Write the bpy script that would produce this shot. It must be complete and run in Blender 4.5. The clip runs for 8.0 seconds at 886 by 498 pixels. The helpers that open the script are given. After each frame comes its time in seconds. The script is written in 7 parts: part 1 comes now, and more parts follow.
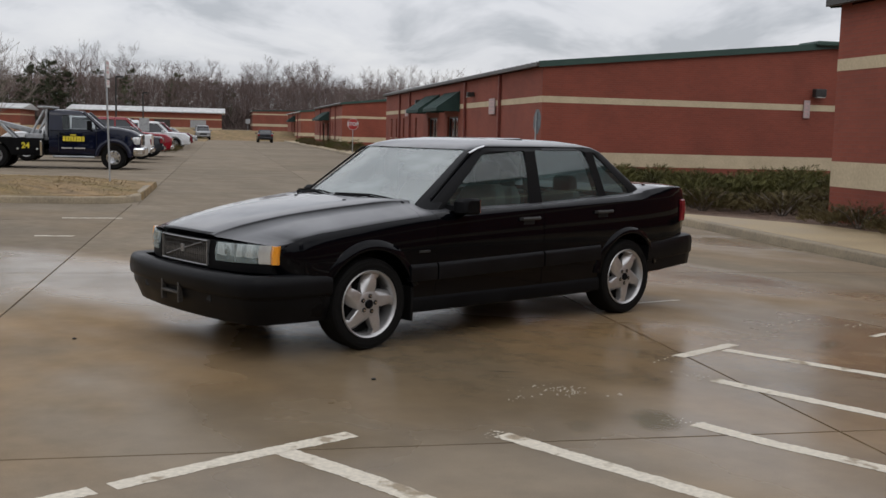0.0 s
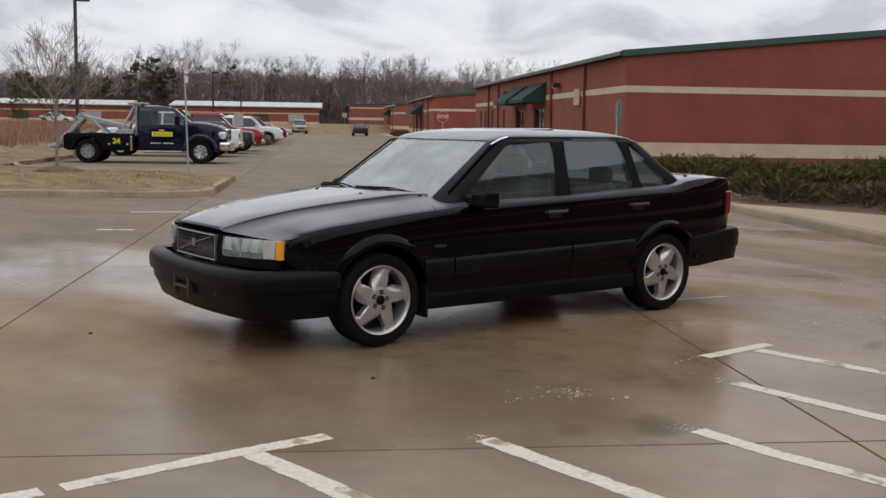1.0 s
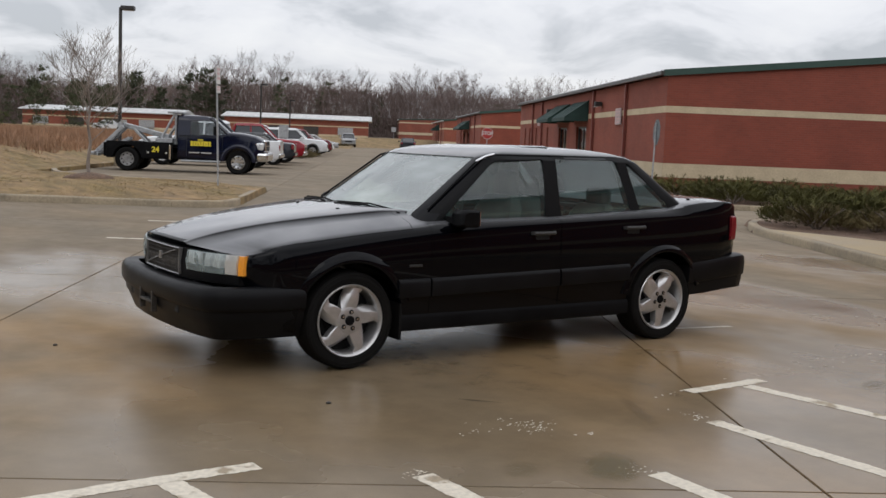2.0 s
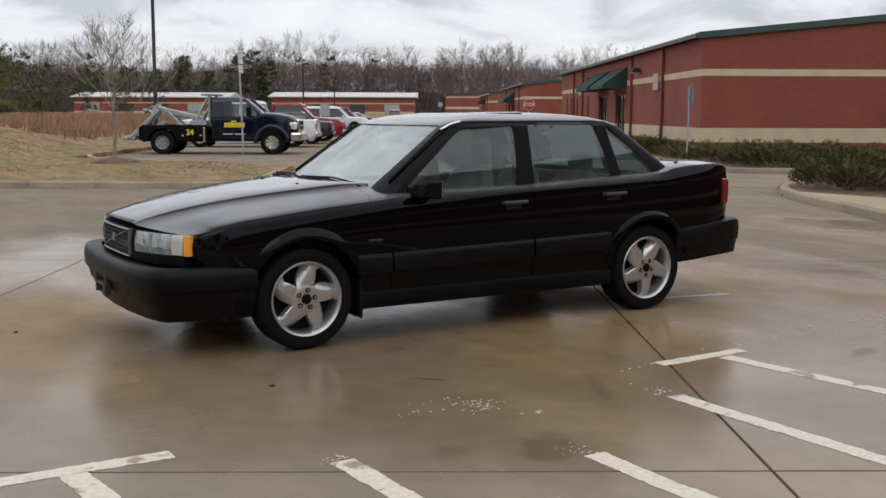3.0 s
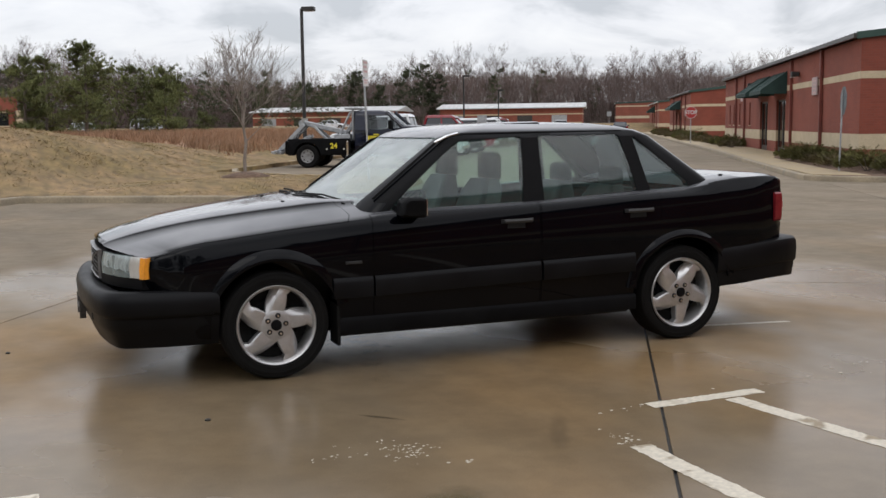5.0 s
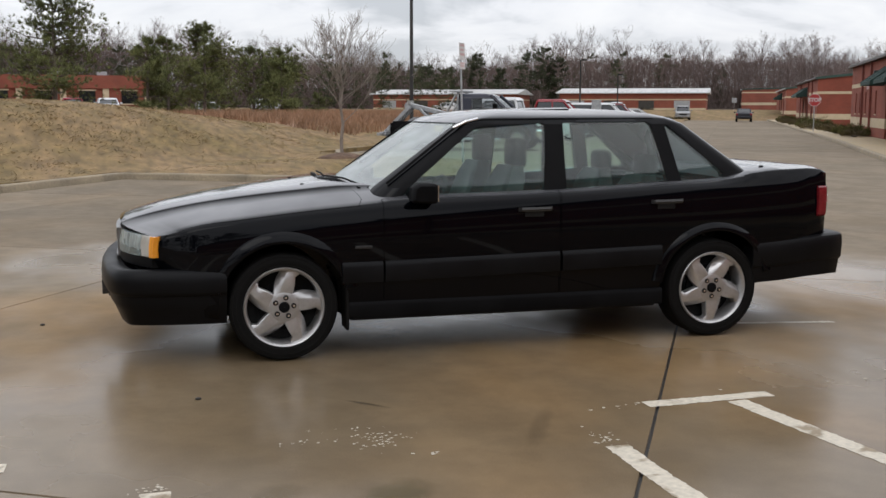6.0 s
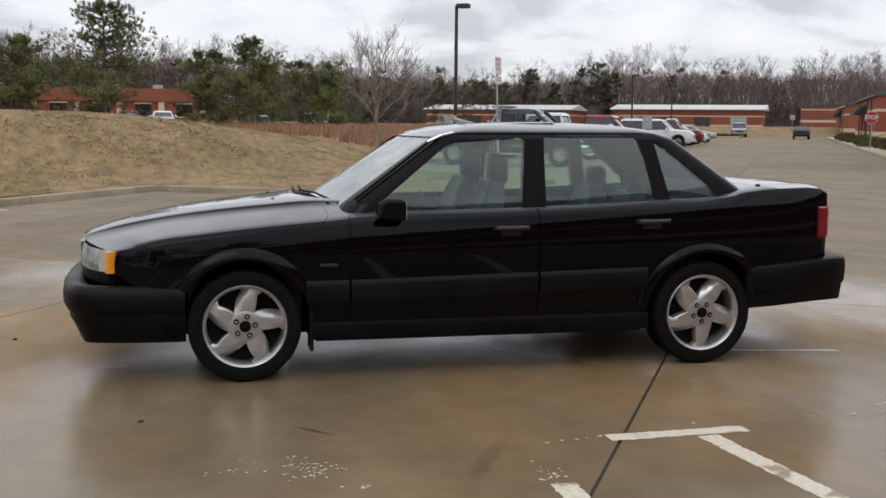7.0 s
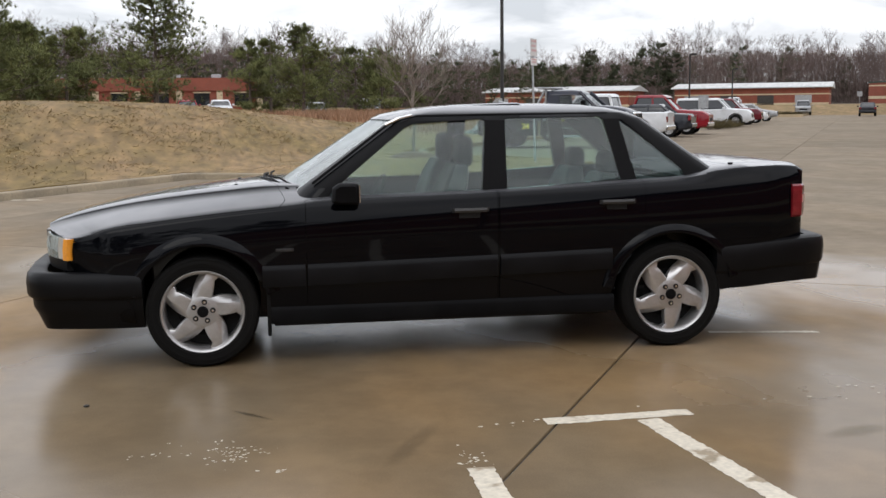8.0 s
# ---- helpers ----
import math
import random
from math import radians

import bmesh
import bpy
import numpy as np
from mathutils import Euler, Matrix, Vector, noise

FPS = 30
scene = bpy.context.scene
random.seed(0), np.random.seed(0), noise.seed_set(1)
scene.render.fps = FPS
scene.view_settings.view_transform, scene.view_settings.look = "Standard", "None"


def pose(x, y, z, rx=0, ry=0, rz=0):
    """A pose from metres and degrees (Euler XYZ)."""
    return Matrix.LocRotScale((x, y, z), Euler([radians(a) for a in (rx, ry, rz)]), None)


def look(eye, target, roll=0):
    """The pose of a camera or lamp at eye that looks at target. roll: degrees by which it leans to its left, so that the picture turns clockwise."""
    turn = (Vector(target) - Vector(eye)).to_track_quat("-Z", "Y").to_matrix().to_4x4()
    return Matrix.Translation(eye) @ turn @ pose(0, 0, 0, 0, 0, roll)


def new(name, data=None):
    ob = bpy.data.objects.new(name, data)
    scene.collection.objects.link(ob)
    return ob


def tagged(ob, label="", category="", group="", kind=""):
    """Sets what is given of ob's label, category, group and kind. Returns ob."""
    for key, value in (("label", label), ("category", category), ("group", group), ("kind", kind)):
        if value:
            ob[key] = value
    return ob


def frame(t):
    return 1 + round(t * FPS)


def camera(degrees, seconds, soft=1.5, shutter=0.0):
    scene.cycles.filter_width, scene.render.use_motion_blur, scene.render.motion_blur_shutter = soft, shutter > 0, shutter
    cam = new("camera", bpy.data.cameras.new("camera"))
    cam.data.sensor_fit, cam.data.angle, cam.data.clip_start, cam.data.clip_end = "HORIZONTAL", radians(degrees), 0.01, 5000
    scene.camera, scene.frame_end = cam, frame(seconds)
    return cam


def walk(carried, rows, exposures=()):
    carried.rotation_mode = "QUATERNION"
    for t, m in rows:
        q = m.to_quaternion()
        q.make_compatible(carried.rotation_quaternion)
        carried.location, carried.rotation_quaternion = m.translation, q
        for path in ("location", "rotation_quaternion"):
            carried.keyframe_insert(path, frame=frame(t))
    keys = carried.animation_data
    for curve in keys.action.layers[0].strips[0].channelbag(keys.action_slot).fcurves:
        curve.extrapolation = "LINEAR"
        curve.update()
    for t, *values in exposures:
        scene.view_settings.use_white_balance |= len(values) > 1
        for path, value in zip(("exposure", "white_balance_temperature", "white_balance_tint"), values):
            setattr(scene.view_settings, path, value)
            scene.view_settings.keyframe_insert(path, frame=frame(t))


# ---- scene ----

cam = camera(45.0, 8.0)
PATH = [
    (0, (-5.637, -6.372, 1.435), (-4.311, -4.89, 1.222), 1.5),
    (0.2, (-5.501, -6.38, 1.433), (-4.2004, -4.8779, 1.2054), 0.1),
    (0.3, (-5.432, -6.385, 1.432), (-4.144, -4.872, 1.2041), 0.1),
    (0.5, (-5.296, -6.393, 1.43), (-4.04, -4.852, 1.211), 0.5),
    (0.7, (-5.203, -6.456, 1.433), (-3.9875, -4.8832, 1.212), 1.0),
    (0.8, (-5.156, -6.488, 1.434), (-3.955, -4.904, 1.2135), 0.7),
    (1, (-5.063, -6.551, 1.437), (-3.8812, -4.9542, 1.206), 0.9),
    (1.2, (-4.931, -6.505, 1.433), (-3.7416, -4.9152, 1.1905), 0.5),
    (1.3, (-4.864, -6.482, 1.431), (-3.6888, -4.8812, 1.1957), 0.7),
    (1.5, (-4.732, -6.436, 1.427), (-3.582, -4.8151, 1.203), 1.4),
    (1.7, (-4.646, -6.486, 1.443), (-3.5134, -4.8505, 1.237), 2.2),
    (2.8, (-4.002, -6.645, 1.42), (-2.972, -4.9478, 1.178), 0.5),
    (3, (-3.871, -6.651, 1.413), (-2.85, -4.95, 1.16), 0.2),
    (3.2, (-3.742, -6.637, 1.419), (-2.7383, -4.9244, 1.1743), 0.1),
    (3.3, (-3.677, -6.63, 1.422), (-2.6914, -4.9085, 1.1679), 0.5),
    (3.5, (-3.548, -6.616, 1.428), (-2.5772, -4.8873, 1.165), 0.5),
    (3.7, (-3.421, -6.639, 1.427), (-2.4866, -4.8868, 1.1896), -0.4),
    (3.8, (-3.357, -6.651, 1.426), (-2.4492, -4.8838, 1.1954), -0.6),
    (4, (-3.23, -6.674, 1.425), (-2.3532, -4.8884, 1.218), -0.6),
    (4.2, (-3.1, -6.725, 1.424), (-2.2592, -4.9234, 1.207), -0.6),
    (5.3, (-2.441, -6.648, 1.404), (-1.7668, -4.7787, 1.178), -0.8),
    (5.5, (-2.31, -6.648, 1.402), (-1.69, -4.7598, 1.178), -0.8),
    (5.7, (-2.192, -6.7, 1.408), (-1.6313, -4.7943, 1.1726), -0.6),
    (5.8, (-2.134, -6.725, 1.41), (-1.5933, -4.816, 1.1605), -0.4),
    (6, (-2.016, -6.777, 1.416), (-1.498, -4.863, 1.155), 0.1),
    (6.2, (-1.913, -6.757, 1.413), (-1.4027, -4.839, 1.1658), -0.3),
    (6.3, (-1.861, -6.747, 1.412), (-1.3528, -4.8278, 1.1707), -0.6),
    (6.5, (-1.758, -6.727, 1.409), (-1.24, -4.809, 1.179), -0.1),
    (6.7, (-1.652, -6.689, 1.409), (-1.1801, -4.7579, 1.1889), 0.8),
    (6.8, (-1.598, -6.67, 1.409), (-1.1415, -4.7357, 1.1856), 0.6),
    (7, (-1.492, -6.632, 1.409), (-1.0728, -4.6905, 1.175), 0.5),
    (7.2, (-1.373, -6.646, 1.409), (-1.0, -4.6937, 1.1823), -0.2),
    (7.3, (-1.313, -6.652, 1.408), (-0.9582, -4.6964, 1.1891), -0.5),
    (7.5, (-1.194, -6.666, 1.408), (-0.891, -4.7029, 1.175), 0.0),
    (7.7, (-1.079, -6.68, 1.404), (-0.7871, -4.7177, 1.1534), -0.2),
    (7.8, (-1.021, -6.688, 1.402), (-0.7247, -4.7266, 1.1436), -0.3),
    (8, (-0.906, -6.702, 1.398), (-0.605, -4.7424, 1.135), -0.6),
]
walk(cam, [(t, look(eye, target, roll)) for t, eye, target, roll in PATH], [(0, -0.17), (0.5, -0.08), (1.5, 0.0), (4, 0.14), (7.3, 0.15), (8, 0.36)])

# ---- light ----
world = bpy.data.worlds.new("overcast_sky")
scene.world = world
world.use_nodes = True
wn, wl = world.node_tree.nodes, world.node_tree.links
wn.clear()
w_out = wn.new("ShaderNodeOutputWorld")
w_bg = wn.new("ShaderNodeBackground")
w_bg.inputs["Strength"].default_value = 1.25
w_sky = wn.new("ShaderNodeTexSky")
w_sky.sky_type = "NISHITA"
w_sky.sun_disc = False
w_sky.sun_elevation = radians(38)
w_sky.sun_rotation = radians(150)
w_dim = wn.new("ShaderNodeVectorMath")
w_dim.operation = "SCALE"
w_dim.inputs["Scale"].default_value = 0.08
w_co = wn.new("ShaderNodeTexCoord")
w_sep = wn.new("ShaderNodeSeparateXYZ")
w_up = wn.new("ShaderNodeMath")
w_up.operation = "MAXIMUM"
w_up.inputs[1].default_value = 0.0
w_add = wn.new("ShaderNodeMath")
w_add.inputs[1].default_value = 0.30
w_comb = wn.new("ShaderNodeCombineXYZ")
w_dx, w_dy = wn.new("ShaderNodeMath"), wn.new("ShaderNodeMath")
w_dx.operation = w_dy.operation = "DIVIDE"
w_noise = wn.new("ShaderNodeTexNoise")
w_noise.inputs["Scale"].default_value = 2.6
w_noise.inputs["Detail"].default_value = 5.0
w_noise.inputs["Roughness"].default_value = 0.55
w_noise.inputs["Distortion"].default_value = 0.4
w_ramp = wn.new("ShaderNodeValToRGB")
for at_, col in ((0.36, (0.50, 0.52, 0.56, 1)), (0.5, (0.73, 0.74, 0.78, 1)), (0.64, (0.81, 0.815, 0.84, 1))):
    e = w_ramp.color_ramp.elements.new(at_)
    e.color = col
w_ramp.color_ramp.elements.remove(w_ramp.color_ramp.elements[0])
w_ramp.color_ramp.elements.remove(w_ramp.color_ramp.elements[-1])
w_mix = wn.new("ShaderNodeMixRGB")
w_mix.inputs["Fac"].default_value = 0.9
wl.new(w_co.outputs["Generated"], w_sep.inputs[0])
wl.new(w_sep.outputs["Z"], w_up.inputs[0])
wl.new(w_up.outputs[0], w_add.inputs[0])
wl.new(w_sep.outputs["X"], w_dx.inputs[0])
wl.new(w_add.outputs[0], w_dx.inputs[1])
wl.new(w_sep.outputs["Y"], w_dy.inputs[0])
wl.new(w_add.outputs[0], w_dy.inputs[1])
wl.new(w_dx.outputs[0], w_comb.inputs[0])
wl.new(w_dy.outputs[0], w_comb.inputs[1])
wl.new(w_comb.outputs[0], w_noise.inputs["Vector"])
wl.new(w_noise.outputs["Fac"], w_ramp.inputs["Fac"])
wl.new(w_sky.outputs[0], w_dim.inputs[0])
wl.new(w_dim.outputs[0], w_mix.inputs["Color1"])
wl.new(w_ramp.outputs["Color"], w_mix.inputs["Color2"])
w_rise = wn.new("ShaderNodeMath")
w_rise.operation = "MULTIPLY_ADD"
w_rise.inputs[1].default_value = 0.82
w_rise.inputs[2].default_value = 0.84
w_dome = wn.new("ShaderNodeVectorMath")
w_dome.operation = "SCALE"
wl.new(w_up.outputs[0], w_rise.inputs[0])
wl.new(w_mix.outputs[0], w_dome.inputs[0])
wl.new(w_rise.outputs[0], w_dome.inputs["Scale"])
wl.new(w_dome.outputs[0], w_bg.inputs["Color"])
wl.new(w_bg.outputs[0], w_out.inputs["Surface"])

sun = new("sun", bpy.data.lights.new("sun", "SUN"))
sun.data.energy = 0.25
sun.data.angle = radians(30)
sun.data.color = (1.0, 0.97, 0.92)
sun.matrix_world = look((-20, -40, 45), (0, 0, 0))

# ---- materials ----


def mat(name, c1, c2=None, scale=3.0, rough=0.6, rough2=None, bump=0.0, bump_scale=None, metal=0.0, coat=0.0,
        fine=None, fine_mix=0.35, stretch=(1, 1, 1), place="Object", spec=0.5, lo=0.35, hi=0.65, vary=0.0):
    """A surface with two colours mixed by broad noise, a second finer noise, roughness that follows, and relief."""
    m = bpy.data.materials.new(name)
    m.use_nodes = True
    n, l = m.node_tree.nodes, m.node_tree.links
    b = n["Principled BSDF"]
    c2 = c2 or tuple(v * 0.8 for v in c1)
    if place == "World":
        co = n.new("ShaderNodeNewGeometry").outputs["Position"]
    else:
        co = n.new("ShaderNodeTexCoord").outputs["Object"]
    mp = n.new("ShaderNodeMapping")
    mp.inputs["Scale"].default_value = stretch
    l.new(co, mp.inputs["Vector"])
    big = n.new("ShaderNodeTexNoise")
    big.inputs["Scale"].default_value = scale
    big.inputs["Detail"].default_value = 5
    l.new(mp.outputs[0], big.inputs["Vector"])
    ramp = n.new("ShaderNodeMapRange")
    ramp.inputs["From Min"].default_value = lo
    ramp.inputs["From Max"].default_value = hi
    l.new(big.outputs["Fac"], ramp.inputs["Value"])
    mix = n.new("ShaderNodeMixRGB")
    mix.inputs["Color1"].default_value = (*c1, 1)
    mix.inputs["Color2"].default_value = (*c2, 1)
    l.new(ramp.outputs[0], mix.inputs["Fac"])
    small = n.new("ShaderNodeTexNoise")
    small.inputs["Scale"].default_value = fine or scale * 14
    small.inputs["Detail"].default_value = 4
    l.new(mp.outputs[0], small.inputs["Vector"])
    grain = n.new("ShaderNodeMapRange")
    grain.inputs["From Min"].default_value = 0.25
    grain.inputs["From Max"].default_value = 0.75
    grain.inputs["To Min"].default_value = 1 - fine_mix
    grain.inputs["To Max"].default_value = 1 + fine_mix
    l.new(small.outputs["Fac"], grain.inputs["Value"])
    mul = n.new("ShaderNodeVectorMath")
    mul.operation = "SCALE"
    l.new(mix.outputs[0], mul.inputs[0])
    l.new(grain.outputs[0], mul.inputs["Scale"])
    out = mul.outputs[0]
    if vary:
        info = n.new("ShaderNodeObjectInfo")
        vr = n.new("ShaderNodeMapRange")
        vr.inputs["To Min"].default_value = 1 - vary
        vr.inputs["To Max"].default_value = 1 + vary
        l.new(info.outputs["Random"], vr.inputs["Value"])
        mv = n.new("ShaderNodeVectorMath")
        mv.operation = "SCALE"
        l.new(out, mv.inputs[0])
        l.new(vr.outputs[0], mv.inputs["Scale"])
        out = mv.outputs[0]
    l.new(out, b.inputs["Base Color"])
    rr = n.new("ShaderNodeMapRange")
    rr.inputs["To Min"].default_value = rough
    rr.inputs["To Max"].default_value = rough if rough2 is None else rough2
    l.new(ramp.outputs[0], rr.inputs["Value"])
    l.new(rr.outputs[0], b.inputs["Roughness"])
    b.inputs["Metallic"].default_value = metal
    b.inputs["Coat Weight"].default_value = coat
    b.inputs["Coat Roughness"].default_value = 0.04
    b.inputs["Coat IOR"].default_value = 1.45
    b.inputs["Specular IOR Level"].default_value = spec
    if bump:
        bp = n.new("ShaderNodeBump")
        bp.inputs["Strength"].default_value = 1.0
        bp.inputs["Distance"].default_value = bump
        bn = small
        if bump_scale:
            bn = n.new("ShaderNodeTexNoise")
            bn.inputs["Scale"].default_value = bump_scale
            bn.inputs["Detail"].default_value = 4
            l.new(mp.outputs[0], bn.inputs["Vector"])
        l.new(bn.outputs["Fac"], bp.inputs["Height"])
        l.new(bp.outputs[0], b.inputs["Normal"])
    return m


def glass(name, tint, rough=0.02, ior=1.55, mist=0.0, haze=(0.60, 0.74, 0.74)):
    """Thin window glass: see-through, tinted, with a mirror-like gloss and a film of mist or dust."""
    m = bpy.data.materials.new(name)
    m.use_nodes = True
    n, l = m.node_tree.nodes, m.node_tree.links
    n.clear()
    out = n.new("ShaderNodeOutputMaterial")
    mixs = n.new("ShaderNodeMixShader")
    fr = n.new("ShaderNodeFresnel")
    fr.inputs["IOR"].default_value = ior
    tr = n.new("ShaderNodeBsdfTransparent")
    tr.inputs["Color"].default_value = (*tint, 1)
    gl = n.new("ShaderNodeBsdfGlossy")
    gl.inputs["Roughness"].default_value = rough
    l.new(fr.outputs[0], mixs.inputs["Fac"])
    l.new(tr.outputs[0], mixs.inputs[1])
    l.new(gl.outputs[0], mixs.inputs[2])
    film = n.new("ShaderNodeBsdfDiffuse")
    film.inputs["Color"].default_value = (*haze, 1)
    spots = n.new("ShaderNodeTexNoise")
    spots.inputs["Scale"].default_value = 3.0
    spots.inputs["Detail"].default_value = 6
    amount = n.new("ShaderNodeMapRange")
    amount.inputs["From Min"].default_value = 0.3
    amount.inputs["From Max"].default_value = 0.7
    amount.inputs["To Min"].default_value = mist * 0.7
    amount.inputs["To Max"].default_value = mist * 1.3
    l.new(spots.outputs["Fac"], amount.inputs["Value"])
    both = n.new("ShaderNodeMixShader")
    l.new(amount.outputs[0], both.inputs["Fac"])
    l.new(mixs.outputs[0], both.inputs[1])
    l.new(film.outputs[0], both.inputs[2])
    l.new(both.outputs[0], out.inputs["Surface"])
    return m


def brick_mat(name, c1, c2, mortar):
    """Running-bond brickwork laid in the plane of each wall, with recessed joints."""
    m = bpy.data.materials.new(name)
    m.use_nodes = True
    n, l = m.node_tree.nodes, m.node_tree.links
    b = n["Principled BSDF"]
    co = n.new("ShaderNodeTexCoord")
    sep = n.new("ShaderNodeSeparateXYZ")
    l.new(co.outputs["Object"], sep.inputs[0])
    add = n.new("ShaderNodeMath")
    l.new(sep.outputs["X"], add.inputs[0])
    l.new(sep.outputs["Y"], add.inputs[1])
    comb = n.new("ShaderNodeCombineXYZ")
    l.new(add.outputs[0], comb.inputs[0])
    l.new(sep.outputs["Z"], comb.inputs[1])
    br = n.new("ShaderNodeTexBrick")
    br.inputs["Color1"].default_value = (*c1, 1)
    br.inputs["Color2"].default_value = (*c2, 1)
    br.inputs["Mortar"].default_value = (*mortar, 1)
    br.inputs["Scale"].default_value = 1.0
    br.inputs["Brick Width"].default_value = 0.203
    br.inputs["Row Height"].default_value = 0.068
    br.inputs["Mortar Size"].default_value = 0.005
    l.new(comb.outputs[0], br.inputs["Vector"])
    big = n.new("ShaderNodeTexNoise")
    big.inputs["Scale"].default_value = 0.8
    big.inputs["Detail"].default_value = 6
    l.new(co.outputs["Object"], big.inputs["Vector"])
    mr = n.new("ShaderNodeMapRange")
    mr.inputs["From Min"].default_value = 0.3
    mr.inputs["From Max"].default_value = 0.7
    mr.inputs["To Min"].default_value = 0.85
    mr.inputs["To Max"].default_value = 1.12
    l.new(big.outputs["Fac"], mr.inputs["Value"])
    mul = n.new("ShaderNodeVectorMath")
    mul.operation = "SCALE"
    l.new(br.outputs["Color"], mul.inputs[0])
    l.new(mr.outputs[0], mul.inputs["Scale"])
    l.new(mul.outputs[0], b.inputs["Base Color"])
    b.inputs["Roughness"].default_value = 0.8
    bp = n.new("ShaderNodeBump")
    bp.inputs["Distance"].default_value = 0.006
    bp.invert = True
    l.new(br.outputs["Fac"], bp.inputs["Height"])
    l.new(bp.outputs[0], b.inputs["Normal"])
    return m


def concrete_mat(name, dry, wet, tan, wet_at, gloss=0.22):
    """Rain-wet concrete: grey dry film, dark wet patches and tan clay stains, glossier where it is wet."""
    m = bpy.data.materials.new(name)
    m.use_nodes = True
    n, l = m.node_tree.nodes, m.node_tree.links
    b = n["Principled BSDF"]
    pos = n.new("ShaderNodeNewGeometry").outputs["Position"]

    def noise_at(scale, detail=5, stretch=(1, 1, 1), turn=0.0, rough=0.5):
        mp = n.new("ShaderNodeMapping")
        mp.inputs["Scale"].default_value = stretch
        mp.inputs["Rotation"].default_value = (0, 0, turn)
        l.new(pos, mp.inputs["Vector"])
        t = n.new("ShaderNodeTexNoise")
        t.inputs["Scale"].default_value = scale
        t.inputs["Detail"].default_value = detail
        t.inputs["Roughness"].default_value = rough
        l.new(mp.outputs[0], t.inputs["Vector"])
        return t.outputs["Fac"]

    def ranged(sock, a, c, lo=0.0, hi=1.0):
        r = n.new("ShaderNodeMapRange")
        r.interpolation_type = "SMOOTHSTEP"
        r.inputs["From Min"].default_value = a
        r.inputs["From Max"].default_value = c
        r.inputs["To Min"].default_value = lo
        r.inputs["To Max"].default_value = hi
        l.new(sock, r.inputs["Value"])
        return r.outputs[0]

    def mixed(f, a, c):
        x = n.new("ShaderNodeMixRGB")
        l.new(f, x.inputs["Fac"])
        for sock, v in ((x.inputs["Color1"], a), (x.inputs["Color2"], c)):
            if isinstance(v, tuple):
                sock.default_value = (*v, 1)
            else:
                l.new(v, sock)
        return x.outputs[0]

    # wetness bias along x: less below -5, more above -1
    sx = n.new("ShaderNodeSeparateXYZ")
    l.new(pos, sx.inputs[0])
    wet_bias = n.new("ShaderNodeMath")
    l.new(noise_at(0.32, 4, (1, 0.55, 1), radians(30)), wet_bias.inputs[0])
    l.new(ranged(sx.outputs["X"], -5.0, -1.0, -0.085, 0.06), wet_bias.inputs[1])
    dries = n.new("ShaderNodeMath")  # the road beyond has drained and dried more
    l.new(wet_bias.outputs[0], dries.inputs[0])
    drier = n.new("ShaderNodeMath")
    l.new(ranged(sx.outputs["Y"], 2.0, 10.0, 0.0, -0.42), drier.inputs[0])
    l.new(ranged(sx.outputs["X"], 2.2, 5.5, 0.0, -0.10), drier.inputs[1])
    l.new(drier.outputs[0], dries.inputs[1])
    wetness = ranged(dries.outputs[0], wet_at - 0.15, wet_at + 0.13)
    mottle = ranged(noise_at(1.1, 6, (1, 0.6, 1), radians(35), 0.6), 0.36, 0.66, 0.88, 1.08)
    clay = ranged(noise_at(0.45, 4, (1, 0.7, 1), radians(-20)), 0.40, 0.70)
    thin = n.new("ShaderNodeMath")  # clay washes out along the road
    thin.operation = "MULTIPLY"
    l.new(clay, thin.inputs[0])
    l.new(ranged(sx.outputs["Y"], 0.0, 8.0, 1.0, 0.2), thin.inputs[1])
    side = n.new("ShaderNodeMath")  # and past the stalls
    side.operation = "MULTIPLY"
    l.new(thin.outputs[0], side.inputs[0])
    l.new(ranged(sx.outputs["X"], 2.2, 5.0, 1.0, 0.35), side.inputs[1])
    clay = side.outputs[0]
    fine = ranged(noise_at(5, 6, rough=0.6), 0.3, 0.7, 0.92, 1.07)
    speck = ranged(noise_at(160, 3), 0.3, 0.7, 0.93, 1.07)
    base = mixed(wetness, dry, wet)
    base = mixed(clay, base, mixed(wetness, tuple(v * 1.25 for v in tan), tan))
    info = n.new("ShaderNodeObjectInfo")
    tone = ranged(info.outputs["Random"], 0, 1, 0.93, 1.07)
    out = base
    for f in (fine, speck, tone, mottle):
        sc = n.new("ShaderNodeVectorMath")
        sc.operation = "SCALE"
        l.new(out, sc.inputs[0])
        l.new(f, sc.inputs["Scale"])
        out = sc.outputs[0]
    l.new(out, b.inputs["Base Color"])
    r1 = ranged(wetness, 0, 1, 0.85, gloss)
    r2 = ranged(noise_at(1.2, 4), 0.35, 0.65, -0.04, 0.06)
    radd = n.new("ShaderNodeMath")
    l.new(r1, radd.inputs[0])
    l.new(r2, radd.inputs[1])
    l.new(radd.outputs[0], b.inputs["Roughness"])
    l.new(ranged(wetness, 0, 1, 0.05, 0.27), b.inputs["Specular IOR Level"])
    bp = n.new("ShaderNodeBump")
    bp.inputs["Distance"].default_value = 0.0008
    bp.inputs["Strength"].default_value = 0.4
    l.new(noise_at(45, 5), bp.inputs["Height"])
    l.new(bp.outputs[0], b.inputs["Normal"])
    return m


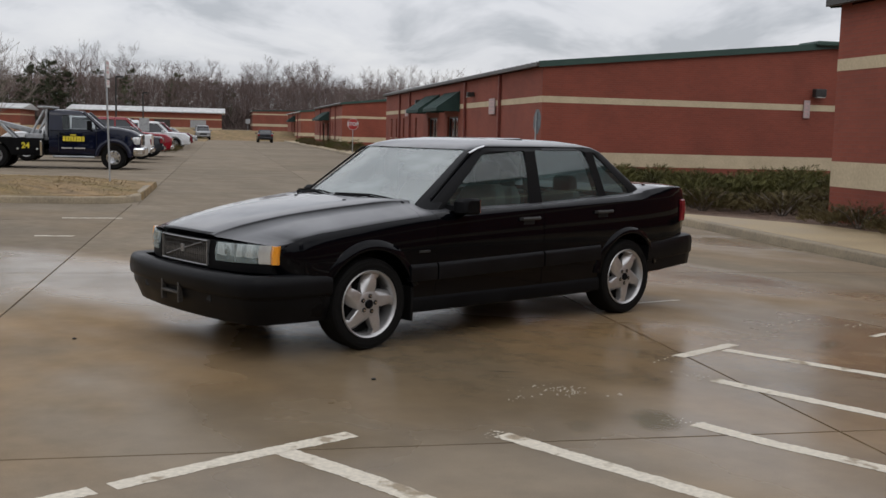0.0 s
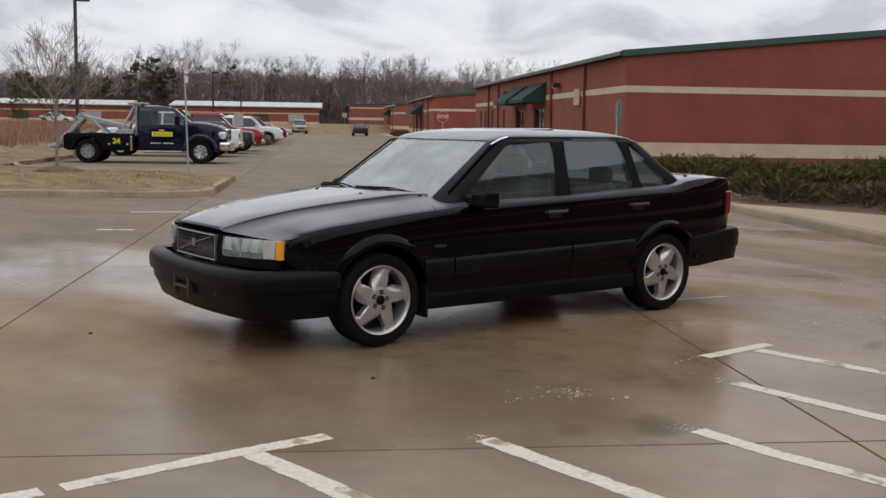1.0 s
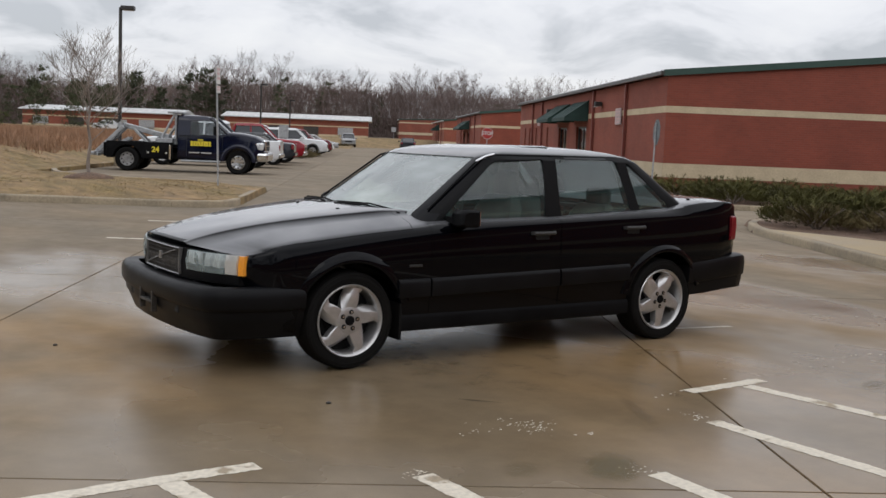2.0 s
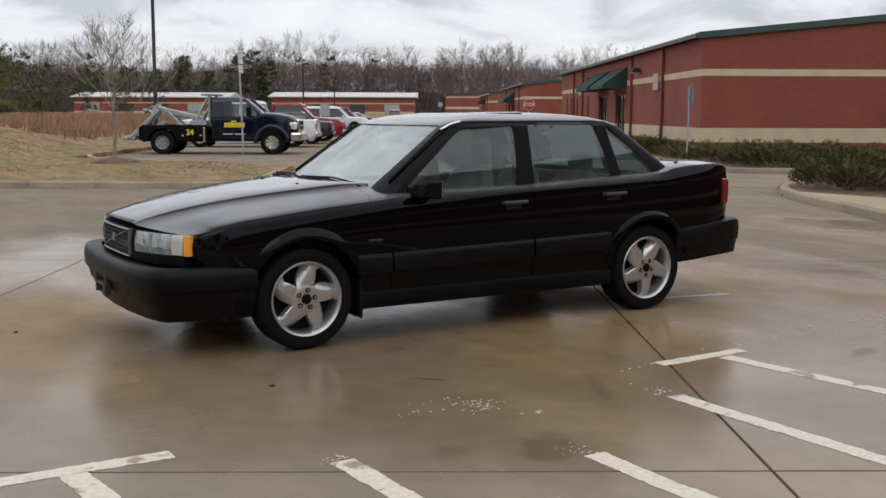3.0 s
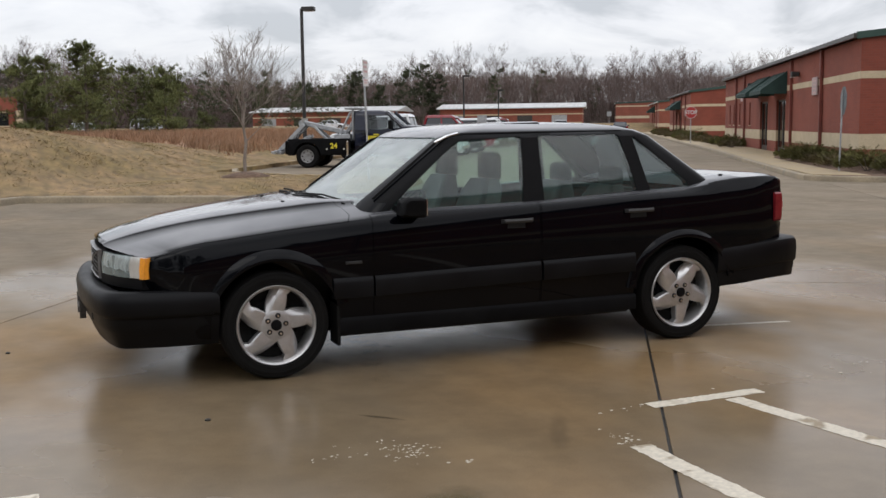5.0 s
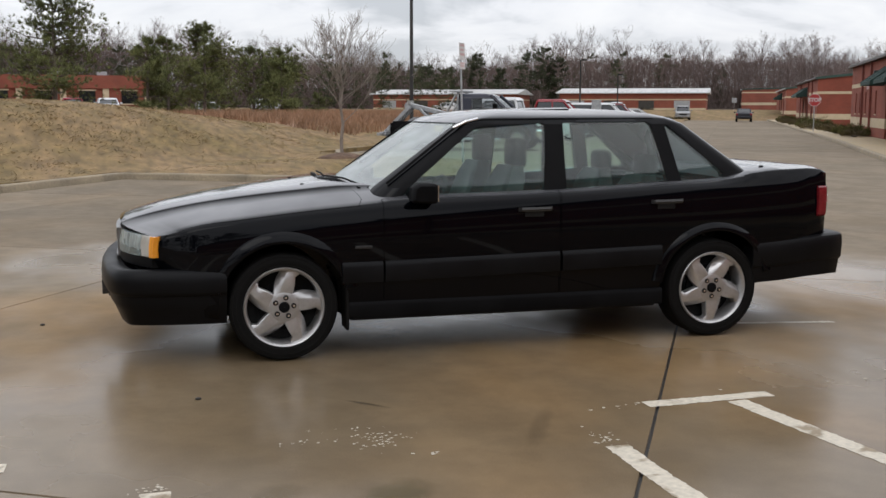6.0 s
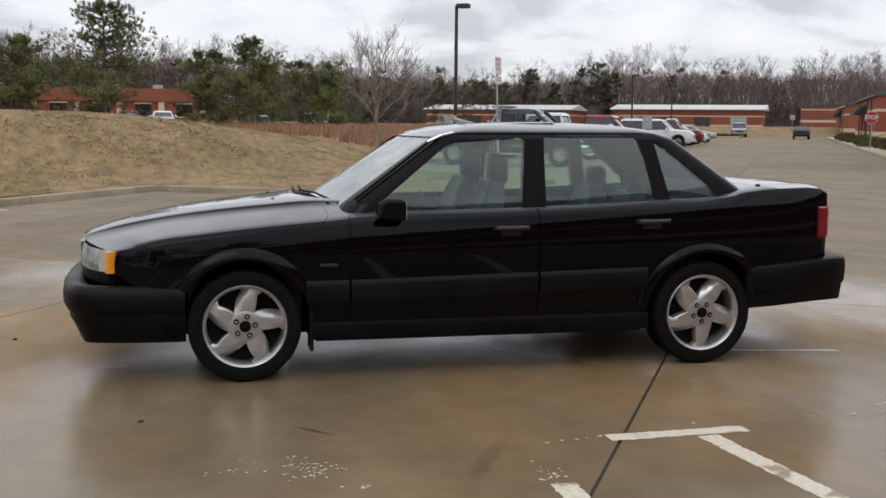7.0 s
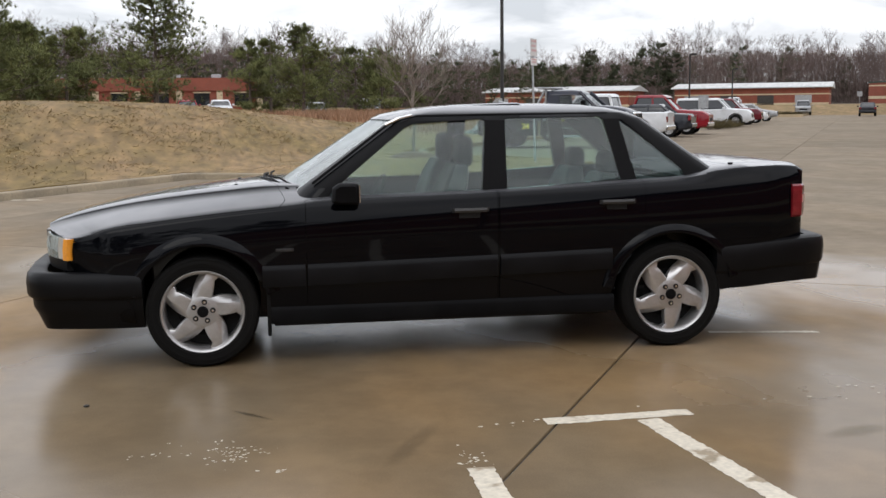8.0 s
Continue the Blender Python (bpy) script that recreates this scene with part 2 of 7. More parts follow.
M = {}
M["concrete"] = concrete_mat("wet_concrete", (0.210, 0.174, 0.131), (0.180, 0.134, 0.083), (0.236, 0.154, 0.078), 0.47, 0.20)
M["walkway"] = mat("walkway_concrete", (0.37, 0.285, 0.165), (0.29, 0.22, 0.125), 0.9, 0.75, 0.55, 0.0015, place="World", fine=30, fine_mix=0.12)
M["kerb"] = mat("kerb_concrete", (0.31, 0.25, 0.165), (0.19, 0.152, 0.10), 1.6, 0.8, 0.6, 0.002, place="World", fine=25, fine_mix=0.2, vary=0.06)
M["joint"] = mat("joint_sealant", (0.014, 0.012, 0.011), (0.026, 0.022, 0.018), 4, 0.7, 0.5, place="World")
M["line"] = mat("road_paint", (0.56, 0.505, 0.41), (0.27, 0.215, 0.145), 6, 0.6, 0.7, place="World", fine=38, fine_mix=0.2, lo=0.56, hi=0.63)
M["turf"] = mat("dormant_turf", (0.228, 0.147, 0.070), (0.150, 0.104, 0.035), 0.9, 0.95, None, 0.005, 5, place="World", fine=4.5, fine_mix=0.45, stretch=(1, 0.3, 1), lo=0.34, hi=0.68)
M["blade"] = mat("straw_blades", (0.34, 0.235, 0.12), (0.25, 0.19, 0.085), 0.9, 0.85, place="World", fine=3, fine_mix=0.4)
M["sedge"] = mat("broom_sedge", (0.31, 0.175, 0.10), (0.25, 0.15, 0.09), 0.2, 0.9, place="World", fine=2, fine_mix=0.35)
M["mulch"] = mat("pine_bark_mulch", (0.10, 0.06, 0.04), (0.16, 0.10, 0.065), 3, 0.95, None, 0.03, 30, place="World", fine=25, fine_mix=0.5)
M["brick"] = brick_mat("red_brick", (0.245, 0.058, 0.033), (0.215, 0.050, 0.029), (0.205, 0.070, 0.047))
M["brick_far"] = brick_mat("red_brick_far", (0.26, 0.070, 0.041), (0.225, 0.06, 0.036), (0.21, 0.095, 0.065))
M["block"] = mat("tan_split_block", (0.56, 0.46, 0.31), (0.48, 0.39, 0.26), 2, 0.8, None, 0.004, 40, fine=20, fine_mix=0.12)
M["green"] = mat("green_metal_trim", (0.022, 0.055, 0.043), (0.03, 0.065, 0.05), 2, 0.45, 0.6, metal=0.0, fine_mix=0.1)
M["canvas"] = mat("green_awning_canvas", (0.010, 0.032, 0.028), (0.015, 0.042, 0.036), 3, 0.8, None, 0.002, 60, fine_mix=0.2)
M["roof"] = mat("white_metal_roof", (0.50, 0.50, 0.49), (0.4, 0.4, 0.39), 0.8, 0.45, 0.6, stretch=(4, 0.5, 1), fine_mix=0.1)
M["pipe"] = mat("brown_downpipe", (0.20, 0.05, 0.035), (0.15, 0.04, 0.03), 3, 0.5, fine_mix=0.1)
M["dark_glass"] = mat("dark_window_glass", (0.012, 0.014, 0.016), (0.02, 0.022, 0.024), 1, 0.06, 0.1, spec=0.8, fine_mix=0.0)
M["door_dark"] = mat("dark_bronze_frame", (0.03, 0.026, 0.022), (0.045, 0.04, 0.034), 4, 0.4, fine_mix=0.1)
M["sign_white"] = mat("sign_white", (0.62, 0.60, 0.58), (0.5, 0.48, 0.47), 6, 0.6, fine_mix=0.1)
M["print_pink"] = mat("faded_red_print", (0.55, 0.33, 0.32), (0.5, 0.36, 0.35), 6, 0.6, fine_mix=0.1)
M["sign_faded"] = mat("faded_sign_panel", (0.46, 0.36, 0.345), (0.38, 0.29, 0.28), 6, 0.6, fine_mix=0.12)
M["sign_back"] = mat("weathered_aluminium", (0.13, 0.15, 0.16), (0.09, 0.105, 0.115), 5, 0.6, 0.7, fine_mix=0.15)
M["sign_red"] = mat("sign_red", (0.42, 0.03, 0.03), (0.34, 0.03, 0.03), 6, 0.5, fine_mix=0.1)
M["galv"] = mat("galvanised_steel", (0.42, 0.43, 0.44), (0.32, 0.33, 0.34), 8, 0.5, 0.65, metal=0.6, fine_mix=0.15)
M["pole"] = mat("dark_bronze_pole", (0.018, 0.016, 0.015), (0.03, 0.027, 0.025), 4, 0.5, fine_mix=0.1)
M["lampglass"] = mat("lamp_lens", (0.4, 0.4, 0.38), (0.3, 0.3, 0.28), 10, 0.3)
M["bark"] = mat("grey_bark", (0.15, 0.12, 0.10), (0.10, 0.08, 0.065), 8, 0.9, None, 0.01, 30, stretch=(1, 1, 0.25), fine_mix=0.35)
M["bark_young"] = mat("pale_bark", (0.25, 0.21, 0.18), (0.16, 0.13, 0.11), 8, 0.9, None, 0.005, 40, stretch=(1, 1, 0.25), fine_mix=0.3)
M["twig"] = mat("winter_twigs", (0.170, 0.126, 0.112), (0.120, 0.091, 0.083), 0.05, 0.95, place="World", fine=0.4, fine_mix=0.35, spec=0.1)
M["needle"] = mat("pine_needles", (0.175, 0.185, 0.074), (0.105, 0.118, 0.05), 0.5, 0.85, place="World", fine=4, fine_mix=0.45, spec=0.12)
M["needle_far"] = mat("far_pine_needles", (0.075, 0.085, 0.045), (0.055, 0.062, 0.036), 0.05, 0.85, place="World", fine=0.6, fine_mix=0.4, spec=0.1)
M["juniper"] = mat("juniper_leaves", (0.105, 0.10, 0.034), (0.052, 0.05, 0.02), 0.9, 0.85, place="World", fine=6, fine_mix=0.5, spec=0.1)
M["liriope"] = mat("brown_hedge", (0.12, 0.095, 0.045), (0.07, 0.058, 0.028), 0.9, 0.85, place="World", fine=6, fine_mix=0.5, spec=0.1)
M["shade_earth"] = mat("leaf_litter", (0.085, 0.062, 0.045), (0.06, 0.045, 0.032), 0.1, 0.95, place="World", fine=1.5, fine_mix=0.4)

# vehicles
M["paint"] = mat("black_car_paint", (0.0015, 0.0017, 0.0028), (0.002, 0.0022, 0.0034), 3, 0.36, 0.44, coat=1.0, fine=200, fine_mix=0.1, spec=0.0)


def up_face_sheen(m, tone, ior):
    """Sky sheen painted in: patchy grey and base gloss on faces that look up."""
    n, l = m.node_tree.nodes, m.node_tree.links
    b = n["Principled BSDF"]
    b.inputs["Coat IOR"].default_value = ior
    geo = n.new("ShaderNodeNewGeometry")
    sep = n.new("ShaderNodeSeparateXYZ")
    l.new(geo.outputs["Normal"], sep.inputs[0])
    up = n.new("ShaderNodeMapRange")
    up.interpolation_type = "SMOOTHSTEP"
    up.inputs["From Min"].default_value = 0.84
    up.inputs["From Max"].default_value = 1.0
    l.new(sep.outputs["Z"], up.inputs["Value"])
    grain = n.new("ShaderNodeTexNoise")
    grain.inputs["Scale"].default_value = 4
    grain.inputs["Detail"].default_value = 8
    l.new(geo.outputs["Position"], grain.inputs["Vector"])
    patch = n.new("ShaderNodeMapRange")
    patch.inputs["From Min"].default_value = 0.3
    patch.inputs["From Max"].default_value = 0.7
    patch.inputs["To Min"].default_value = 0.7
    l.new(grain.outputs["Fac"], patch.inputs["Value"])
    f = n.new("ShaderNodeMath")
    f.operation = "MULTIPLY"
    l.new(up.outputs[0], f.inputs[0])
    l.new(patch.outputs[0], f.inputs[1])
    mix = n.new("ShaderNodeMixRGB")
    paint_base = b.inputs["Base Color"].links[0].from_socket
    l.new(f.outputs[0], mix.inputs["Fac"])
    l.new(paint_base, mix.inputs["Color1"])
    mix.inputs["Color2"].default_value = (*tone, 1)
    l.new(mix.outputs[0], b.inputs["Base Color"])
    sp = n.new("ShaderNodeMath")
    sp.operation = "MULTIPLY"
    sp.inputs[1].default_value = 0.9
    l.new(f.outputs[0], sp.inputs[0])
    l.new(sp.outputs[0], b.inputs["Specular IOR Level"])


# pale grey standing in for sky sheen on bonnet, roof and boot
up_face_sheen(M["paint"], (0.085, 0.085, 0.093), 1.25)
M["frame"] = mat("satin_black_door_frame", (0.004, 0.004, 0.0045), (0.006, 0.006, 0.0065), 5, 0.45, 0.55, fine=90, fine_mix=0.15, spec=0.10)
M["trim"] = mat("black_plastic_trim", (0.0035, 0.0035, 0.004), (0.006, 0.006, 0.0065), 5, 0.5, 0.6, 0.0003, 300, fine=90, fine_mix=0.15, spec=0.07)
M["bumper"] = mat("charcoal_bumper", (0.0038, 0.0038, 0.0044), (0.0062, 0.0062, 0.007), 4, 0.36, 0.46, 0.0003, 300, fine=90, fine_mix=0.12, spec=0.13)
M["cavity"] = mat("dark_cavity", (0.006, 0.006, 0.006), (0.01, 0.01, 0.01), 5, 0.9)
M["rubber"] = mat("tyre_rubber", (0.004, 0.004, 0.004), (0.007, 0.0065, 0.006), 6, 0.7, 0.85, 0.001, 80, fine_mix=0.2, spec=0.15)
M["alloy"] = mat("silver_alloy", (0.54, 0.53, 0.525), (0.42, 0.415, 0.41), 6, 0.32, 0.42, metal=0.75, fine=60, fine_mix=0.06)
M["alloy_dark"] = mat("brake_dust_metal", (0.10, 0.095, 0.09), (0.06, 0.055, 0.05), 6, 0.6, metal=0.6)
M["tread"] = mat("dusty_tyre_wall", (0.008, 0.0078, 0.0075), (0.014, 0.013, 0.012), 10, 0.8, 0.9, 0.0006, 60, fine_mix=0.2, spec=0.15)
M["chrome"] = mat("chrome", (0.74, 0.75, 0.76), (0.65, 0.65, 0.66), 6, 0.12, 0.2, metal=1.0, fine_mix=0.03)
M["grille"] = mat("grille_grey", (0.16, 0.15, 0.14), (0.10, 0.095, 0.09), 30, 0.4, 0.5, metal=0.7)
M["headlamp"] = mat("headlamp_reflector", (0.86, 0.87, 0.87), (0.42, 0.43, 0.44), 16, 0.25, 0.35, 0.003, 22, metal=0.35, coat=0.5, stretch=(1, 1.6, 0.35), fine_mix=0.1, lo=0.45, hi=0.6)
M["lens_clear"] = mat("corner_lens", (0.60, 0.60, 0.58), (0.5, 0.5, 0.48), 10, 0.15, metal=0.3, coat=1.0, fine_mix=0.1)
M["amber"] = mat("amber_lens", (0.85, 0.34, 0.03), (0.75, 0.27, 0.02), 12, 0.2, coat=1.0, fine_mix=0.15)
M["redlens"] = mat("red_lens", (0.20, 0.012, 0.018), (0.14, 0.008, 0.012), 12, 0.25, coat=0.25, fine_mix=0.15)
M["pinklens"] = mat("reverse_lens", (0.55, 0.22, 0.2), (0.5, 0.18, 0.17), 12, 0.2, coat=1.0)
M["leather"] = mat("grey_leather", (0.085, 0.098, 0.098), (0.055, 0.063, 0.064), 5, 0.5, 0.6, 0.001, 90, fine_mix=0.12)
M["inner"] = mat("dark_interior", (0.016, 0.019, 0.021), (0.024, 0.027, 0.03), 4, 0.8, fine_mix=0.15)
M["inner_pale"] = mat("pale_headlining", (0.22, 0.22, 0.215), (0.18, 0.18, 0.175), 3, 0.9, fine_mix=0.1)
M["glass"] = glass("car_glass", (0.72, 0.91, 0.86), 0.015, 1.78, 0.035, (0.50, 0.74, 0.70))
M["truck_glass"] = glass("tinted_cab_glass", (0.82, 0.85, 0.86), 0.02, 1.5, 0.03)
M["windscreen"] = glass("misted_windscreen", (0.80, 0.90, 0.86), 0.06, 2.4, 0.26, (0.78, 0.86, 0.85))
M["rear_glass"] = glass("heated_rear_glass", (0.50, 0.58, 0.57), 0.03, 1.45, 0.05)
M["lens_glass"] = glass("lamp_lens_glass", (0.92, 0.93, 0.92), 0.03, 1.6, 0.22)
M["navy"] = mat("navy_truck_paint", (0.003, 0.0045, 0.016), (0.0045, 0.0065, 0.02), 3, 0.3, 0.36, coat=1.0, spec=0.0, fine_mix=0.1)
M["red_paint"] = mat("red_truck_paint", (0.20, 0.011, 0.018), (0.24, 0.014, 0.022), 3, 0.3, 0.36, coat=1.0, spec=0.0, fine_mix=0.1)
M["maroon"] = mat("maroon_paint", (0.10, 0.010, 0.016), (0.13, 0.014, 0.02), 3, 0.3, 0.36, coat=1.0, spec=0.0, fine_mix=0.1)
M["white_paint"] = mat("white_car_paint", (0.66, 0.67, 0.68), (0.58, 0.59, 0.60), 3, 0.3, 0.36, coat=1.0, spec=0.0, fine_mix=0.05)
M["silver_paint"] = mat("silver_car_paint", (0.26, 0.26, 0.26), (0.21, 0.21, 0.21), 3, 0.3, 0.36, metal=0.5, coat=1.0, fine_mix=0.05)
M["dark_paint"] = mat("dark_car_paint", (0.018, 0.020, 0.026), (0.024, 0.026, 0.032), 3, 0.3, 0.36, coat=1.0, spec=0.0, fine_mix=0.05)
M["yellow"] = mat("yellow_lettering", (0.72, 0.58, 0.03), (0.62, 0.5, 0.03), 12, 0.5, fine_mix=0.1)
M["handle"] = mat("worn_grey_black_plastic", (0.018, 0.0175, 0.017), (0.028, 0.027, 0.026), 8, 0.5, 0.6, fine_mix=0.15)
M["steel_dull"] = mat("dull_wheel_steel", (0.32, 0.32, 0.32), (0.2, 0.195, 0.19), 8, 0.5, 0.65, metal=0.6, fine_mix=0.2)
M["badge"] = mat("badge_grey", (0.32, 0.32, 0.32), (0.26, 0.26, 0.26), 20, 0.35, metal=0.8)
M["badge_dark"] = mat("dull_badge", (0.035, 0.035, 0.036), (0.05, 0.05, 0.05), 20, 0.4, metal=0.5)

# ---- mesh helpers ----
LOT = pose(0, 0, 0, 0, 0, -30)  # the car park's own axes: x across the road, y along it


def mesh_of(bm, name, material, smooth=None):
    bmesh.ops.recalc_face_normals(bm, faces=bm.faces)
    me = bpy.data.meshes.new(name)
    bm.to_mesh(me)
    bm.free()
    me.materials.append(material)
    if smooth:
        for p in me.polygons:
            p.use_smooth = True
        me.set_sharp_from_angle(angle=radians(smooth))
    return me


def part(name, bm, material, parent, label="", smooth=None, m=None):
    """One mesh object under a thing or a part."""
    ob = new(name, mesh_of(bm, name, material, smooth) if isinstance(bm, bmesh.types.BMesh) else bm)
    ob.parent = parent
    if m is not None:
        ob.matrix_basis = m
    if label:
        ob["label"] = label
    return ob


def empty(name, m, label, category, group="", kind=""):
    ob = new(name)
    ob.empty_display_size = 0.1
    ob.matrix_basis = m
    return tagged(ob, label, category, group, kind)


def add_box(bm, x0, x1, y0, y1, z0, z1, bevel=0.0, m=None):
    vs = [bm.verts.new((x, y, z)) for z in (z0, z1) for x, y in ((x0, y0), (x1, y0), (x1, y1), (x0, y1))]
    fs = [bm.faces.new([vs[i] for i in q]) for q in ((3, 2, 1, 0), (4, 5, 6, 7), (0, 1, 5, 4), (1, 2, 6, 5), (2, 3, 7, 6), (3, 0, 4, 7))]
    if bevel:
        es = list({e for f in fs for e in f.edges})
        r = bmesh.ops.bevel(bm, geom=es, offset=bevel, segments=2, affect="EDGES", profile=0.5)
        vs = list({v for f in r["faces"] for v in f.verts} | {v for v in vs if v.is_valid})
    if m is not None:
        for v in vs:
            v.co = m @ v.co
    return vs


def box_bm(*a, bevel=0.0, m=None):
    bm = bmesh.new()
    add_box(bm, *a, bevel=bevel, m=m)
    return bm


def prism(bm, pts, a, b, axis="y"):
    """A closed polygon drawn out from a to b along an axis; pts are the two other coordinates."""
    def at(p, w):
        return {"x": (w, p[0], p[1]), "y": (p[0], w, p[1]), "z": (p[0], p[1], w)}[axis]
    lo = [bm.verts.new(at(p, a)) for p in pts]
    hi = [bm.verts.new(at(p, b)) for p in pts]
    n = len(pts)
    bm.faces.new(lo)
    bm.faces.new(hi[::-1])
    for i in range(n):
        bm.faces.new((lo[i], hi[i], hi[(i + 1) % n], lo[(i + 1) % n]))
    return lo + hi


def loft(bm, rings, cap=True, closed=True):
    rows = [[bm.verts.new(p) for p in r] for r in rings]
    n = len(rows[0])
    for a, b in zip(rows, rows[1:]):
        for i in range(n if closed else n - 1):
            j = (i + 1) % n
            bm.faces.new((a[i], a[j], b[j], b[i]))
    if cap:
        bm.faces.new(rows[0][::-1])
        bm.faces.new(rows[-1])
    return rows


def add_tube(bm, pts, radii, sides=8, cap=True):
    """A round rod along points."""
    pts = [Vector(p) for p in pts]
    if not isinstance(radii, (list, tuple)):
        radii = [radii] * len(pts)
    rings = []
    for i, p in enumerate(pts):
        d = (pts[min(i + 1, len(pts) - 1)] - pts[max(i - 1, 0)]).normalized()
        side = d.cross(Vector((0, 0, 1)) if abs(d.z) < 0.9 else Vector((1, 0, 0))).normalized()
        up = side.cross(d)
        rings.append([p + radii[i] * (math.cos(2 * math.pi * k / sides) * side + math.sin(2 * math.pi * k / sides) * up) for k in range(sides)])
    loft(bm, rings, cap)


def tube_bm(pts, radii, sides=8):
    bm = bmesh.new()
    add_tube(bm, pts, radii, sides)
    return bm


def lathe(bm, profile, axis_pt, steps=40, ax="y"):
    """A ring turned about a line along y (or z) through axis_pt; profile rows are (radius, along)."""
    rings = []
    for k in range(steps):
        a = 2 * math.pi * k / steps
        if ax == "y":
            rings.append([(axis_pt[0] + r * math.cos(a), axis_pt[1] + w, axis_pt[2] + r * math.sin(a)) for r, w in profile])
        else:
            rings.append([(axis_pt[0] + r * math.cos(a), axis_pt[1] + r * math.sin(a), axis_pt[2] + w) for r, w in profile])
    rows = [[bm.verts.new(p) for p in r] for r in rings]
    n = len(profile)
    for a, b in zip(rows, rows[1:] + rows[:1]):
        for i in range(n):
            j = (i + 1) % n
            bm.faces.new((a[i], a[j], b[j], b[i]))


def sweep(bm, path, profile, closed_profile=True, rise=None):
    """A profile of (outward, z) carried along a plan path; outward is to the right of the way."""
    rings = []
    for i, p in enumerate(path):
        a, b = Vector(path[max(i - 1, 0)][:2]), Vector(path[min(i + 1, len(path) - 1)][:2])
        d = (b - a).normalized()
        nrm = Vector((d.y, -d.x))
        dz = rise(p) if rise else 0.0
        rings.append([(p[0] + nrm.x * o, p[1] + nrm.y * o, z + dz) for o, z in profile])
    loft(bm, rings, True, closed_profile)


def boolean(me_a, me_b, how):
    """The mesh of a with b cut away or kept, worked out once; the helpers go."""
    oa, ob = new("work_a", me_a), new("work_b", me_b)
    md = oa.modifiers.new("cut", "BOOLEAN")
    md.operation, md.object, md.solver = how, ob, "EXACT"
    dg = bpy.context.evaluated_depsgraph_get()
    dg.update()
    res = bpy.data.meshes.new_from_object(oa.evaluated_get(dg))
    bpy.data.objects.remove(oa)
    bpy.data.objects.remove(ob)
    return res


def bm_to_me(bm, name="work"):
    bmesh.ops.recalc_face_normals(bm, faces=bm.faces)
    me = bpy.data.meshes.new(name)
    bm.to_mesh(me)
    bm.free()
    return me


def finish(me, name, material, smooth=30):
    me.name = name
    me.materials.clear()
    me.materials.append(material)
    for p in me.polygons:
        p.use_smooth = True
        p.material_index = 0
    me.set_sharp_from_angle(angle=radians(smooth))
    return me


def spline(x, xs, ys):
    """A smooth curve through the points that does not overshoot them."""
    xs, ys = np.asarray(xs, float), np.asarray(ys, float)
    h, d = np.diff(xs), np.diff(ys) / np.diff(xs)
    m = np.zeros(len(xs))
    m[0], m[-1] = d[0], d[-1]
    for i in range(1, len(xs) - 1):
        if d[i - 1] * d[i] > 0:
            w1, w2 = 2 * h[i] + h[i - 1], h[i] + 2 * h[i - 1]
            m[i] = (w1 + w2) / (w1 / d[i - 1] + w2 / d[i])
    i = int(min(max(np.searchsorted(xs, x) - 1, 0), len(h) - 1))
    t = min(max((x - xs[i]) / h[i], 0.0), 1.0)
    return float(ys[i] * (1 + 2 * t) * (1 - t) ** 2 + m[i] * h[i] * t * (1 - t) ** 2 + ys[i + 1] * t * t * (3 - 2 * t) + m[i + 1] * h[i] * t * t * (t - 1))


def interp(x, xs, ys):
    return float(np.interp(x, xs, ys))


def smooth01(t):
    t = min(max(t, 0.0), 1.0)
    return t * t * (3 - 2 * t)

# ---- ground ----


def height(x, y):
    """Height of the land in the car park's axes."""
    h = -0.25
    if x > -4.32 and y < 13.22 and math.hypot(x + 4.32, y - 13.22) > 1.08:  # rounded corner of the lawn island
        return 0.12 if x > 6.15 + (max(0.0, y - 10.6) * 0.30) and y < 12.85 else h
    hill = 0.75 * smooth01((-10.2 - x) / 6.0) + 0.74 * smooth01((-10.2 - x) / 5.0) * (1 - smooth01((y - 18) / 14.0))
    if x < -10.15 or (y > 12.2 and x < -3.2 and not stall(x, y)):
        bank = smooth01((y - 12.2) / 3) * smooth01((19.5 - y) / 3) * smooth01((-3.2 - x) / 2)
        h = 0.13 + hill + 0.14 * bank * smooth01((x + 10.2) / 3) + 0.05 * noise.noise((x * 0.3, y * 0.3, 0))
        h += 0.06 * noise.noise((x * 0.9, y * 0.9, 4)) * smooth01((-10.6 - x) / 1.5) + 0.8 * smooth01((-45 - x) / 60)
    elif x > 6.15 + (max(0.0, y - 10.6) * 0.30 if y < 13 else 0.0) and (y < 12.85 or y > 17.7 + max(0.0, 8.0 - x) * 0.37):
        h = 0.12
    if y > 128:
        h = max(h, -0.25 + 1.5 * smooth01((y - 128) / 18) + 5.0 * smooth01((y - 192) / 60))
    if y > 128 and x < -10.15:
        h = max(h, 0.3 + 0.9 * smooth01((y - 128) / 18))
    return h


def stall(x, y):
    """Whether a place lies on the paved stalls beside the road."""
    return x > -10.3 and y > 18.8 + max(0.0, (-3.8 - x)) * 0.72 and y < 116


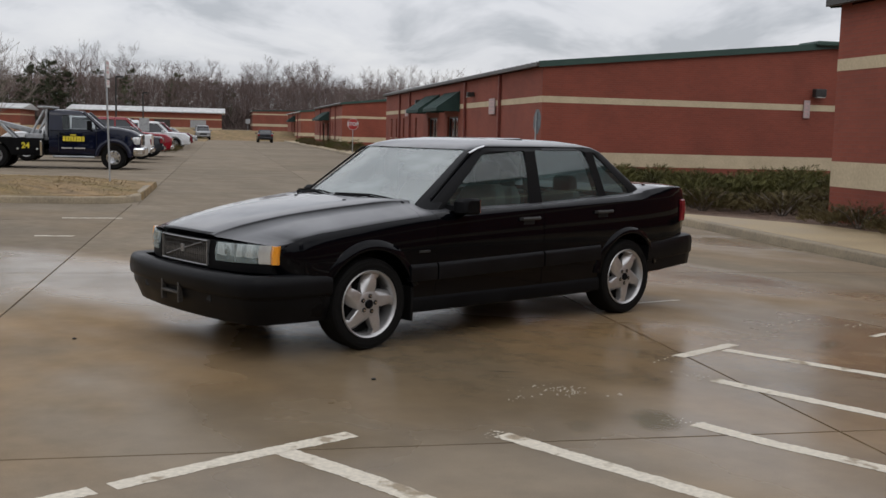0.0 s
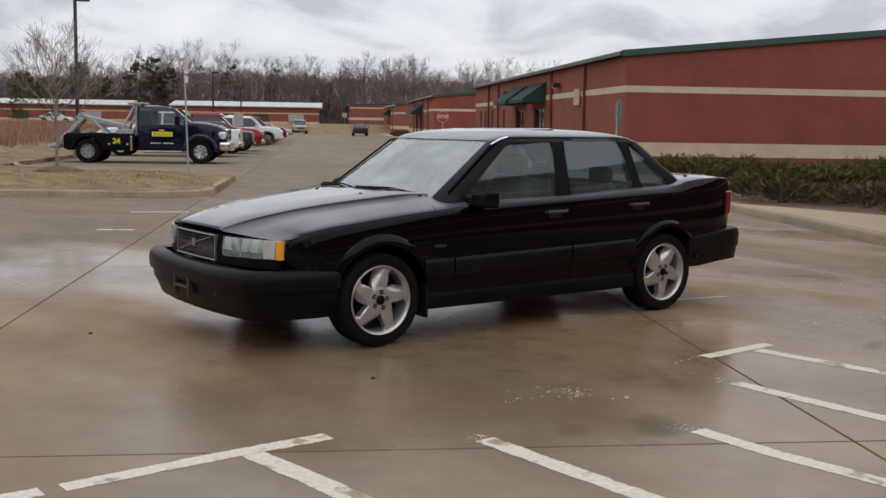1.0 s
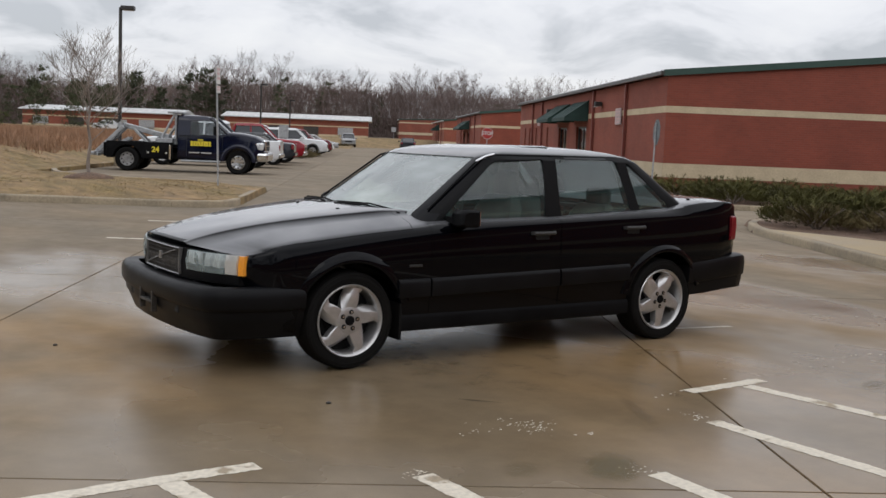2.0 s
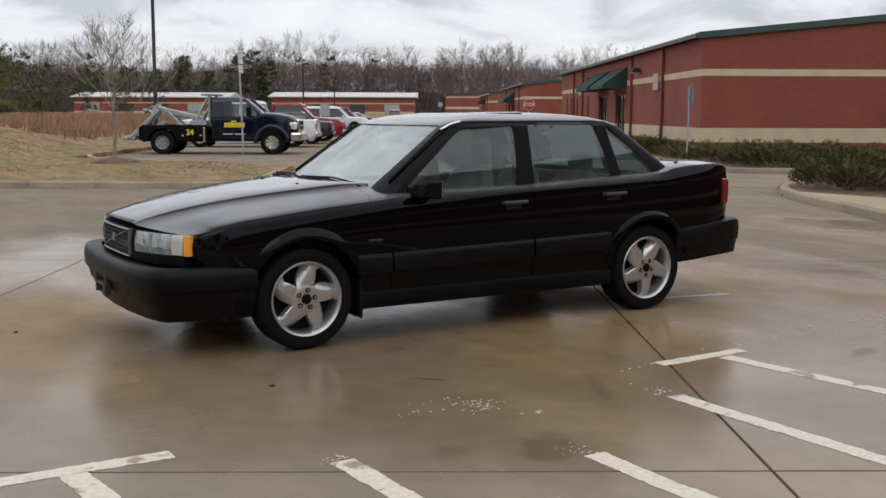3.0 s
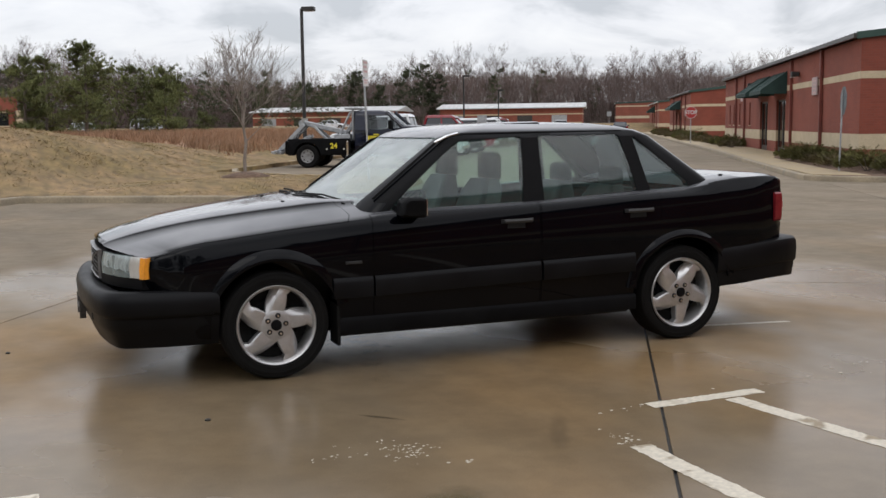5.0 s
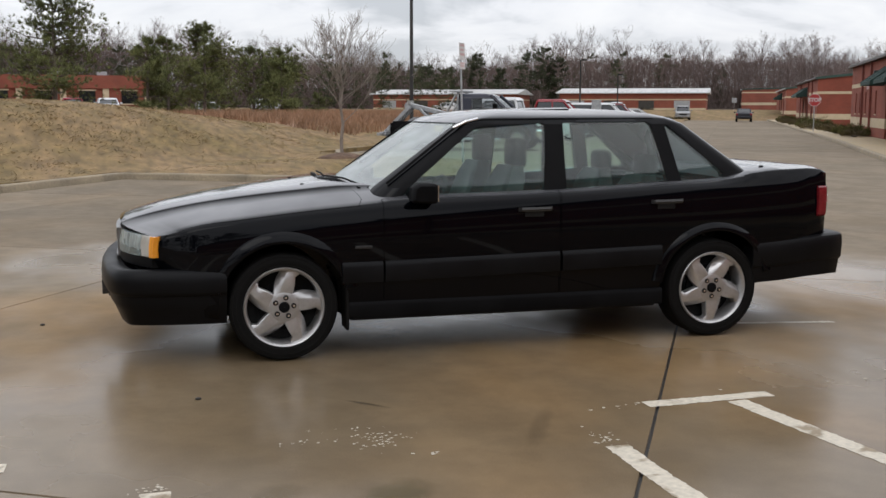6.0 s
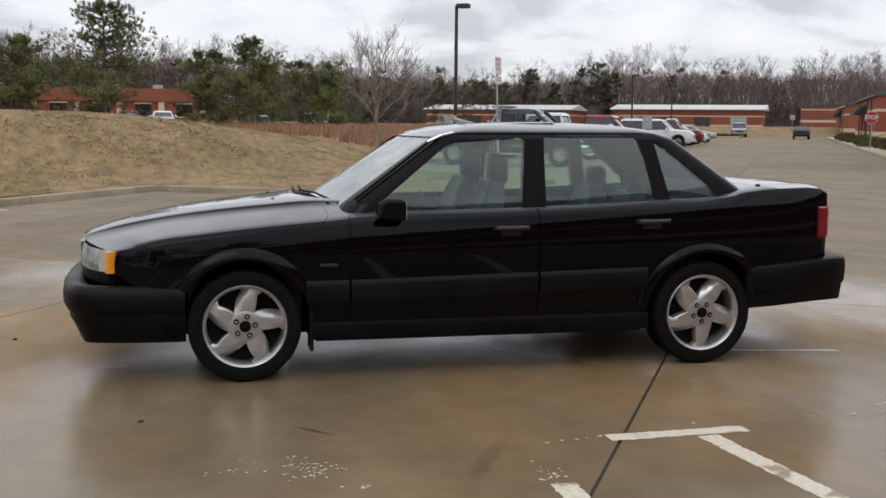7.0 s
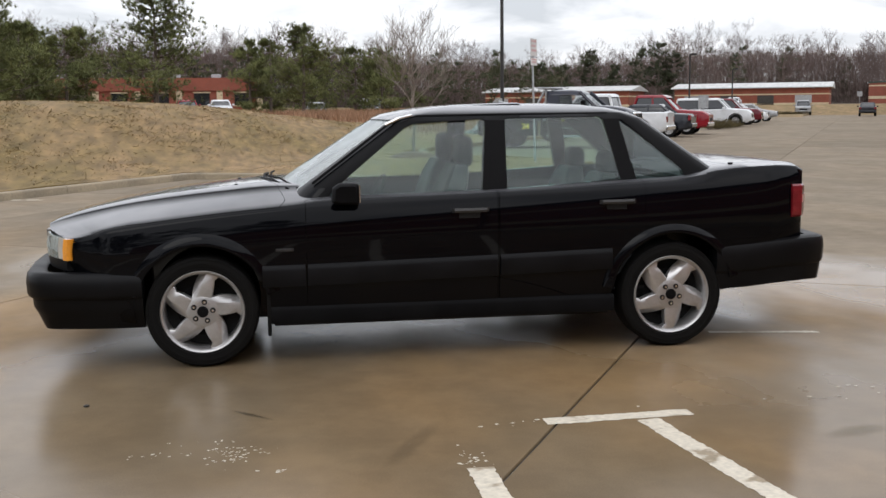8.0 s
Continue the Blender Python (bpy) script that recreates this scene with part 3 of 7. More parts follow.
def land():
    xs = sorted(set([-600, -420, -300, -220, -160, -120, -90, -75] + [-62 + 2.0 * i for i in range(20)] + [-22.5 + 0.75 * i for i in range(17)]
                    + [-10.18, -10.14, -9.5, -8.8, -8.1, -7.4, -6.7, -6, -5.3, -4.6, -4.25, -3.9, -3.6, -3.4, -3.22, -3.18, 0, 3, 6.12, 6.18, 6.4, 6.7, 7, 7.35, 8, 10, 14, 20, 30, 45, 70, 110, 180, 300, 600]))
    ys = sorted(set([-600, -400, -250, -150, -80, -50, -40] + [-32 + 2.0 * i for i in range(21)] + [9.6, 10, 10.6, 11.3, 12.18, 12.22, 12.4, 12.6, 12.82, 12.88, 13.2, 13.5, 14.2, 15, 16, 17, 17.62, 17.68, 17.9, 18.1]
                    + [18.3 + 0.8 * i for i in range(20)] + [36 + 4.0 * i for i in range(26)] + [144, 150, 158, 168, 180, 200, 240, 300, 420, 600]))
    bm = bmesh.new()
    g = [[bm.verts.new((x, y, height(x, y))) for x in xs] for y in ys]
    for j in range(len(ys) - 1):
        for i in range(len(xs) - 1):
            f = bm.faces.new((g[j][i], g[j][i + 1], g[j + 1][i + 1], g[j + 1][i]))
            cx, cy = (xs[i] + xs[i + 1]) / 2, (ys[j] + ys[j + 1]) / 2
            f.material_index = 1 if cx > 6.1 and cy < 60 else (2 if cy > 168 else (3 if cx < -14 and cy > 31 and cy < 140 else 0))
    me = mesh_of(bm, "ground", M["turf"], 60)
    me.materials.append(M["mulch"])
    me.materials.append(M["shade_earth"])
    me.materials.append(M["sedge"])
    ob = new("ground", me)
    ob.matrix_basis = LOT
    return tagged(ob, "dormant straw-coloured lawn rising to a low bank", "ground", kind="structure")


land()

pavement = empty("pavement", LOT, "rain-wet concrete paving in large jointed slabs", "pavement", kind="structure")
GAP = 0.0065
bed = bmesh.new()
slab_meshes = {}


def slab(x0, x1, y0, y1):
    key = (round(x1 - x0, 2), round(y1 - y0, 2))
    if key not in slab_meshes:
        w, d = (x1 - x0) / 2 - GAP, (y1 - y0) / 2 - GAP
        bm = bmesh.new()
        loft(bm, [[(-w, -d, -0.16), (w, -d, -0.16), (w, d, -0.16), (-w, d, -0.16)],
                  [(-w, -d, -0.006), (w, -d, -0.006), (w, d, -0.006), (-w, d, -0.006)],
                  [(-w + 0.002, -d + 0.002, 0), (w - 0.002, -d + 0.002, 0), (w - 0.002, d - 0.002, 0), (-w + 0.002, d - 0.002, 0)]])
        slab_meshes[key] = mesh_of(bm, "slab", M["concrete"])
    part("slab", slab_meshes[key], None, pavement, m=Matrix.Translation(((x0 + x1) / 2, (y0 + y1) / 2, 0)))


def slab_field(cols, rows):
    for a, b in zip(cols, cols[1:]):
        for c, d in zip(rows, rows[1:]):
            slab(a, b, c, d)
    add_box(bed, cols[0], cols[-1], rows[0], rows[-1], -0.19, -0.012)


slab_field([-10.0, -7.96, -3.3, 1.36, 6.02], [-46.3, -40.2, -34.1, -28.0, -21.9, -15.8, -9.7, -3.6, 2.5, 8.6, 12.12])
slab_field([-3.2, 0.72, 6.02], [12.12 + 6.1 * i for i in range(20)])
slab_field([-10.3, -7.0, -3.2], [26.0 + 6.1 * i for i in range(15)])
slab_field([-7.0, -3.2], [17.2, 26.0])
slab(-4.5, -3.2, 12.12, 13.5)
slab_field([-10.3, -7.0], [20.6, 26.0])
slab_field([6.02, 10.7, 15.4, 20.1, 24.8, 29.5], [12.98, 17.5])
slab(6.02, 7.6, 8.6, 12.98)
slab(6.02, 8.0, 17.5, 18.6)
add_box(bed, 6.02, 7.6, 8.6, 12.98, -0.19, -0.012)
part("joint_bed", bed, M["joint"], pavement, "dark joint filler between the slabs")

# ---- kerbs ----
KERB = [(0.0, -0.2), (0.004, 0.095), (0.018, 0.120), (0.04, 0.13), (0.14, 0.13), (0.16, 0.122), (0.165, -0.2)]


def dense(path, step=0.5):
    out = []
    for a, b in zip(path, path[1:]):
        k = max(1, int((Vector(b) - Vector(a)).length / step))
        out += [tuple(Vector(a).lerp(Vector(b), i / k)) for i in range(k)]
    return out + [path[-1]]


def rounded(path, r=0.8, tight=()):
    """Softens the corners of a plan path; those in tight stay almost square."""
    out = [path[0]]
    wide = r
    for i, (a, p, b) in enumerate(zip(path, path[1:], path[2:])):
        a, p, b = Vector(a), Vector(p), Vector(b)
        r = 0.15 if i in tight else wide
        q = min(r, (a - p).length * 0.45, (b - p).length * 0.45)
        s, e = p + (a - p).normalized() * q, p + (b - p).normalized() * q
        out += [tuple(s.lerp(p, t).lerp(p.lerp(e, t), t)) for t in (0, 0.25, 0.5, 0.75, 1)]
    return out + [path[-1]]


def kerb(label, path, profile=KERB, length=3.0):
    k = empty("kerb", LOT, label, "kerb", kind="structure")
    path = dense(path)
    run, piece = 0.0, [path[0]]
    for a, b in zip(path, path[1:]):
        run += (Vector(b) - Vector(a)).length
        piece.append(b)
        if run >= length or b is path[-1]:
            d = (Vector(piece[-1]) - Vector(piece[-2])).normalized() * 0.006
            piece[-1] = tuple(Vector(piece[-1]) - d)
            bm = bmesh.new()
            sweep(bm, piece, profile)
            part("kerb_stone", bm, M["kerb"], k, smooth=40)
            piece, run = [b], 0.0
    return k


flip = [(-o, z) for o, z in KERB]
kerb("weathered concrete kerb edging the lawn island", rounded([(-10.02, -40), (-10.02, 12.12), (-3.22, 12.12), (-3.22, 17.7), (-3.9, 18.9), (-9.3, 22.6), (-10.32, 25.5), (-10.32, 112)], 1.1, (0,)), flip)
kerb("concrete kerb round the planted peninsula", rounded([(6.04, -40), (6.04, 10.5), (6.85, 12.95), (30, 12.95)], 1.1))
kerb("concrete kerb along the shop pavement", rounded([(30, 17.55), (8.0, 17.55), (5.7, 18.4), (5.75, 24), (6.04, 40), (6.04, 128)], 1.2))


def flat_sheet(name, pts, z, mat_, label, thick=0.1):
    bm = bmesh.new()
    prism(bm, pts, z - thick, z, "z")
    ob = new(name, mesh_of(bm, name, mat_))
    ob.matrix_basis = LOT
    return tagged(ob, label, name.replace("_", " "), kind="structure")


flat_sheet("pavement_walk", [(6.21, -40), (8.1, -40), (8.1, 6.2), (7.9, 7.4), (6.6, 9.5), (6.21, 10.0)], 0.127, M["walkway"], "tan broom-finished concrete walkway by the kerb")
flat_sheet("shop_walk", [(6.0, 19.2), (7.2, 18.6), (6.9, 22), (6.9, 31), (8.12, 36), (8.12, 46), (7.2, 50), (7.2, 128), (6.21, 128), (6.21, 40), (5.92, 24)], 0.127, M["walkway"], "tan concrete shop walkway along the kerb")

# ---- painted lines ----


def stripe(pts, width, label="worn white painted parking line", rag=0.006, solid=False):
    """A painted band along a line, with ragged edges."""
    pts = dense(pts, 0.02)
    bm = bmesh.new()
    rows = []
    for i, p in enumerate(pts):
        a, b = Vector(pts[max(i - 1, 0)]), Vector(pts[min(i + 1, len(pts) - 1)])
        d = (b - a).normalized()
        n = Vector((-d.y, d.x))
        w1 = width / 2 + rag * (noise.noise((p[0] * 9, p[1] * 9, 1)) + 1.6 * noise.noise((p[0] * 37, p[1] * 37, 1)))
        w2 = width / 2 + rag * (noise.noise((p[0] * 9, p[1] * 9, 5)) + 1.6 * noise.noise((p[0] * 37, p[1] * 37, 5)))
        rows.append((bm.verts.new((p[0] + n.x * w1, p[1] + n.y * w1, 0.0016)), bm.verts.new((p[0] - n.x * w2, p[1] - n.y * w2, 0.0016))))
    for a, b in zip(rows, rows[1:]):
        bm.faces.new((a[0], a[1], b[1], b[0]))
    ob = new("parking_line", mesh_of(bm, "parking_line", M["line"]))
    return tagged(ob, label, "painted line", "parking lines", "structure")


def flecks(cx, cy, w, d, count, big, turn=0.0, label="scattered flecks of old white paint"):
    rnd = random.Random(int(cx * 100))
    bm = bmesh.new()
    for _ in range(count):
        x, y = rnd.gauss(0, w / 2), rnd.gauss(0, d / 2)
        x, y = cx + x * math.cos(turn) - y * math.sin(turn), cy + x * math.sin(turn) + y * math.cos(turn)
        r = big * rnd.uniform(0.2, 0.8)
        n = rnd.randint(5, 8)
        bm.faces.new([bm.verts.new((x + r * rnd.uniform(0.5, 1.3) * math.cos(2 * math.pi * k / n), y + r * rnd.uniform(0.4, 1) * math.sin(2 * math.pi * k / n), 0.0035)) for k in range(n)])
    ob = new("paint_flecks", mesh_of(bm, "paint_flecks", M["line"]))
    return tagged(ob, label, "paint flecks", "", "stuff")


stripe([(0.24, -2.19), (0.93, -2.165)], 0.095)
stripe([(0.70, -2.24), (0.80, -3.01), (1.35, -6.8)], 0.105)
stripe([(-0.16, -2.74), (-0.16, -3.05), (-0.12, -4.0), (0.15, -7.2)], 0.105)
stripe([(-1.1, -3.27), (-1.1, -3.71), (-1.05, -4.17), (-0.8, -7.6)], 0.105)
stripe([(-2.05, -2.82), (-2.03, -3.3), (-2.0, -3.86), (-1.7, -7.6)], 0.11)
stripe([(-3.84, -2.415), (-3.2, -2.385), (-2.62, -2.385)], 0.10)
stripe([(-5.2, -2.46), (-3.92, -2.41)], 0.10)
stripe([(-3.03, -2.43), (-2.965, -3.0), (-2.78, -7.0)], 0.115)
flecks(-1.11, -2.41, 0.13, 0.10, 60, 0.012)
flecks(-1.45, -2.36, 0.12, 0.04, 14, 0.010)
flecks(-1.24, -2.22, 0.18, 0.03, 12, 0.010)
flecks(-0.95, -2.62, 0.2, 0.06, 7, 0.015)
flecks(-0.17, -2.66, 0.07, 0.14, 34, 0.013, 0.1)
flecks(-2.06, -2.80, 0.08, 0.07, 24, 0.014)
flecks(2.55, -2.3, 0.3, 0.05, 14, 0.018)
stripe([(2.1, -2.6), (2.45, -2.62)], 0.05, "short worn remnant of a painted line")
flecks(-1.12, -3.2, 0.06, 0.10, 16, 0.011, 0.6)
flecks(0.12, -2.2, 0.14, 0.04, 8, 0.018)
flecks(1.5, -2.05, 0.5, 0.05, 16, 0.018)
flecks(2.1, -1.9, 0.4, 0.06, 14, 0.02)


def soft_stain(a, b, turn, deep, tone):
    """A dark mark that thins out to nothing at its rim."""
    m = bpy.data.materials.new("soft_mark")
    m.use_nodes = True
    n, l = m.node_tree.nodes, m.node_tree.links
    bs = n["Principled BSDF"]
    bs.inputs["Base Color"].default_value = (*tone, 1)
    bs.inputs["Roughness"].default_value = 0.4
    co = n.new("ShaderNodeTexCoord")
    mp = n.new("ShaderNodeMapping")
    mp.vector_type = "TEXTURE"
    mp.inputs["Rotation"].default_value = (0, 0, turn)
    mp.inputs["Scale"].default_value = (a, b, 1)
    ln = n.new("ShaderNodeVectorMath")
    ln.operation = "LENGTH"
    nz = n.new("ShaderNodeTexNoise")
    nz.inputs["Scale"].default_value = 9
    nz.inputs["Detail"].default_value = 5
    ad = n.new("ShaderNodeMath")
    ad.operation = "MULTIPLY_ADD"
    ad.inputs[1].default_value = 0.7
    mr = n.new("ShaderNodeMapRange")
    mr.interpolation_type = "SMOOTHSTEP"
    mr.inputs["From Min"].default_value = 1.2
    mr.inputs["From Max"].default_value = 0.6
    mr.inputs["To Max"].default_value = deep
    l.new(co.outputs["Object"], mp.inputs["Vector"])
    l.new(mp.outputs[0], ln.inputs[0])
    l.new(co.outputs["Object"], nz.inputs["Vector"])
    l.new(nz.outputs["Fac"], ad.inputs[0])
    l.new(ln.outputs["Value"], ad.inputs[2])
    l.new(ad.outputs[0], mr.inputs["Value"])
    l.new(mr.outputs[0], bs.inputs["Alpha"])
    return m


def stain(cx, cy, a, b, turn, label, deep=0.4, tone=(0.115, 0.085, 0.03)):
    bm = bmesh.new()
    n = 40
    ring = []
    a, b = a * 1.5, b * 1.5
    for k in range(n):
        t = 2 * math.pi * k / n
        r = 1 + 0.3 * noise.noise((math.cos(t) * 1.5 + cx, math.sin(t) * 1.5 + cy, 0))
        x, y = a * r * math.cos(t), b * r * math.sin(t)
        ring.append(bm.verts.new((cx + x * math.cos(turn) - y * math.sin(turn), cy + x * math.sin(turn) + y * math.cos(turn), 0.0022)))
    bm.faces.new(ring)
    for v in bm.verts:
        v.co.x -= cx
        v.co.y -= cy
    ob = new("soft_mark", mesh_of(bm, "soft_mark", soft_stain(a, b, turn, deep, tone)))
    ob.matrix_basis = pose(cx, cy, 0)
    return tagged(ob, label, "stain", "", "structure")


stain(-1.21, -3.1, 0.20, 0.13, 0.78, "dark olive oil stain on concrete", 0.55)
stain(-1.61, -2.95, 0.12, 0.08, 0.78, "faint damp stain on concrete", 0.22)
stain(-0.385, -2.41, 0.31, 0.045, 1.1, "long faint dark streak on concrete", 0.16, (0.06, 0.042, 0.02))
stain(-1.06, -1.84, 0.13, 0.018, -0.78, "thin dark streak on concrete", 0.5, (0.06, 0.045, 0.02))
stain(1.52, -2.57, 0.16, 0.07, 0.3, "faint damp stain on concrete", 0.25)


def lot_line(x0, y0, x1, y1, w=0.10):
    c, s = math.cos(radians(-30)), math.sin(radians(-30))
    return stripe([(x0 * c - y0 * s, x0 * s + y0 * c), (x1 * c - y1 * s, x1 * s + y1 * c)], w, "faded white painted parking line")


lot_line(-4.1, 8.98, -3.2, 9.02)
lot_line(-4.05, 6.16, -3.55, 6.14)
lot_line(-10.0, 7.1, -9.5, 7.26)
stripe([(1.70, -0.53), (2.36, -0.66)], 0.05, "faint dry streak of white paint")


def pebble(x, y, s):
    bm = bmesh.new()
    bmesh.ops.create_icosphere(bm, subdivisions=1, radius=s)
    for v in bm.verts:
        v.co = Vector((v.co.x * 1.2 + x, v.co.y + y, max(0, v.co.z * 0.6 + s * 0.4)))
    tagged(new("pebble", mesh_of(bm, "pebble", M["joint"])), "small dark pebble lying on the concrete", "pebble")


pebble(-1.84, -1.55, 0.014)
pebble(-2.75, 0.55, 0.014)

# ---- the black saloon ----
from mathutils.bvhtree import BVHTree
from mathutils.interpolate import poly_3d_calc

CAR_X = [-2.22, -2.19, -2.0, -1.6, -1.2, -0.95, -0.78, -0.4, 0.3, 1.0, 1.45, 1.6, 1.8, 2.05, 2.22, 2.27]
CREASE = [0.716, 0.720, 0.741, 0.788, 0.832, 0.854, 0.867, 0.885, 0.911, 0.934, 0.948, 0.952, 0.957, 0.962, 0.958, 0.950]
BELT = [0.725, 0.740, 0.790, 0.850, 0.895, 0.912, 0.912, 0.917, 0.934, 0.968, 0.990, 1.020, 1.038, 1.043, 1.034, 1.012]
TOP = [0.764, 0.778, 0.835, 0.908, 0.956, 0.978, 0.975, 0.94, 0.94, 0.97, 1.00, 1.036, 1.052, 1.056, 1.046, 1.022]
SIDE = [0.80, 0.815, 0.84, 0.862, 0.868, 0.870, 0.871, 0.872, 0.873, 0.872, 0.868, 0.866, 0.860, 0.845, 0.825, 0.81]
LOW = [0.50, 0.48, 0.30, 0.22, 0.215, 0.215, 0.215, 0.215, 0.225, 0.24, 0.26, 0.28, 0.32, 0.36, 0.45, 0.50]


def body_ring(x):
    s, c, b, t, lo = (spline(x, CAR_X, a) for a in (SIDE, CREASE, BELT, TOP, LOW))
    lift = interp(x, [-2.2, -1.7], [0.008, 0.030])
    b = c + lift + (b - c - lift) * smooth01((x + 0.84) / 0.24)
    mid = lo + (c - lo) * 0.45
    ridge = interp(x, [-2.2, -1.0, -0.7, 1.5, 2.3], [0.33, 0.56, 0.58, 0.60, 0.55])
    hood = x < -0.75
    tail = smooth01((x - 1.35) / 0.25)
    half = [(0.0, lo), (0.72, lo), (s - 0.055, lo + 0.025), (s - 0.022, lo + 0.10), (s - 0.004, mid), (s, mid + (c - mid) * 0.45), (s - 0.008, c - 0.016), (s - 0.016, c),
            (s - (0.034 if hood else 0.05 - 0.022 * tail), c + (b - c) * (0.5 if hood else 0.75 + 0.1 * tail)), (s - 0.085 + 0.045 * tail, b), ((s - 0.1 + ridge) / 2, b + (t - b) * (0.5 if hood else 0.65)), (ridge + 0.03, b + (t - b) * (0.66 if hood else 0.88)),
            (ridge + 0.010, b + (t - b) * (0.84 if hood else 0.92)), (ridge - 0.005, b + (t - b) * (0.915 if hood else 0.93)), (ridge * 0.5, b + (t - b) * 0.97), (0.0, t)]
    pts = [(y, z) for y, z in half] + [(-y, z) for y, z in half[-2:0:-1]]
    wf = smooth01((-1.75 - x) / 0.47)
    wr = smooth01((x - 1.85) / 0.42)
    return [(x + 0.21 * wf * (abs(y) / 0.8) ** 3 - 0.125 * wr * (abs(y) / 0.8) ** 3, y, z) for y, z in pts]


WHEELS = ((-1.332, -1), (-1.332, 1), (1.332, -1), (1.332, 1))


def solid_body():
    bm = bmesh.new()
    xs = sorted(set(CAR_X + [round(-2.15 + 0.09 * i, 3) for i in range(49)]))
    loft(bm, [body_ring(x) for x in xs])
    skin = bm.copy()
    bmesh.ops.recalc_face_normals(skin, faces=skin.faces)
    bmesh.ops.triangulate(skin, faces=skin.faces)
    skin.normal_update()
    me = bm_to_me(bm)
    for x, sgn in WHEELS:
        cut = bmesh.new()
        n = 48
        r = 0.362
        ring = [(x + r * math.cos(2 * math.pi * k / n), 0.310 + r * math.sin(2 * math.pi * k / n)) for k in range(n)]
        prism(cut, ring, sgn * 0.58, sgn * 1.1, "y")
        me = boolean(me, bm_to_me(cut), "DIFFERENCE")
    cut = box_bm(-0.72, 1.40, -0.755, 0.755, 0.34, 1.3)
    return boolean(me, bm_to_me(cut), "DIFFERENCE"), skin


def keep_curve(me, skin, tree):
    """Shades a cut panel with the smooth curve of the whole skin that it was cut from."""
    out = [tuple(c.vector) for c in me.corner_normals]
    for p in me.polygons:
        for li in p.loop_indices:
            co = me.vertices[me.loops[li].vertex_index].co
            at, nrm, idx, dist = tree.find_nearest(co)
            if at is None or dist > 0.0015 or p.normal.dot(nrm) < 0.75:
                continue
            a, b, c = skin.faces[idx].verts
            w = poly_3d_calc([a.co, b.co, c.co], at)
            out[li] = tuple((a.normal * w[0] + b.normal * w[1] + c.normal * w[2]).normalized())
    me.normals_split_custom_set(out)
    return me


# door outlines below the windows, in side view
FRONT_DOOR = [(-0.765, 0.30), (-0.765, 0.99), (0.305, 0.99), (0.305, 0.30)]
REAR_DOOR = [(0.311, 0.30), (0.311, 0.99), (1.165, 0.99), (1.165, 0.78), (1.08, 0.665), (0.985, 0.52), (0.945, 0.36), (0.93, 0.30)]


def shrink(pts, d):
    cx, cy = sum(p[0] for p in pts) / len(pts), sum(p[1] for p in pts) / len(pts)
    w, h = max(p[0] for p in pts) - min(p[0] for p in pts), max(p[1] for p in pts) - min(p[1] for p in pts)
    return [(cx + (x - cx) * (1 - 2 * d / w), cy + (y - cy) * (1 - 2 * d / h)) for x, y in pts]


car = empty("car", pose(0, 0, 0), "glossy black four-door saloon car parked across the bays", "car")
shell, skin = solid_body()
skin.faces.ensure_lookup_table()
skin_tree = BVHTree.FromBMesh(skin)
panels = []
for name, outline in (("front_door", FRONT_DOOR), ("rear_door", REAR_DOOR)):
    for sgn in (-1, 1):
        tool = bmesh.new()
        prism(tool, shrink(outline, 0.003), sgn * 0.80, sgn * 1.0, "y")
        piece = boolean(shell.copy(), bm_to_me(tool), "INTERSECT")
        cutter = bmesh.new()
        prism(cutter, outline, sgn * 0.796, sgn * 1.0, "y")
        shell = boolean(shell, bm_to_me(cutter), "DIFFERENCE")
        panels.append((name, sgn, piece))
for name, outline in (("bonnet", [(-2.4, -0.76), (-2.05, -0.80), (-1.6, -0.836), (-0.9, -0.846), (-0.87, -0.76), (-1.02, 0.0), (-0.87, 0.76), (-0.9, 0.846), (-1.6, 0.836), (-2.05, 0.80), (-2.4, 0.76)]),
                      ("boot_lid", [(1.72, -0.66), (2.5, -0.66), (2.5, 0.66), (1.72, 0.66)])):
    tool = bmesh.new()
    prism(tool, shrink(outline, 0.003), 0.705, 1.3, "z")
    piece = boolean(shell.copy(), bm_to_me(tool), "INTERSECT")
    cutter = bmesh.new()
    prism(cutter, outline, 0.70, 1.3, "z")
    shell = boolean(shell, bm_to_me(cutter), "DIFFERENCE")
    panels.append((name, 0, piece))
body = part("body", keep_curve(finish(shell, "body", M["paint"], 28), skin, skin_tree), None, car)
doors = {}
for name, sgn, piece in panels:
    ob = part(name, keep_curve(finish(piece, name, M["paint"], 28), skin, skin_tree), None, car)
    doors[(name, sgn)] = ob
skin.free()
under = box_bm(-0.95, 0.97, -0.79, 0.79, 0.20, 0.335, bevel=0.01)
part("underbody", under, M["cavity"], car)
for x in (-1.332, 1.332):
    part("wheel_well", box_bm(x - 0.33, x + 0.33, -0.57, 0.57, 0.3, 0.62), M["cavity"], car)

# greenhouse
LEVELS = [(0.895, -0.80, 1.80, 0.785, 0.17, 0.15), (0.96, -0.735, 1.70, 0.772, 0.17, 0.14), (1.322, -0.245, 1.205, 0.672, 0.10, 0.09),
          (1.357, -0.175, 1.135, 0.635, 0.09, 0.08), (1.384, -0.075, 1.03, 0.56, 0.07, 0.06), (1.403, 0.06, 0.90, 0.45, 0.05, 0.05), (1.415, 0.25, 0.72, 0.27, 0.03, 0.03)]



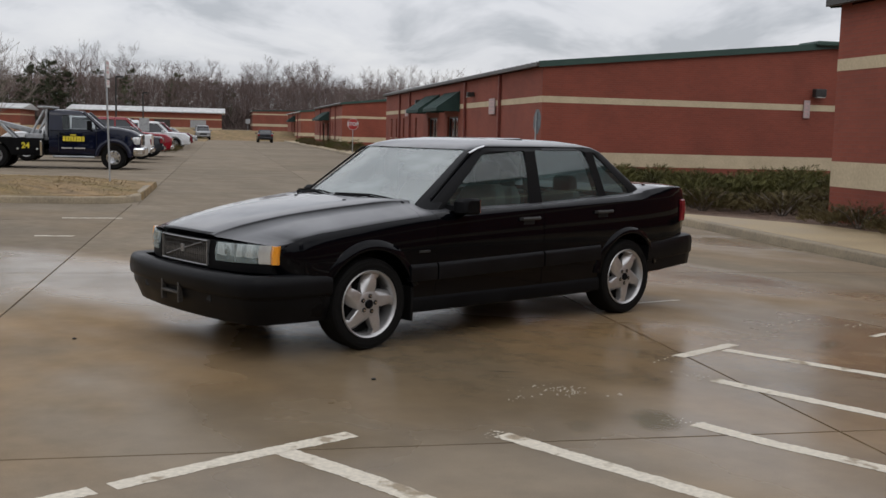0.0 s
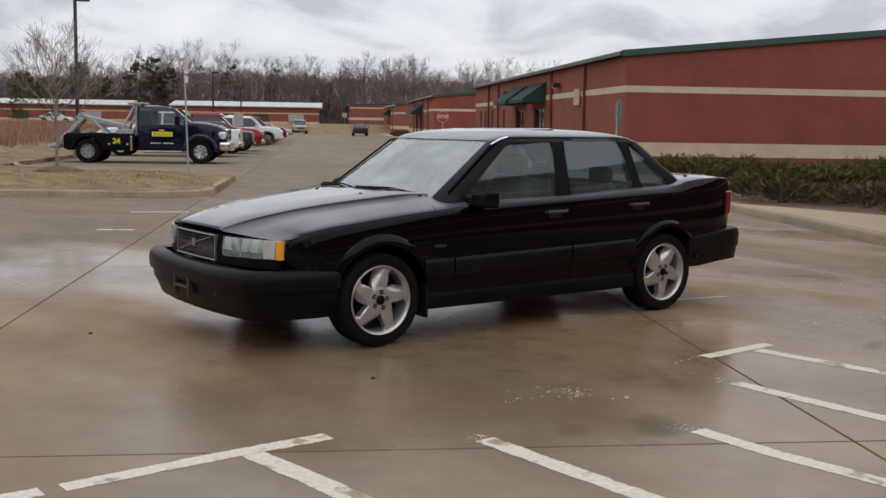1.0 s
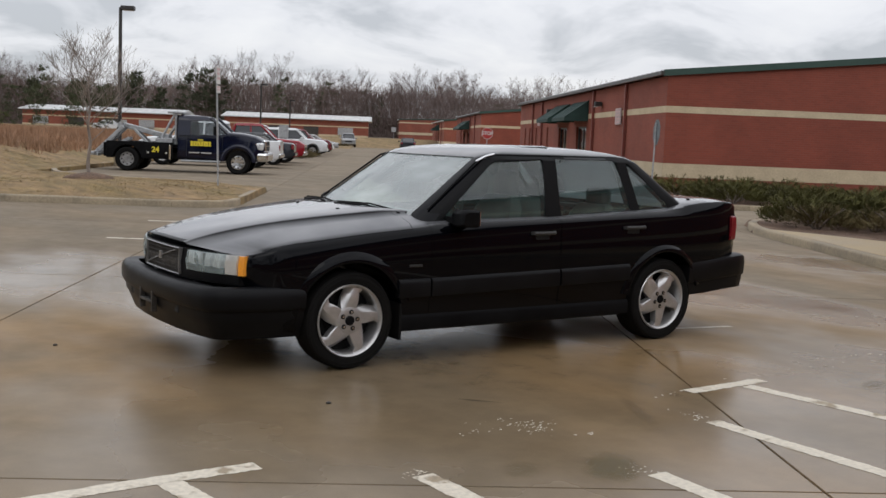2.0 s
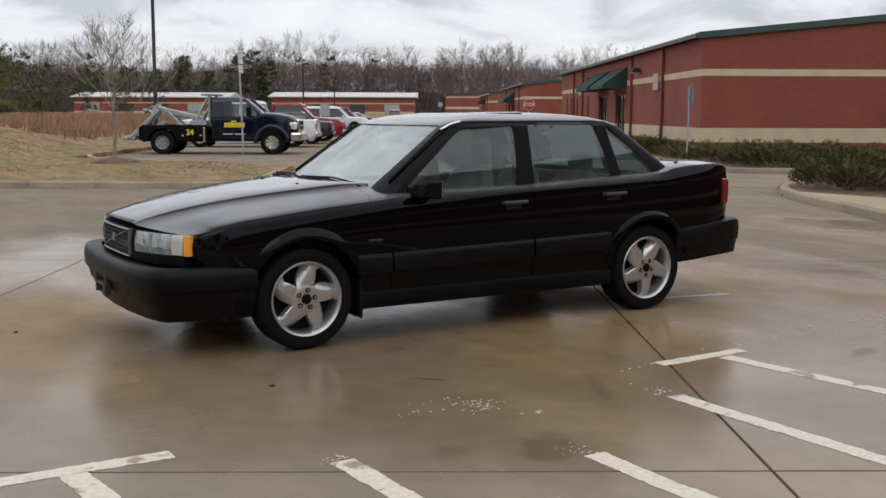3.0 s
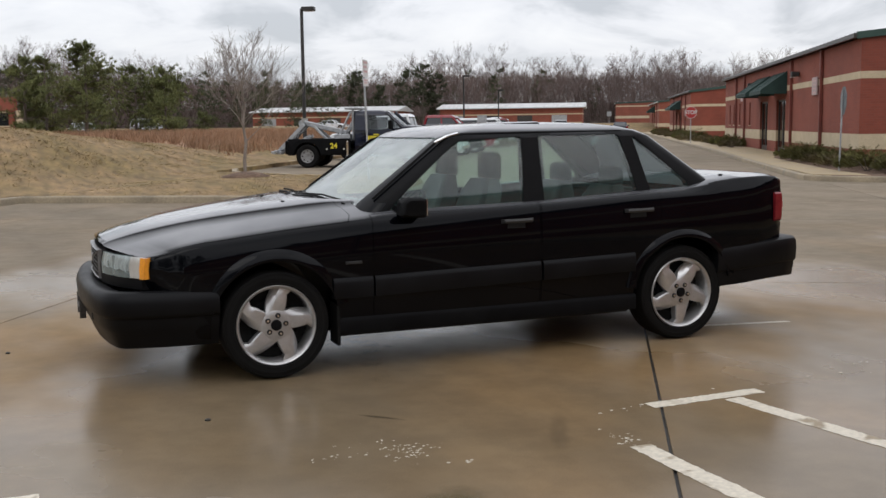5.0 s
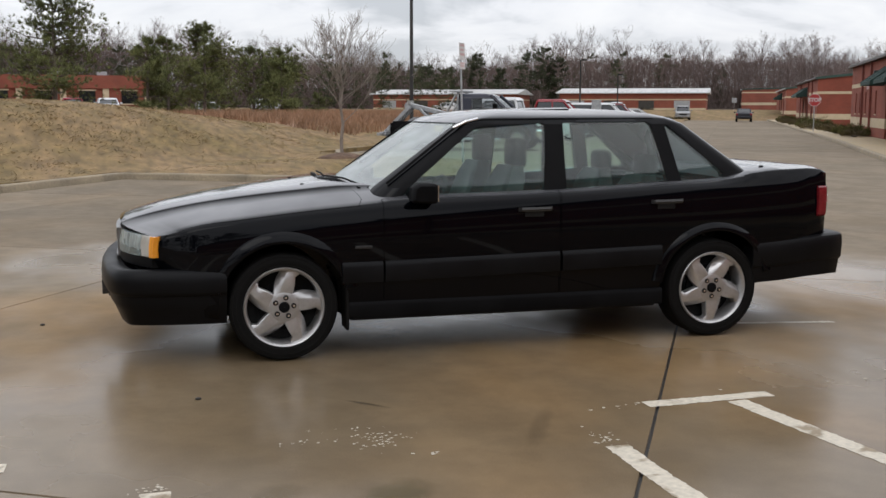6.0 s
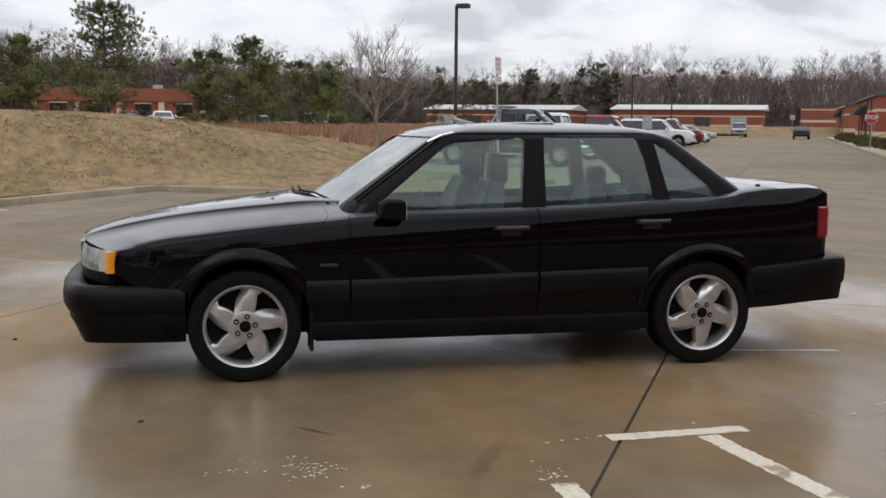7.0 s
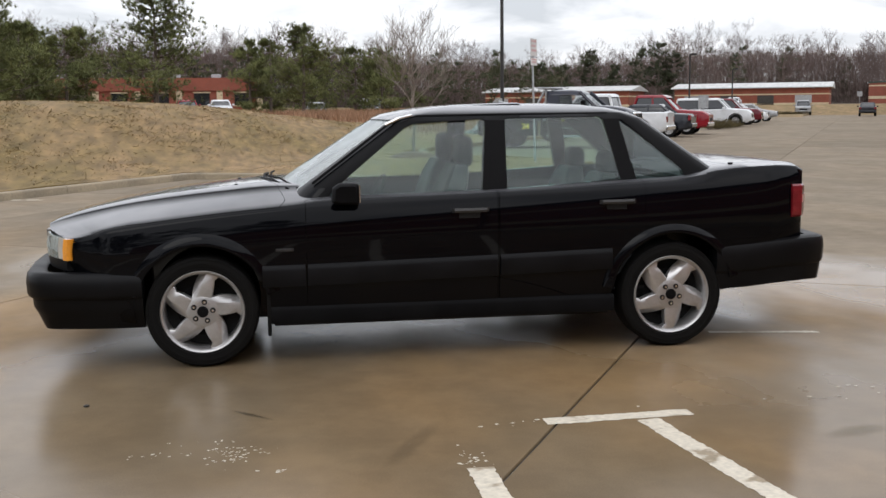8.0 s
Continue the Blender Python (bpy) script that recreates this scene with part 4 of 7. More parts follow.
def cabin_ring(level, inset=0.0, dz=0.0):
    z, xf, xr, w, bf, br = level
    xf, xr, w = xf + inset * 1.25, xr - inset * 1.4, w - inset
    r = min(0.09, w * 0.5)
    pts = []
    for cx, cy, a0 in ((xr - r, w - r, 0), (xf + r, w - r, 90), (xf + r, -w + r, 180), (xr - r, -w + r, 270)):
        for k in range(5):
            a = radians(a0 + 22.5 * k)
            pts.append((cx + r * math.cos(a), cy + r * math.sin(a)))
    out = []
    n = len(pts)
    for i in range(n):
        a, b = Vector(pts[i]), Vector(pts[(i + 1) % n])
        k = 12 if i % 5 == 4 else 1
        out += [a.lerp(b, j / k) for j in range(k)]
    res = []
    for p in out:
        bow = 1 - min(1, (p.y / w) ** 2)
        t = (p.x - xf) / (xr - xf)
        x = p.x - bf * bow * max(0, 1 - 5 * t) + br * bow * max(0, 5 * t - 4)
        res.append((x, p.y, z + dz))
    return res


def cabin_solid(inset, drop):
    bm = bmesh.new()
    loft(bm, [cabin_ring(lv, inset, -drop if i > 1 else (-0.03 if inset else 0)) for i, lv in enumerate(LEVELS)])
    return bm_to_me(bm)


SIDE_GLASS = {"front_window": [(-0.63, 0.918), (-0.60, 0.955), (-0.195, 1.282), (-0.150, 1.303), (0.258, 1.329), (0.270, 1.318), (0.232, 0.922)],
              "rear_window": [(0.376, 0.932), (0.384, 1.322), (0.396, 1.333), (0.942, 1.334), (0.964, 1.322), (1.047, 0.976)],
              "quarter_window": [(1.060, 1.312), (1.075, 1.314), (1.422, 1.022), (1.432, 0.985), (1.420, 0.972), (1.142, 0.968)]}
SCREEN = [(-0.665, 0.90), (0.665, 0.90), (0.575, 1.330), (-0.575, 1.330)]
BACKLIGHT = [(-0.67, 0.99), (0.67, 0.99), (0.60, 1.327), (-0.60, 1.327)]
cabin = boolean(cabin_solid(0, 0), cabin_solid(0.045, 0.035), "DIFFERENCE")
for poly in SIDE_GLASS.values():
    tool = bmesh.new()
    prism(tool, poly, -1.2, 1.2, "y")
    cabin = boolean(cabin, bm_to_me(tool), "DIFFERENCE")
for poly, a, b in ((SCREEN, -1.6, -0.02), (BACKLIGHT, 0.95, 2.3)):
    tool = bmesh.new()
    prism(tool, poly, a, b, "x")
    cabin = boolean(cabin, bm_to_me(tool), "DIFFERENCE")
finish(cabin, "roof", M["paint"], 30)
cabin.materials.append(M["frame"])
for p in cabin.polygons:
    if p.center.z < 1.345 and -0.45 + (p.center.z - 1.15) * 1.1 < p.center.x < 1.42 and abs(p.normal.y) > 0.5:
        p.material_index = 1
roof = part("roof", cabin, None, car, "black roof with slim pillars")


def cabin_w(z):
    return interp(z, [lv[0] for lv in LEVELS], [lv[3] for lv in LEVELS])


def pane(poly, sgn, inset=0.014):
    """A side pane that follows the lean of the cabin wall and bellies out a little."""
    bm = bmesh.new()
    cx, cz = sum(p[0] for p in poly) / len(poly), sum(p[1] for p in poly) / len(poly)
    grown = [(cx + (x - cx) * 1.02, cz + (z - cz) * 1.03) for x, z in poly]
    bm.faces.new([bm.verts.new((x, 0, z)) for x, z in grown])
    for k in range(1, 12):
        bmesh.ops.bisect_plane(bm, geom=bm.verts[:] + bm.edges[:] + bm.faces[:], plane_co=(0, 0, 0.92 + 0.41 * k / 12), plane_no=(0, 0, 1))
    for v in bm.verts:
        t = min(1.0, max(0.0, (v.co.z - 0.915) / 0.42))
        v.co.y = sgn * (0.784 + (0.668 - 0.784) * t - inset + 0.013 * 4 * t * (1 - t))
    return bm


for name, poly in SIDE_GLASS.items():
    for sgn in (-1, 1):
        host = {"front_window": doors[("front_door", sgn)], "rear_window": doors[("rear_door", sgn)]}.get(name, car)
        ob = part(name, pane(poly, sgn), M["glass"], host, "lightly tinted side glass", 60)
        ob.visible_shadow = False


def end_pane(name, front):
    """The curved windscreen or rear window."""
    bm = bmesh.new()
    rows = []
    z0, z1 = (0.893, 1.336) if front else (0.99, 1.325)
    for j in range(9):
        z = z0 + (z1 - z0) * j / 8
        zs = [lv[0] for lv in LEVELS]
        xe, bow, w = (interp(z, zs, [lv[1 if front else 2] for lv in LEVELS]), interp(z, zs, [lv[4 if front else 5] for lv in LEVELS]), cabin_w(z))
        row = []
        for i in range(17):
            y = (i / 8 - 1) * (w - 0.078)
            bw = bow * (1 - (y / w) ** 2)
            row.append(bm.verts.new((xe - bw + 0.010 if front else xe + bw - 0.012, y, z)))
        rows.append(row)
    for a, b in zip(rows, rows[1:]):
        for i in range(16):
            bm.faces.new((a[i], a[i + 1], b[i + 1], b[i]))
    ob = part(name, bm, M["windscreen"] if front else M["rear_glass"], car, "misted laminated windscreen glass" if front else "tinted rear glass", 60)
    ob.visible_shadow = False


end_pane("windscreen", True)
end_pane("rear_screen", False)
part("headlining", box_bm(-0.1, 1.05, -0.52, 0.52, 1.325, 1.335), M["inner_pale"], car, "pale cloth headlining")


def moulding(name, x0, x1, top0, top1, depth, y, sgn, parent, material):
    bm = bmesh.new()
    rings = []
    for k in range(9):
        x = x0 + (x1 - x0) * k / 8
        top = top0 + (top1 - top0) * k / 8
        s = spline(x, CAR_X, SIDE)
        rings.append([(x, sgn * (s - 0.03), top - depth), (x, sgn * (s + y - 0.004), top - depth), (x, sgn * (s + y), top - depth + 0.02),
                      (x, sgn * (s + y), top - 0.03), (x, sgn * (s + y - 0.005), top - 0.010), (x, sgn * (s + y - 0.014), top - 0.001), (x, sgn * (s - 0.03), top)])
    loft(bm, rings)
    return part(name, bm, material, parent, "matt black side moulding", 40)


for sgn in (-1, 1):
    moulding("side_moulding", -1.005, -0.772, 0.552, 0.554, 0.118, 0.016, sgn, car, M["bumper"])
    moulding("side_moulding", -0.758, 0.30, 0.554, 0.576, 0.118, 0.016, sgn, doors[("front_door", sgn)], M["bumper"])
    moulding("side_moulding", 0.316, 0.965, 0.576, 0.592, 0.118, 0.016, sgn, doors[("rear_door", sgn)], M["bumper"])
    moulding("sill", -0.98, 0.985, 0.325, 0.325, 0.10, -0.012, sgn, car, M["trim"])

# bumpers
FRONT_PATH = [(-1.645, -0.868), (-1.80, -0.869), (-1.95, -0.868), (-2.08, -0.860), (-2.165, -0.842), (-2.225, -0.80), (-2.262, -0.73), (-2.295, -0.58), (-2.325, -0.3), (-2.335, 0.0)]
FRONT_PATH = FRONT_PATH + [(x, -y) for x, y in FRONT_PATH[-2::-1]]
REAR_PATH = [(1.60, -0.868), (1.80, -0.868), (2.0, -0.866), (2.16, -0.857), (2.262, -0.826), (2.318, -0.75), (2.350, -0.5), (2.368, 0.0)]
REAR_PATH = REAR_PATH + [(x, -y) for x, y in REAR_PATH[-2::-1]]


def bumper(name, path, out, rows, label, rise):
    bm = bmesh.new()
    prof = [(o * out, z) for o, z in rows]
    sweep(bm, path, prof, True, rise)
    return part(name, bm, M["bumper"], car, label, 40)


bumper("front_bumper", FRONT_PATH, 1, [(0.11, 0.537), (0.05, 0.547), (0.022, 0.540), (0.004, 0.518), (-0.003, 0.48), (0.0, 0.425), (0.010, 0.405), (0.026, 0.398), (0.030, 0.35), (0.050, 0.315), (0.085, 0.230), (0.16, 0.224)],
       "charcoal wrap-round front bumper with dark lower spoiler", lambda p: -0.008 * smooth01((p[0] + 2.25) / 0.5))
bumper("rear_bumper", REAR_PATH, -1, [(0.11, 0.622), (0.03, 0.622), (0.010, 0.614), (0.0, 0.595), (-0.004, 0.55), (0.0, 0.475), (0.006, 0.462), (0.014, 0.456), (0.016, 0.43), (0.026, 0.362), (0.15, 0.356)],
       "charcoal wrap-round rear bumper", lambda p: -0.038 * smooth01((2.2 - p[0]) / 0.6))
for sgn in (-1, 1):
    part("plate_bracket", box_bm(-2.336, -2.300, sgn * 0.11 - 0.009, sgn * 0.11 + 0.009, 0.305, 0.435, bevel=0.003), M["alloy_dark"], car, "bare rusty licence plate bracket")
part("plate_bracket", box_bm(-2.338, -2.300, -0.1, 0.1, 0.360, 0.376, bevel=0.003), M["alloy_dark"], car, "bare rusty licence plate bracket")
part("air_intake", box_bm(-2.286, -2.23, -0.45, 0.45, 0.345, 0.395, bevel=0.01), M["cavity"], car, "dark lower air intake")


def front_x(y):
    return -2.222 + 0.21 * (abs(y) / 0.8) ** 3


def front_panel(y0, y1, z0, z1, out, name, material, parent, label="", lean=0.0, n=8):
    """A panel on the bowed nose of the car, between two widths."""
    bm = bmesh.new()
    rings = []
    for k in range(n + 1):
        y = y0 + (y1 - y0) * k / n
        x = front_x(y)
        rings.append([(x + 0.05, y, z0), (x - out, y, z0), (x - out - 0.004, y, (z0 + z1) / 2), (x - out + lean, y, z1), (x + 0.05, y, z1)])
    loft(bm, rings)
    return part(name, bm, material, parent, label, 35)


nose = front_panel(-0.70, 0.70, 0.545, 0.728, 0.004, "nose_panel", M["trim"], car, "black panel behind lamps and grille", 0.01, 14)
grille = front_panel(-0.295, 0.295, 0.562, 0.724, 0.008, "grille", M["grille"], car, "grey mesh radiator grille", 0.012)
for k in range(25):
    y = -0.27 + 0.54 * k / 24
    part("grille_bar", box_bm(front_x(y) - 0.0135, front_x(y) - 0.004, y - 0.002, y + 0.002, 0.568, 0.722), M["alloy_dark"], grille)
for k in range(5):
    z = 0.592 + 0.026 * k
    front_panel(-0.27, 0.27, z - 0.0015, z + 0.0015, 0.0130, "grille_bar", M["alloy_dark"], grille)
for z0, z1 in ((0.559, 0.567), (0.716, 0.724)):
    front_panel(-0.30, 0.30, z0, z1, 0.018, "grille_frame", M["badge"], grille, "thin dull chrome frame")
for sgn in (-1, 1):
    part("grille_frame", box_bm(front_x(0.287) - 0.018, front_x(0.287) + 0.01, sgn * 0.297 - 0.005, sgn * 0.297 + 0.005, 0.563, 0.722), M["badge"], grille, "thin dull chrome frame")
bm = bmesh.new()
add_box(bm, -2.246, -2.232, -0.022, 0.022, 0.625, 0.675, 0.004)
part("emblem", bm, M["badge"], grille, "plain square emblem")
part("emblem_bar", tube_bm([(-2.234, 0.24, 0.585), (-2.240, 0, 0.648), (-2.234, -0.24, 0.706)], 0.004, 6), M["steel_dull"], grille)
for sgn in (-1, 1):
    lamp = front_panel(sgn * 0.385, sgn * 0.692, 0.606, 0.720, 0.004, "headlight", M["headlamp"], car, "clear rectangular headlight", 0.006)
    part("reflector_divider", box_bm(front_x(0.54) - 0.014, front_x(0.54) + 0.02, sgn * 0.54 - 0.004, sgn * 0.54 + 0.004, 0.610, 0.714), M["steel_dull"], lamp)
    part("reflector_bowl", tube_bm([(front_x(0.48) - 0.009, sgn * 0.462, 0.664), (front_x(0.48) + 0.02, sgn * 0.462, 0.664)], [0.045, 0.025], 20), M["chrome"], lamp, "bright round reflector bowl")
    part("bulb_shield", tube_bm([(front_x(0.48) - 0.014, sgn * 0.462, 0.664), (front_x(0.48) + 0.02, sgn * 0.462, 0.664)], 0.016, 12), M["alloy_dark"], lamp)
    # dark block painting the shade low at the reflector's inner end
    part("lamp_painted_shade", box_bm(front_x(0.41) - 0.006, front_x(0.41) + 0.03, min(sgn * 0.388, sgn * 0.412), max(sgn * 0.388, sgn * 0.412), 0.606, 0.668), M["cavity"], lamp)
    lens = front_panel(sgn * 0.383, sgn * 0.695, 0.604, 0.723, 0.016, "lens", M["lens_glass"], lamp, "clear lens", 0.010)
    lens.visible_shadow = False
    front_panel(sgn * 0.699, sgn * 0.765, 0.606, 0.721, 0.013, "corner_lamp", M["lens_clear"], car, "clear corner lamp", 0.008, 4)
    bm = bmesh.new()
    loft(bm, [[(x + lean, sgn * y, z) for x, y in ((front_x(0.768) - 0.012, 0.768), (-2.055, 0.796), (-2.032, 0.820), (-2.012, 0.810), (front_x(0.768) + 0.06, 0.765))] for z, lean in ((0.606, 0), (0.66, 0), (0.720, 0.008))])
    part("turn_signal", bm, M["amber"], car, "amber wrap-round turn signal")
    front_panel(sgn * 0.33, sgn * 0.775, 0.545, 0.600, 0.006, "lamp_sill", M["trim"], car)

# rear lamps
for sgn in (-1, 1):
    bm = bmesh.new()
    plan = [(2.070, 0.846), (2.130, 0.838), (2.166, 0.792), (2.203, 0.70), (2.252, 0.50), (2.20, 0.50), (2.06, 0.79)]
    loft(bm, [[(2.06 + (x - 2.06) * k, sgn * (0.5 + (y - 0.5) * k), z) for x, y in plan] for z, k in ((0.738, 0.955), (0.748, 0.985), (0.775, 0.995), (0.895, 0.995), (0.920, 0.985), (0.930, 0.955))])
    tail = part("tail_light", bm, M["redlens"], car, "red wrap-round tail lamp")
    bm = bmesh.new()
    loft(bm, [[(x + 0.003, sgn * (y + 0.001), z) for x, y in plan[1:4]] + [(2.15, sgn * 0.68, z), (2.12, sgn * 0.78, z)] for z in (0.825, 0.868)])
    part("reverse_lens", bm, M["pinklens"], tail, "pale reversing lens")

# wheels
TYRE = [(0.225, -0.095), (0.243, -0.103), (0.280, -0.105), (0.298, -0.096), (0.305, -0.078), (0.307, 0.0), (0.305, 0.078), (0.298, 0.096), (0.280, 0.105), (0.243, 0.103), (0.225, 0.095)]


def wheel(x, y, sgn, turn):
    hub = new("wheel")
    hub.empty_display_size = 0.1
    hub.parent = car
    hub.matrix_basis = pose(x, y, 0.307, 0, 0, 180 if sgn > 0 else 0) @ pose(0, 0, 0, 0, turn, 0)
    bm = bmesh.new()
    lathe(bm, TYRE, (0, 0, 0), 56)
    tyre = part("tyre", bm, M["rubber"], hub, smooth=40)
    for r0, r1 in ((0.236, 0.240), (0.264, 0.268), (0.287, 0.290)):
        bm = bmesh.new()
        lathe(bm, [(r0, -0.100), (r0 + 0.001, -0.1065), (r1 - 0.001, -0.1065), (r1, -0.100)], (0, 0, 0), 48)
        part("sidewall_ring", bm, M["tread"], tyre, smooth=40)
    bm = bmesh.new()
    lathe(bm, [(0.205, 0.09), (0.205, -0.075), (0.214, -0.098), (0.223, -0.103), (0.228, -0.098), (0.226, -0.085), (0.222, 0.09)], (0, 0, 0), 56)
    rim = part("rim", bm, M["alloy"], hub, "silver five-spoke alloy rim", 40)
    bm = bmesh.new()
    lathe(bm, [(0.0, -0.022), (0.14, -0.022), (0.14, -0.012), (0.0, -0.012)], (0, 0, 0), 32)
    bmesh.ops.remove_doubles(bm, verts=bm.verts, dist=1e-5)
    part("brake_disc", bm, M["trim"], rim)
    bm = bmesh.new()
    lathe(bm, [(0.001, 0.03), (0.204, 0.03), (0.204, 0.04), (0.001, 0.04)], (0, 0, 0), 32)
    part("rim_back", bm, M["cavity"], rim)
    bm = bmesh.new()
    for k in range(5):
        rings = []
        for j in range(13):
            r = 0.080 + 0.133 * j / 12
            u = min(1.0, max(0.0, (r - 0.088) / 0.112))
            cw, ridge, ccw = 55 + 16 * u ** 0.8 - 7 * smooth01((u - 0.82) / 0.18), 100 - 18 * u, 130 - 36 * u ** 0.75
            drop = 0.044 * min(1.0, 1.8 * u) ** 0.8
            front = -0.086 - 0.005 * math.sin(math.pi * u) + 0.003 * u
            row = []
            for deg, back in ((cw, 0.007), (cw + 3, 0.001), ((cw + ridge) / 2, 0.0), (ridge - 1.5, 0.0005), (ridge + 1.5, 0.05 * drop), (ridge * 0.45 + ccw * 0.55, 0.5 * drop), (ccw, drop)):
                ang = radians(deg + 72 * k)
                row.append((r * math.cos(ang), front + back, r * math.sin(ang)))
            rings.append(row + [(px, -0.030, pz) for px, py, pz in row[::-1]])
        loft(bm, rings)
    lathe(bm, [(0.001, -0.087), (0.050, -0.0875), (0.082, -0.0865), (0.094, -0.080), (0.098, -0.065), (0.098, -0.03), (0.001, -0.03)], (0, 0, 0), 40)
    part("spokes", bm, M["alloy"], rim, "five broad swept blade spokes", 35)
    bm = bmesh.new()
    lathe(bm, [(0.001, -0.100), (0.026, -0.099), (0.031, -0.094), (0.031, -0.08), (0.001, -0.08)], (0, 0, 0), 24)
    part("centre_cap", bm, M["trim"], rim, "dark centre cap", 40)
    for k in range(5):
        a = 2 * math.pi * k / 5 + radians(79)
        cx, cz = 0.054 * math.cos(a), 0.054 * math.sin(a)
        bm = bmesh.new()
        lathe(bm, [(0.001, -0.0905), (0.0155, -0.0905), (0.0155, -0.08), (0.001, -0.08)], (cx, 0, cz), 10)
        nut = part("lug_hole", bm, M["cavity"], rim)
        bm = bmesh.new()
        lathe(bm, [(0.001, -0.096), (0.0075, -0.096), (0.0075, -0.08), (0.001, -0.08)], (cx, 0, cz), 6)
        part("lug_nut", bm, M["chrome"], rim)
    return hub


for (x, sgn), turn in zip(WHEELS, (0, 20, 23, 40)):
    wheel(x, sgn * 0.752, sgn, turn)

# arch lips, mud flaps
for x, sgn in WHEELS:
    bm = bmesh.new()
    rings = []
    for k in range(29):
        a = radians(14 + 152 * k / 28) if x < 0 else radians(14 + 158 * k / 28)
        row = []
        deg = math.degrees(a)
        full = smooth01((deg - 38) / 22) * smooth01((150 - deg) / 30)
        wide = 0.048 if x < 0 else 0.036
        for r, y in ((0.360, -0.03), (0.360, 0.004 + 0.014 * full), (0.366, 0.006 + 0.016 * full), (0.376, 0.004 + 0.018 * full), (0.376 + wide * 0.5, 0.014 * full - 0.001), (0.376 + wide, 0.003 * full - 0.005), (0.385 + wide, -0.012), (0.385 + wide, -0.03)):
            s = spline(x + r * math.cos(a), CAR_X, SIDE)
            row.append((x + r * math.cos(a), sgn * (s + y), 0.310 + r * math.sin(a)))
        rings.append(row)
    loft(bm, rings)
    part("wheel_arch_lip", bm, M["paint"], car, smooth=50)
    if x < 0:
        part("mud_flap", box_bm(-0.985, -0.965, min(sgn * 0.70, sgn * 0.86), max(sgn * 0.70, sgn * 0.86), 0.16, 0.40, bevel=0.006), M["rubber"], car, "black rubber mud flap")

# door furniture
for name, x0, z in (("front_door", 0.042, 0.828), ("rear_door", 0.892, 0.856)):
    for sgn in (-1, 1):
        d = doors[(name, sgn)]
        bm = bmesh.new()
        pts = [(x0, 0.0, z), (x0 + 0.012, 0.028, z + 0.001), (x0 + 0.11, 0.036, z + 0.002), (x0 + 0.195, 0.030, z + 0.003), (x0 + 0.212, 0.0, z + 0.004)]
        rings = []
        for px, o, pz in pts:
            s = spline(px, CAR_X, SIDE) - 0.006
            h = 0.012
            rings.append([(px, sgn * (s + o + w), pz + v) for w, v in ((-0.012, -h), (0.0, -h), (0.006, 0), (0.0, h), (-0.012, h))])
        loft(bm, rings)
        part("handle", bm, M["handle"], d, "grey-black pull handle", 50)
        s = interp(x0 + 0.1, CAR_X, SIDE)
        part("handle_recess", box_bm(x0 + 0.04, x0 + 0.16, min(sgn * (s - 0.02), sgn * (s - 0.0015)), max(sgn * (s - 0.02), sgn * (s - 0.0015)), z - 0.045, z - 0.01, bevel=0.004), M["cavity"], d)
for sgn in (-1, 1):
    d = doors[("front_door", sgn)]
    bm = bmesh.new()
    rings = []
    for y, k in ((0.845, 0.72), (0.87, 0.93), (0.93, 1.0), (0.98, 0.95), (0.995, 0.75)):
        rings.append([(-0.555 + px * k, sgn * y, 0.942 + pz * k) for px, pz in ((-0.07, -0.045), (-0.05, -0.058), (0.07, -0.062), (0.08, -0.05), (0.08, 0.045), (0.065, 0.055), (-0.03, 0.055), (-0.065, 0.03))])
    loft(bm, rings)
    mirror = part("mirror", bm, M["trim"], d, "black door mirror", 40)
    part("mirror_glass", box_bm(-0.477, -0.472, min(sgn * 0.865, sgn * 0.985), max(sgn * 0.865, sgn * 0.985), 0.895, 0.988), M["chrome"], mirror)
    bm = bmesh.new()
    loft(bm, [[(-0.62, sgn * 0.76, 0.90), (-0.50, sgn * 0.76, 0.90), (-0.52, sgn * 0.76, 0.945), (-0.60, sgn * 0.76, 0.945)], [(-0.60, sgn * 0.87, 0.905), (-0.52, sgn * 0.87, 0.905), (-0.53, sgn * 0.87, 0.935), (-0.59, sgn * 0.87, 0.935)]])
    part("mirror_arm", bm, M["trim"], mirror)
part("side_badge", box_bm(-0.93, -0.833, -0.876, -0.866, 0.628, 0.644, bevel=0.002), M["badge_dark"], car, "small dull grey badge")
for k in range(5):
    part("badge_bar", box_bm(-0.925 + 0.018 * k, -0.914 + 0.018 * k, -0.8785, -0.875, 0.632, 0.640), M["handle"], car)

# wipers, antenna, sunroof, drip rails
for y0, y1, x0, x1 in ((-0.58, 0.02, -0.83, -0.985), (-0.02, 0.55, -0.97, -0.95)):
    w = part("wiper", tube_bm([(x0 - 0.02, y0, 0.945), ((x0 + x1) / 2 - 0.03, (y0 + y1) / 2, 0.985), (x1 - 0.02, y1, 0.975)], 0.008, 6), M["trim"], car, "black windscreen wiper")
    part("wiper_blade", tube_bm([(x0 + 0.03, y0 - 0.02, 0.952), ((x0 + x1) / 2 + 0.01, (y0 + y1) / 2, 0.992), (x1 + 0.02, y1 + 0.04, 0.985)], 0.006, 6), M["rubber"], w)
    part("wiper_pivot", tube_bm([(x0 - 0.04, y0, 0.91), (x0 - 0.02, y0, 0.955)], 0.02, 8), M["trim"], w)
part("cowl", box_bm(-0.985, -0.78, -0.64, 0.64, 0.90, 0.915, bevel=0.005), M["trim"], car, "black plastic cowl panel")
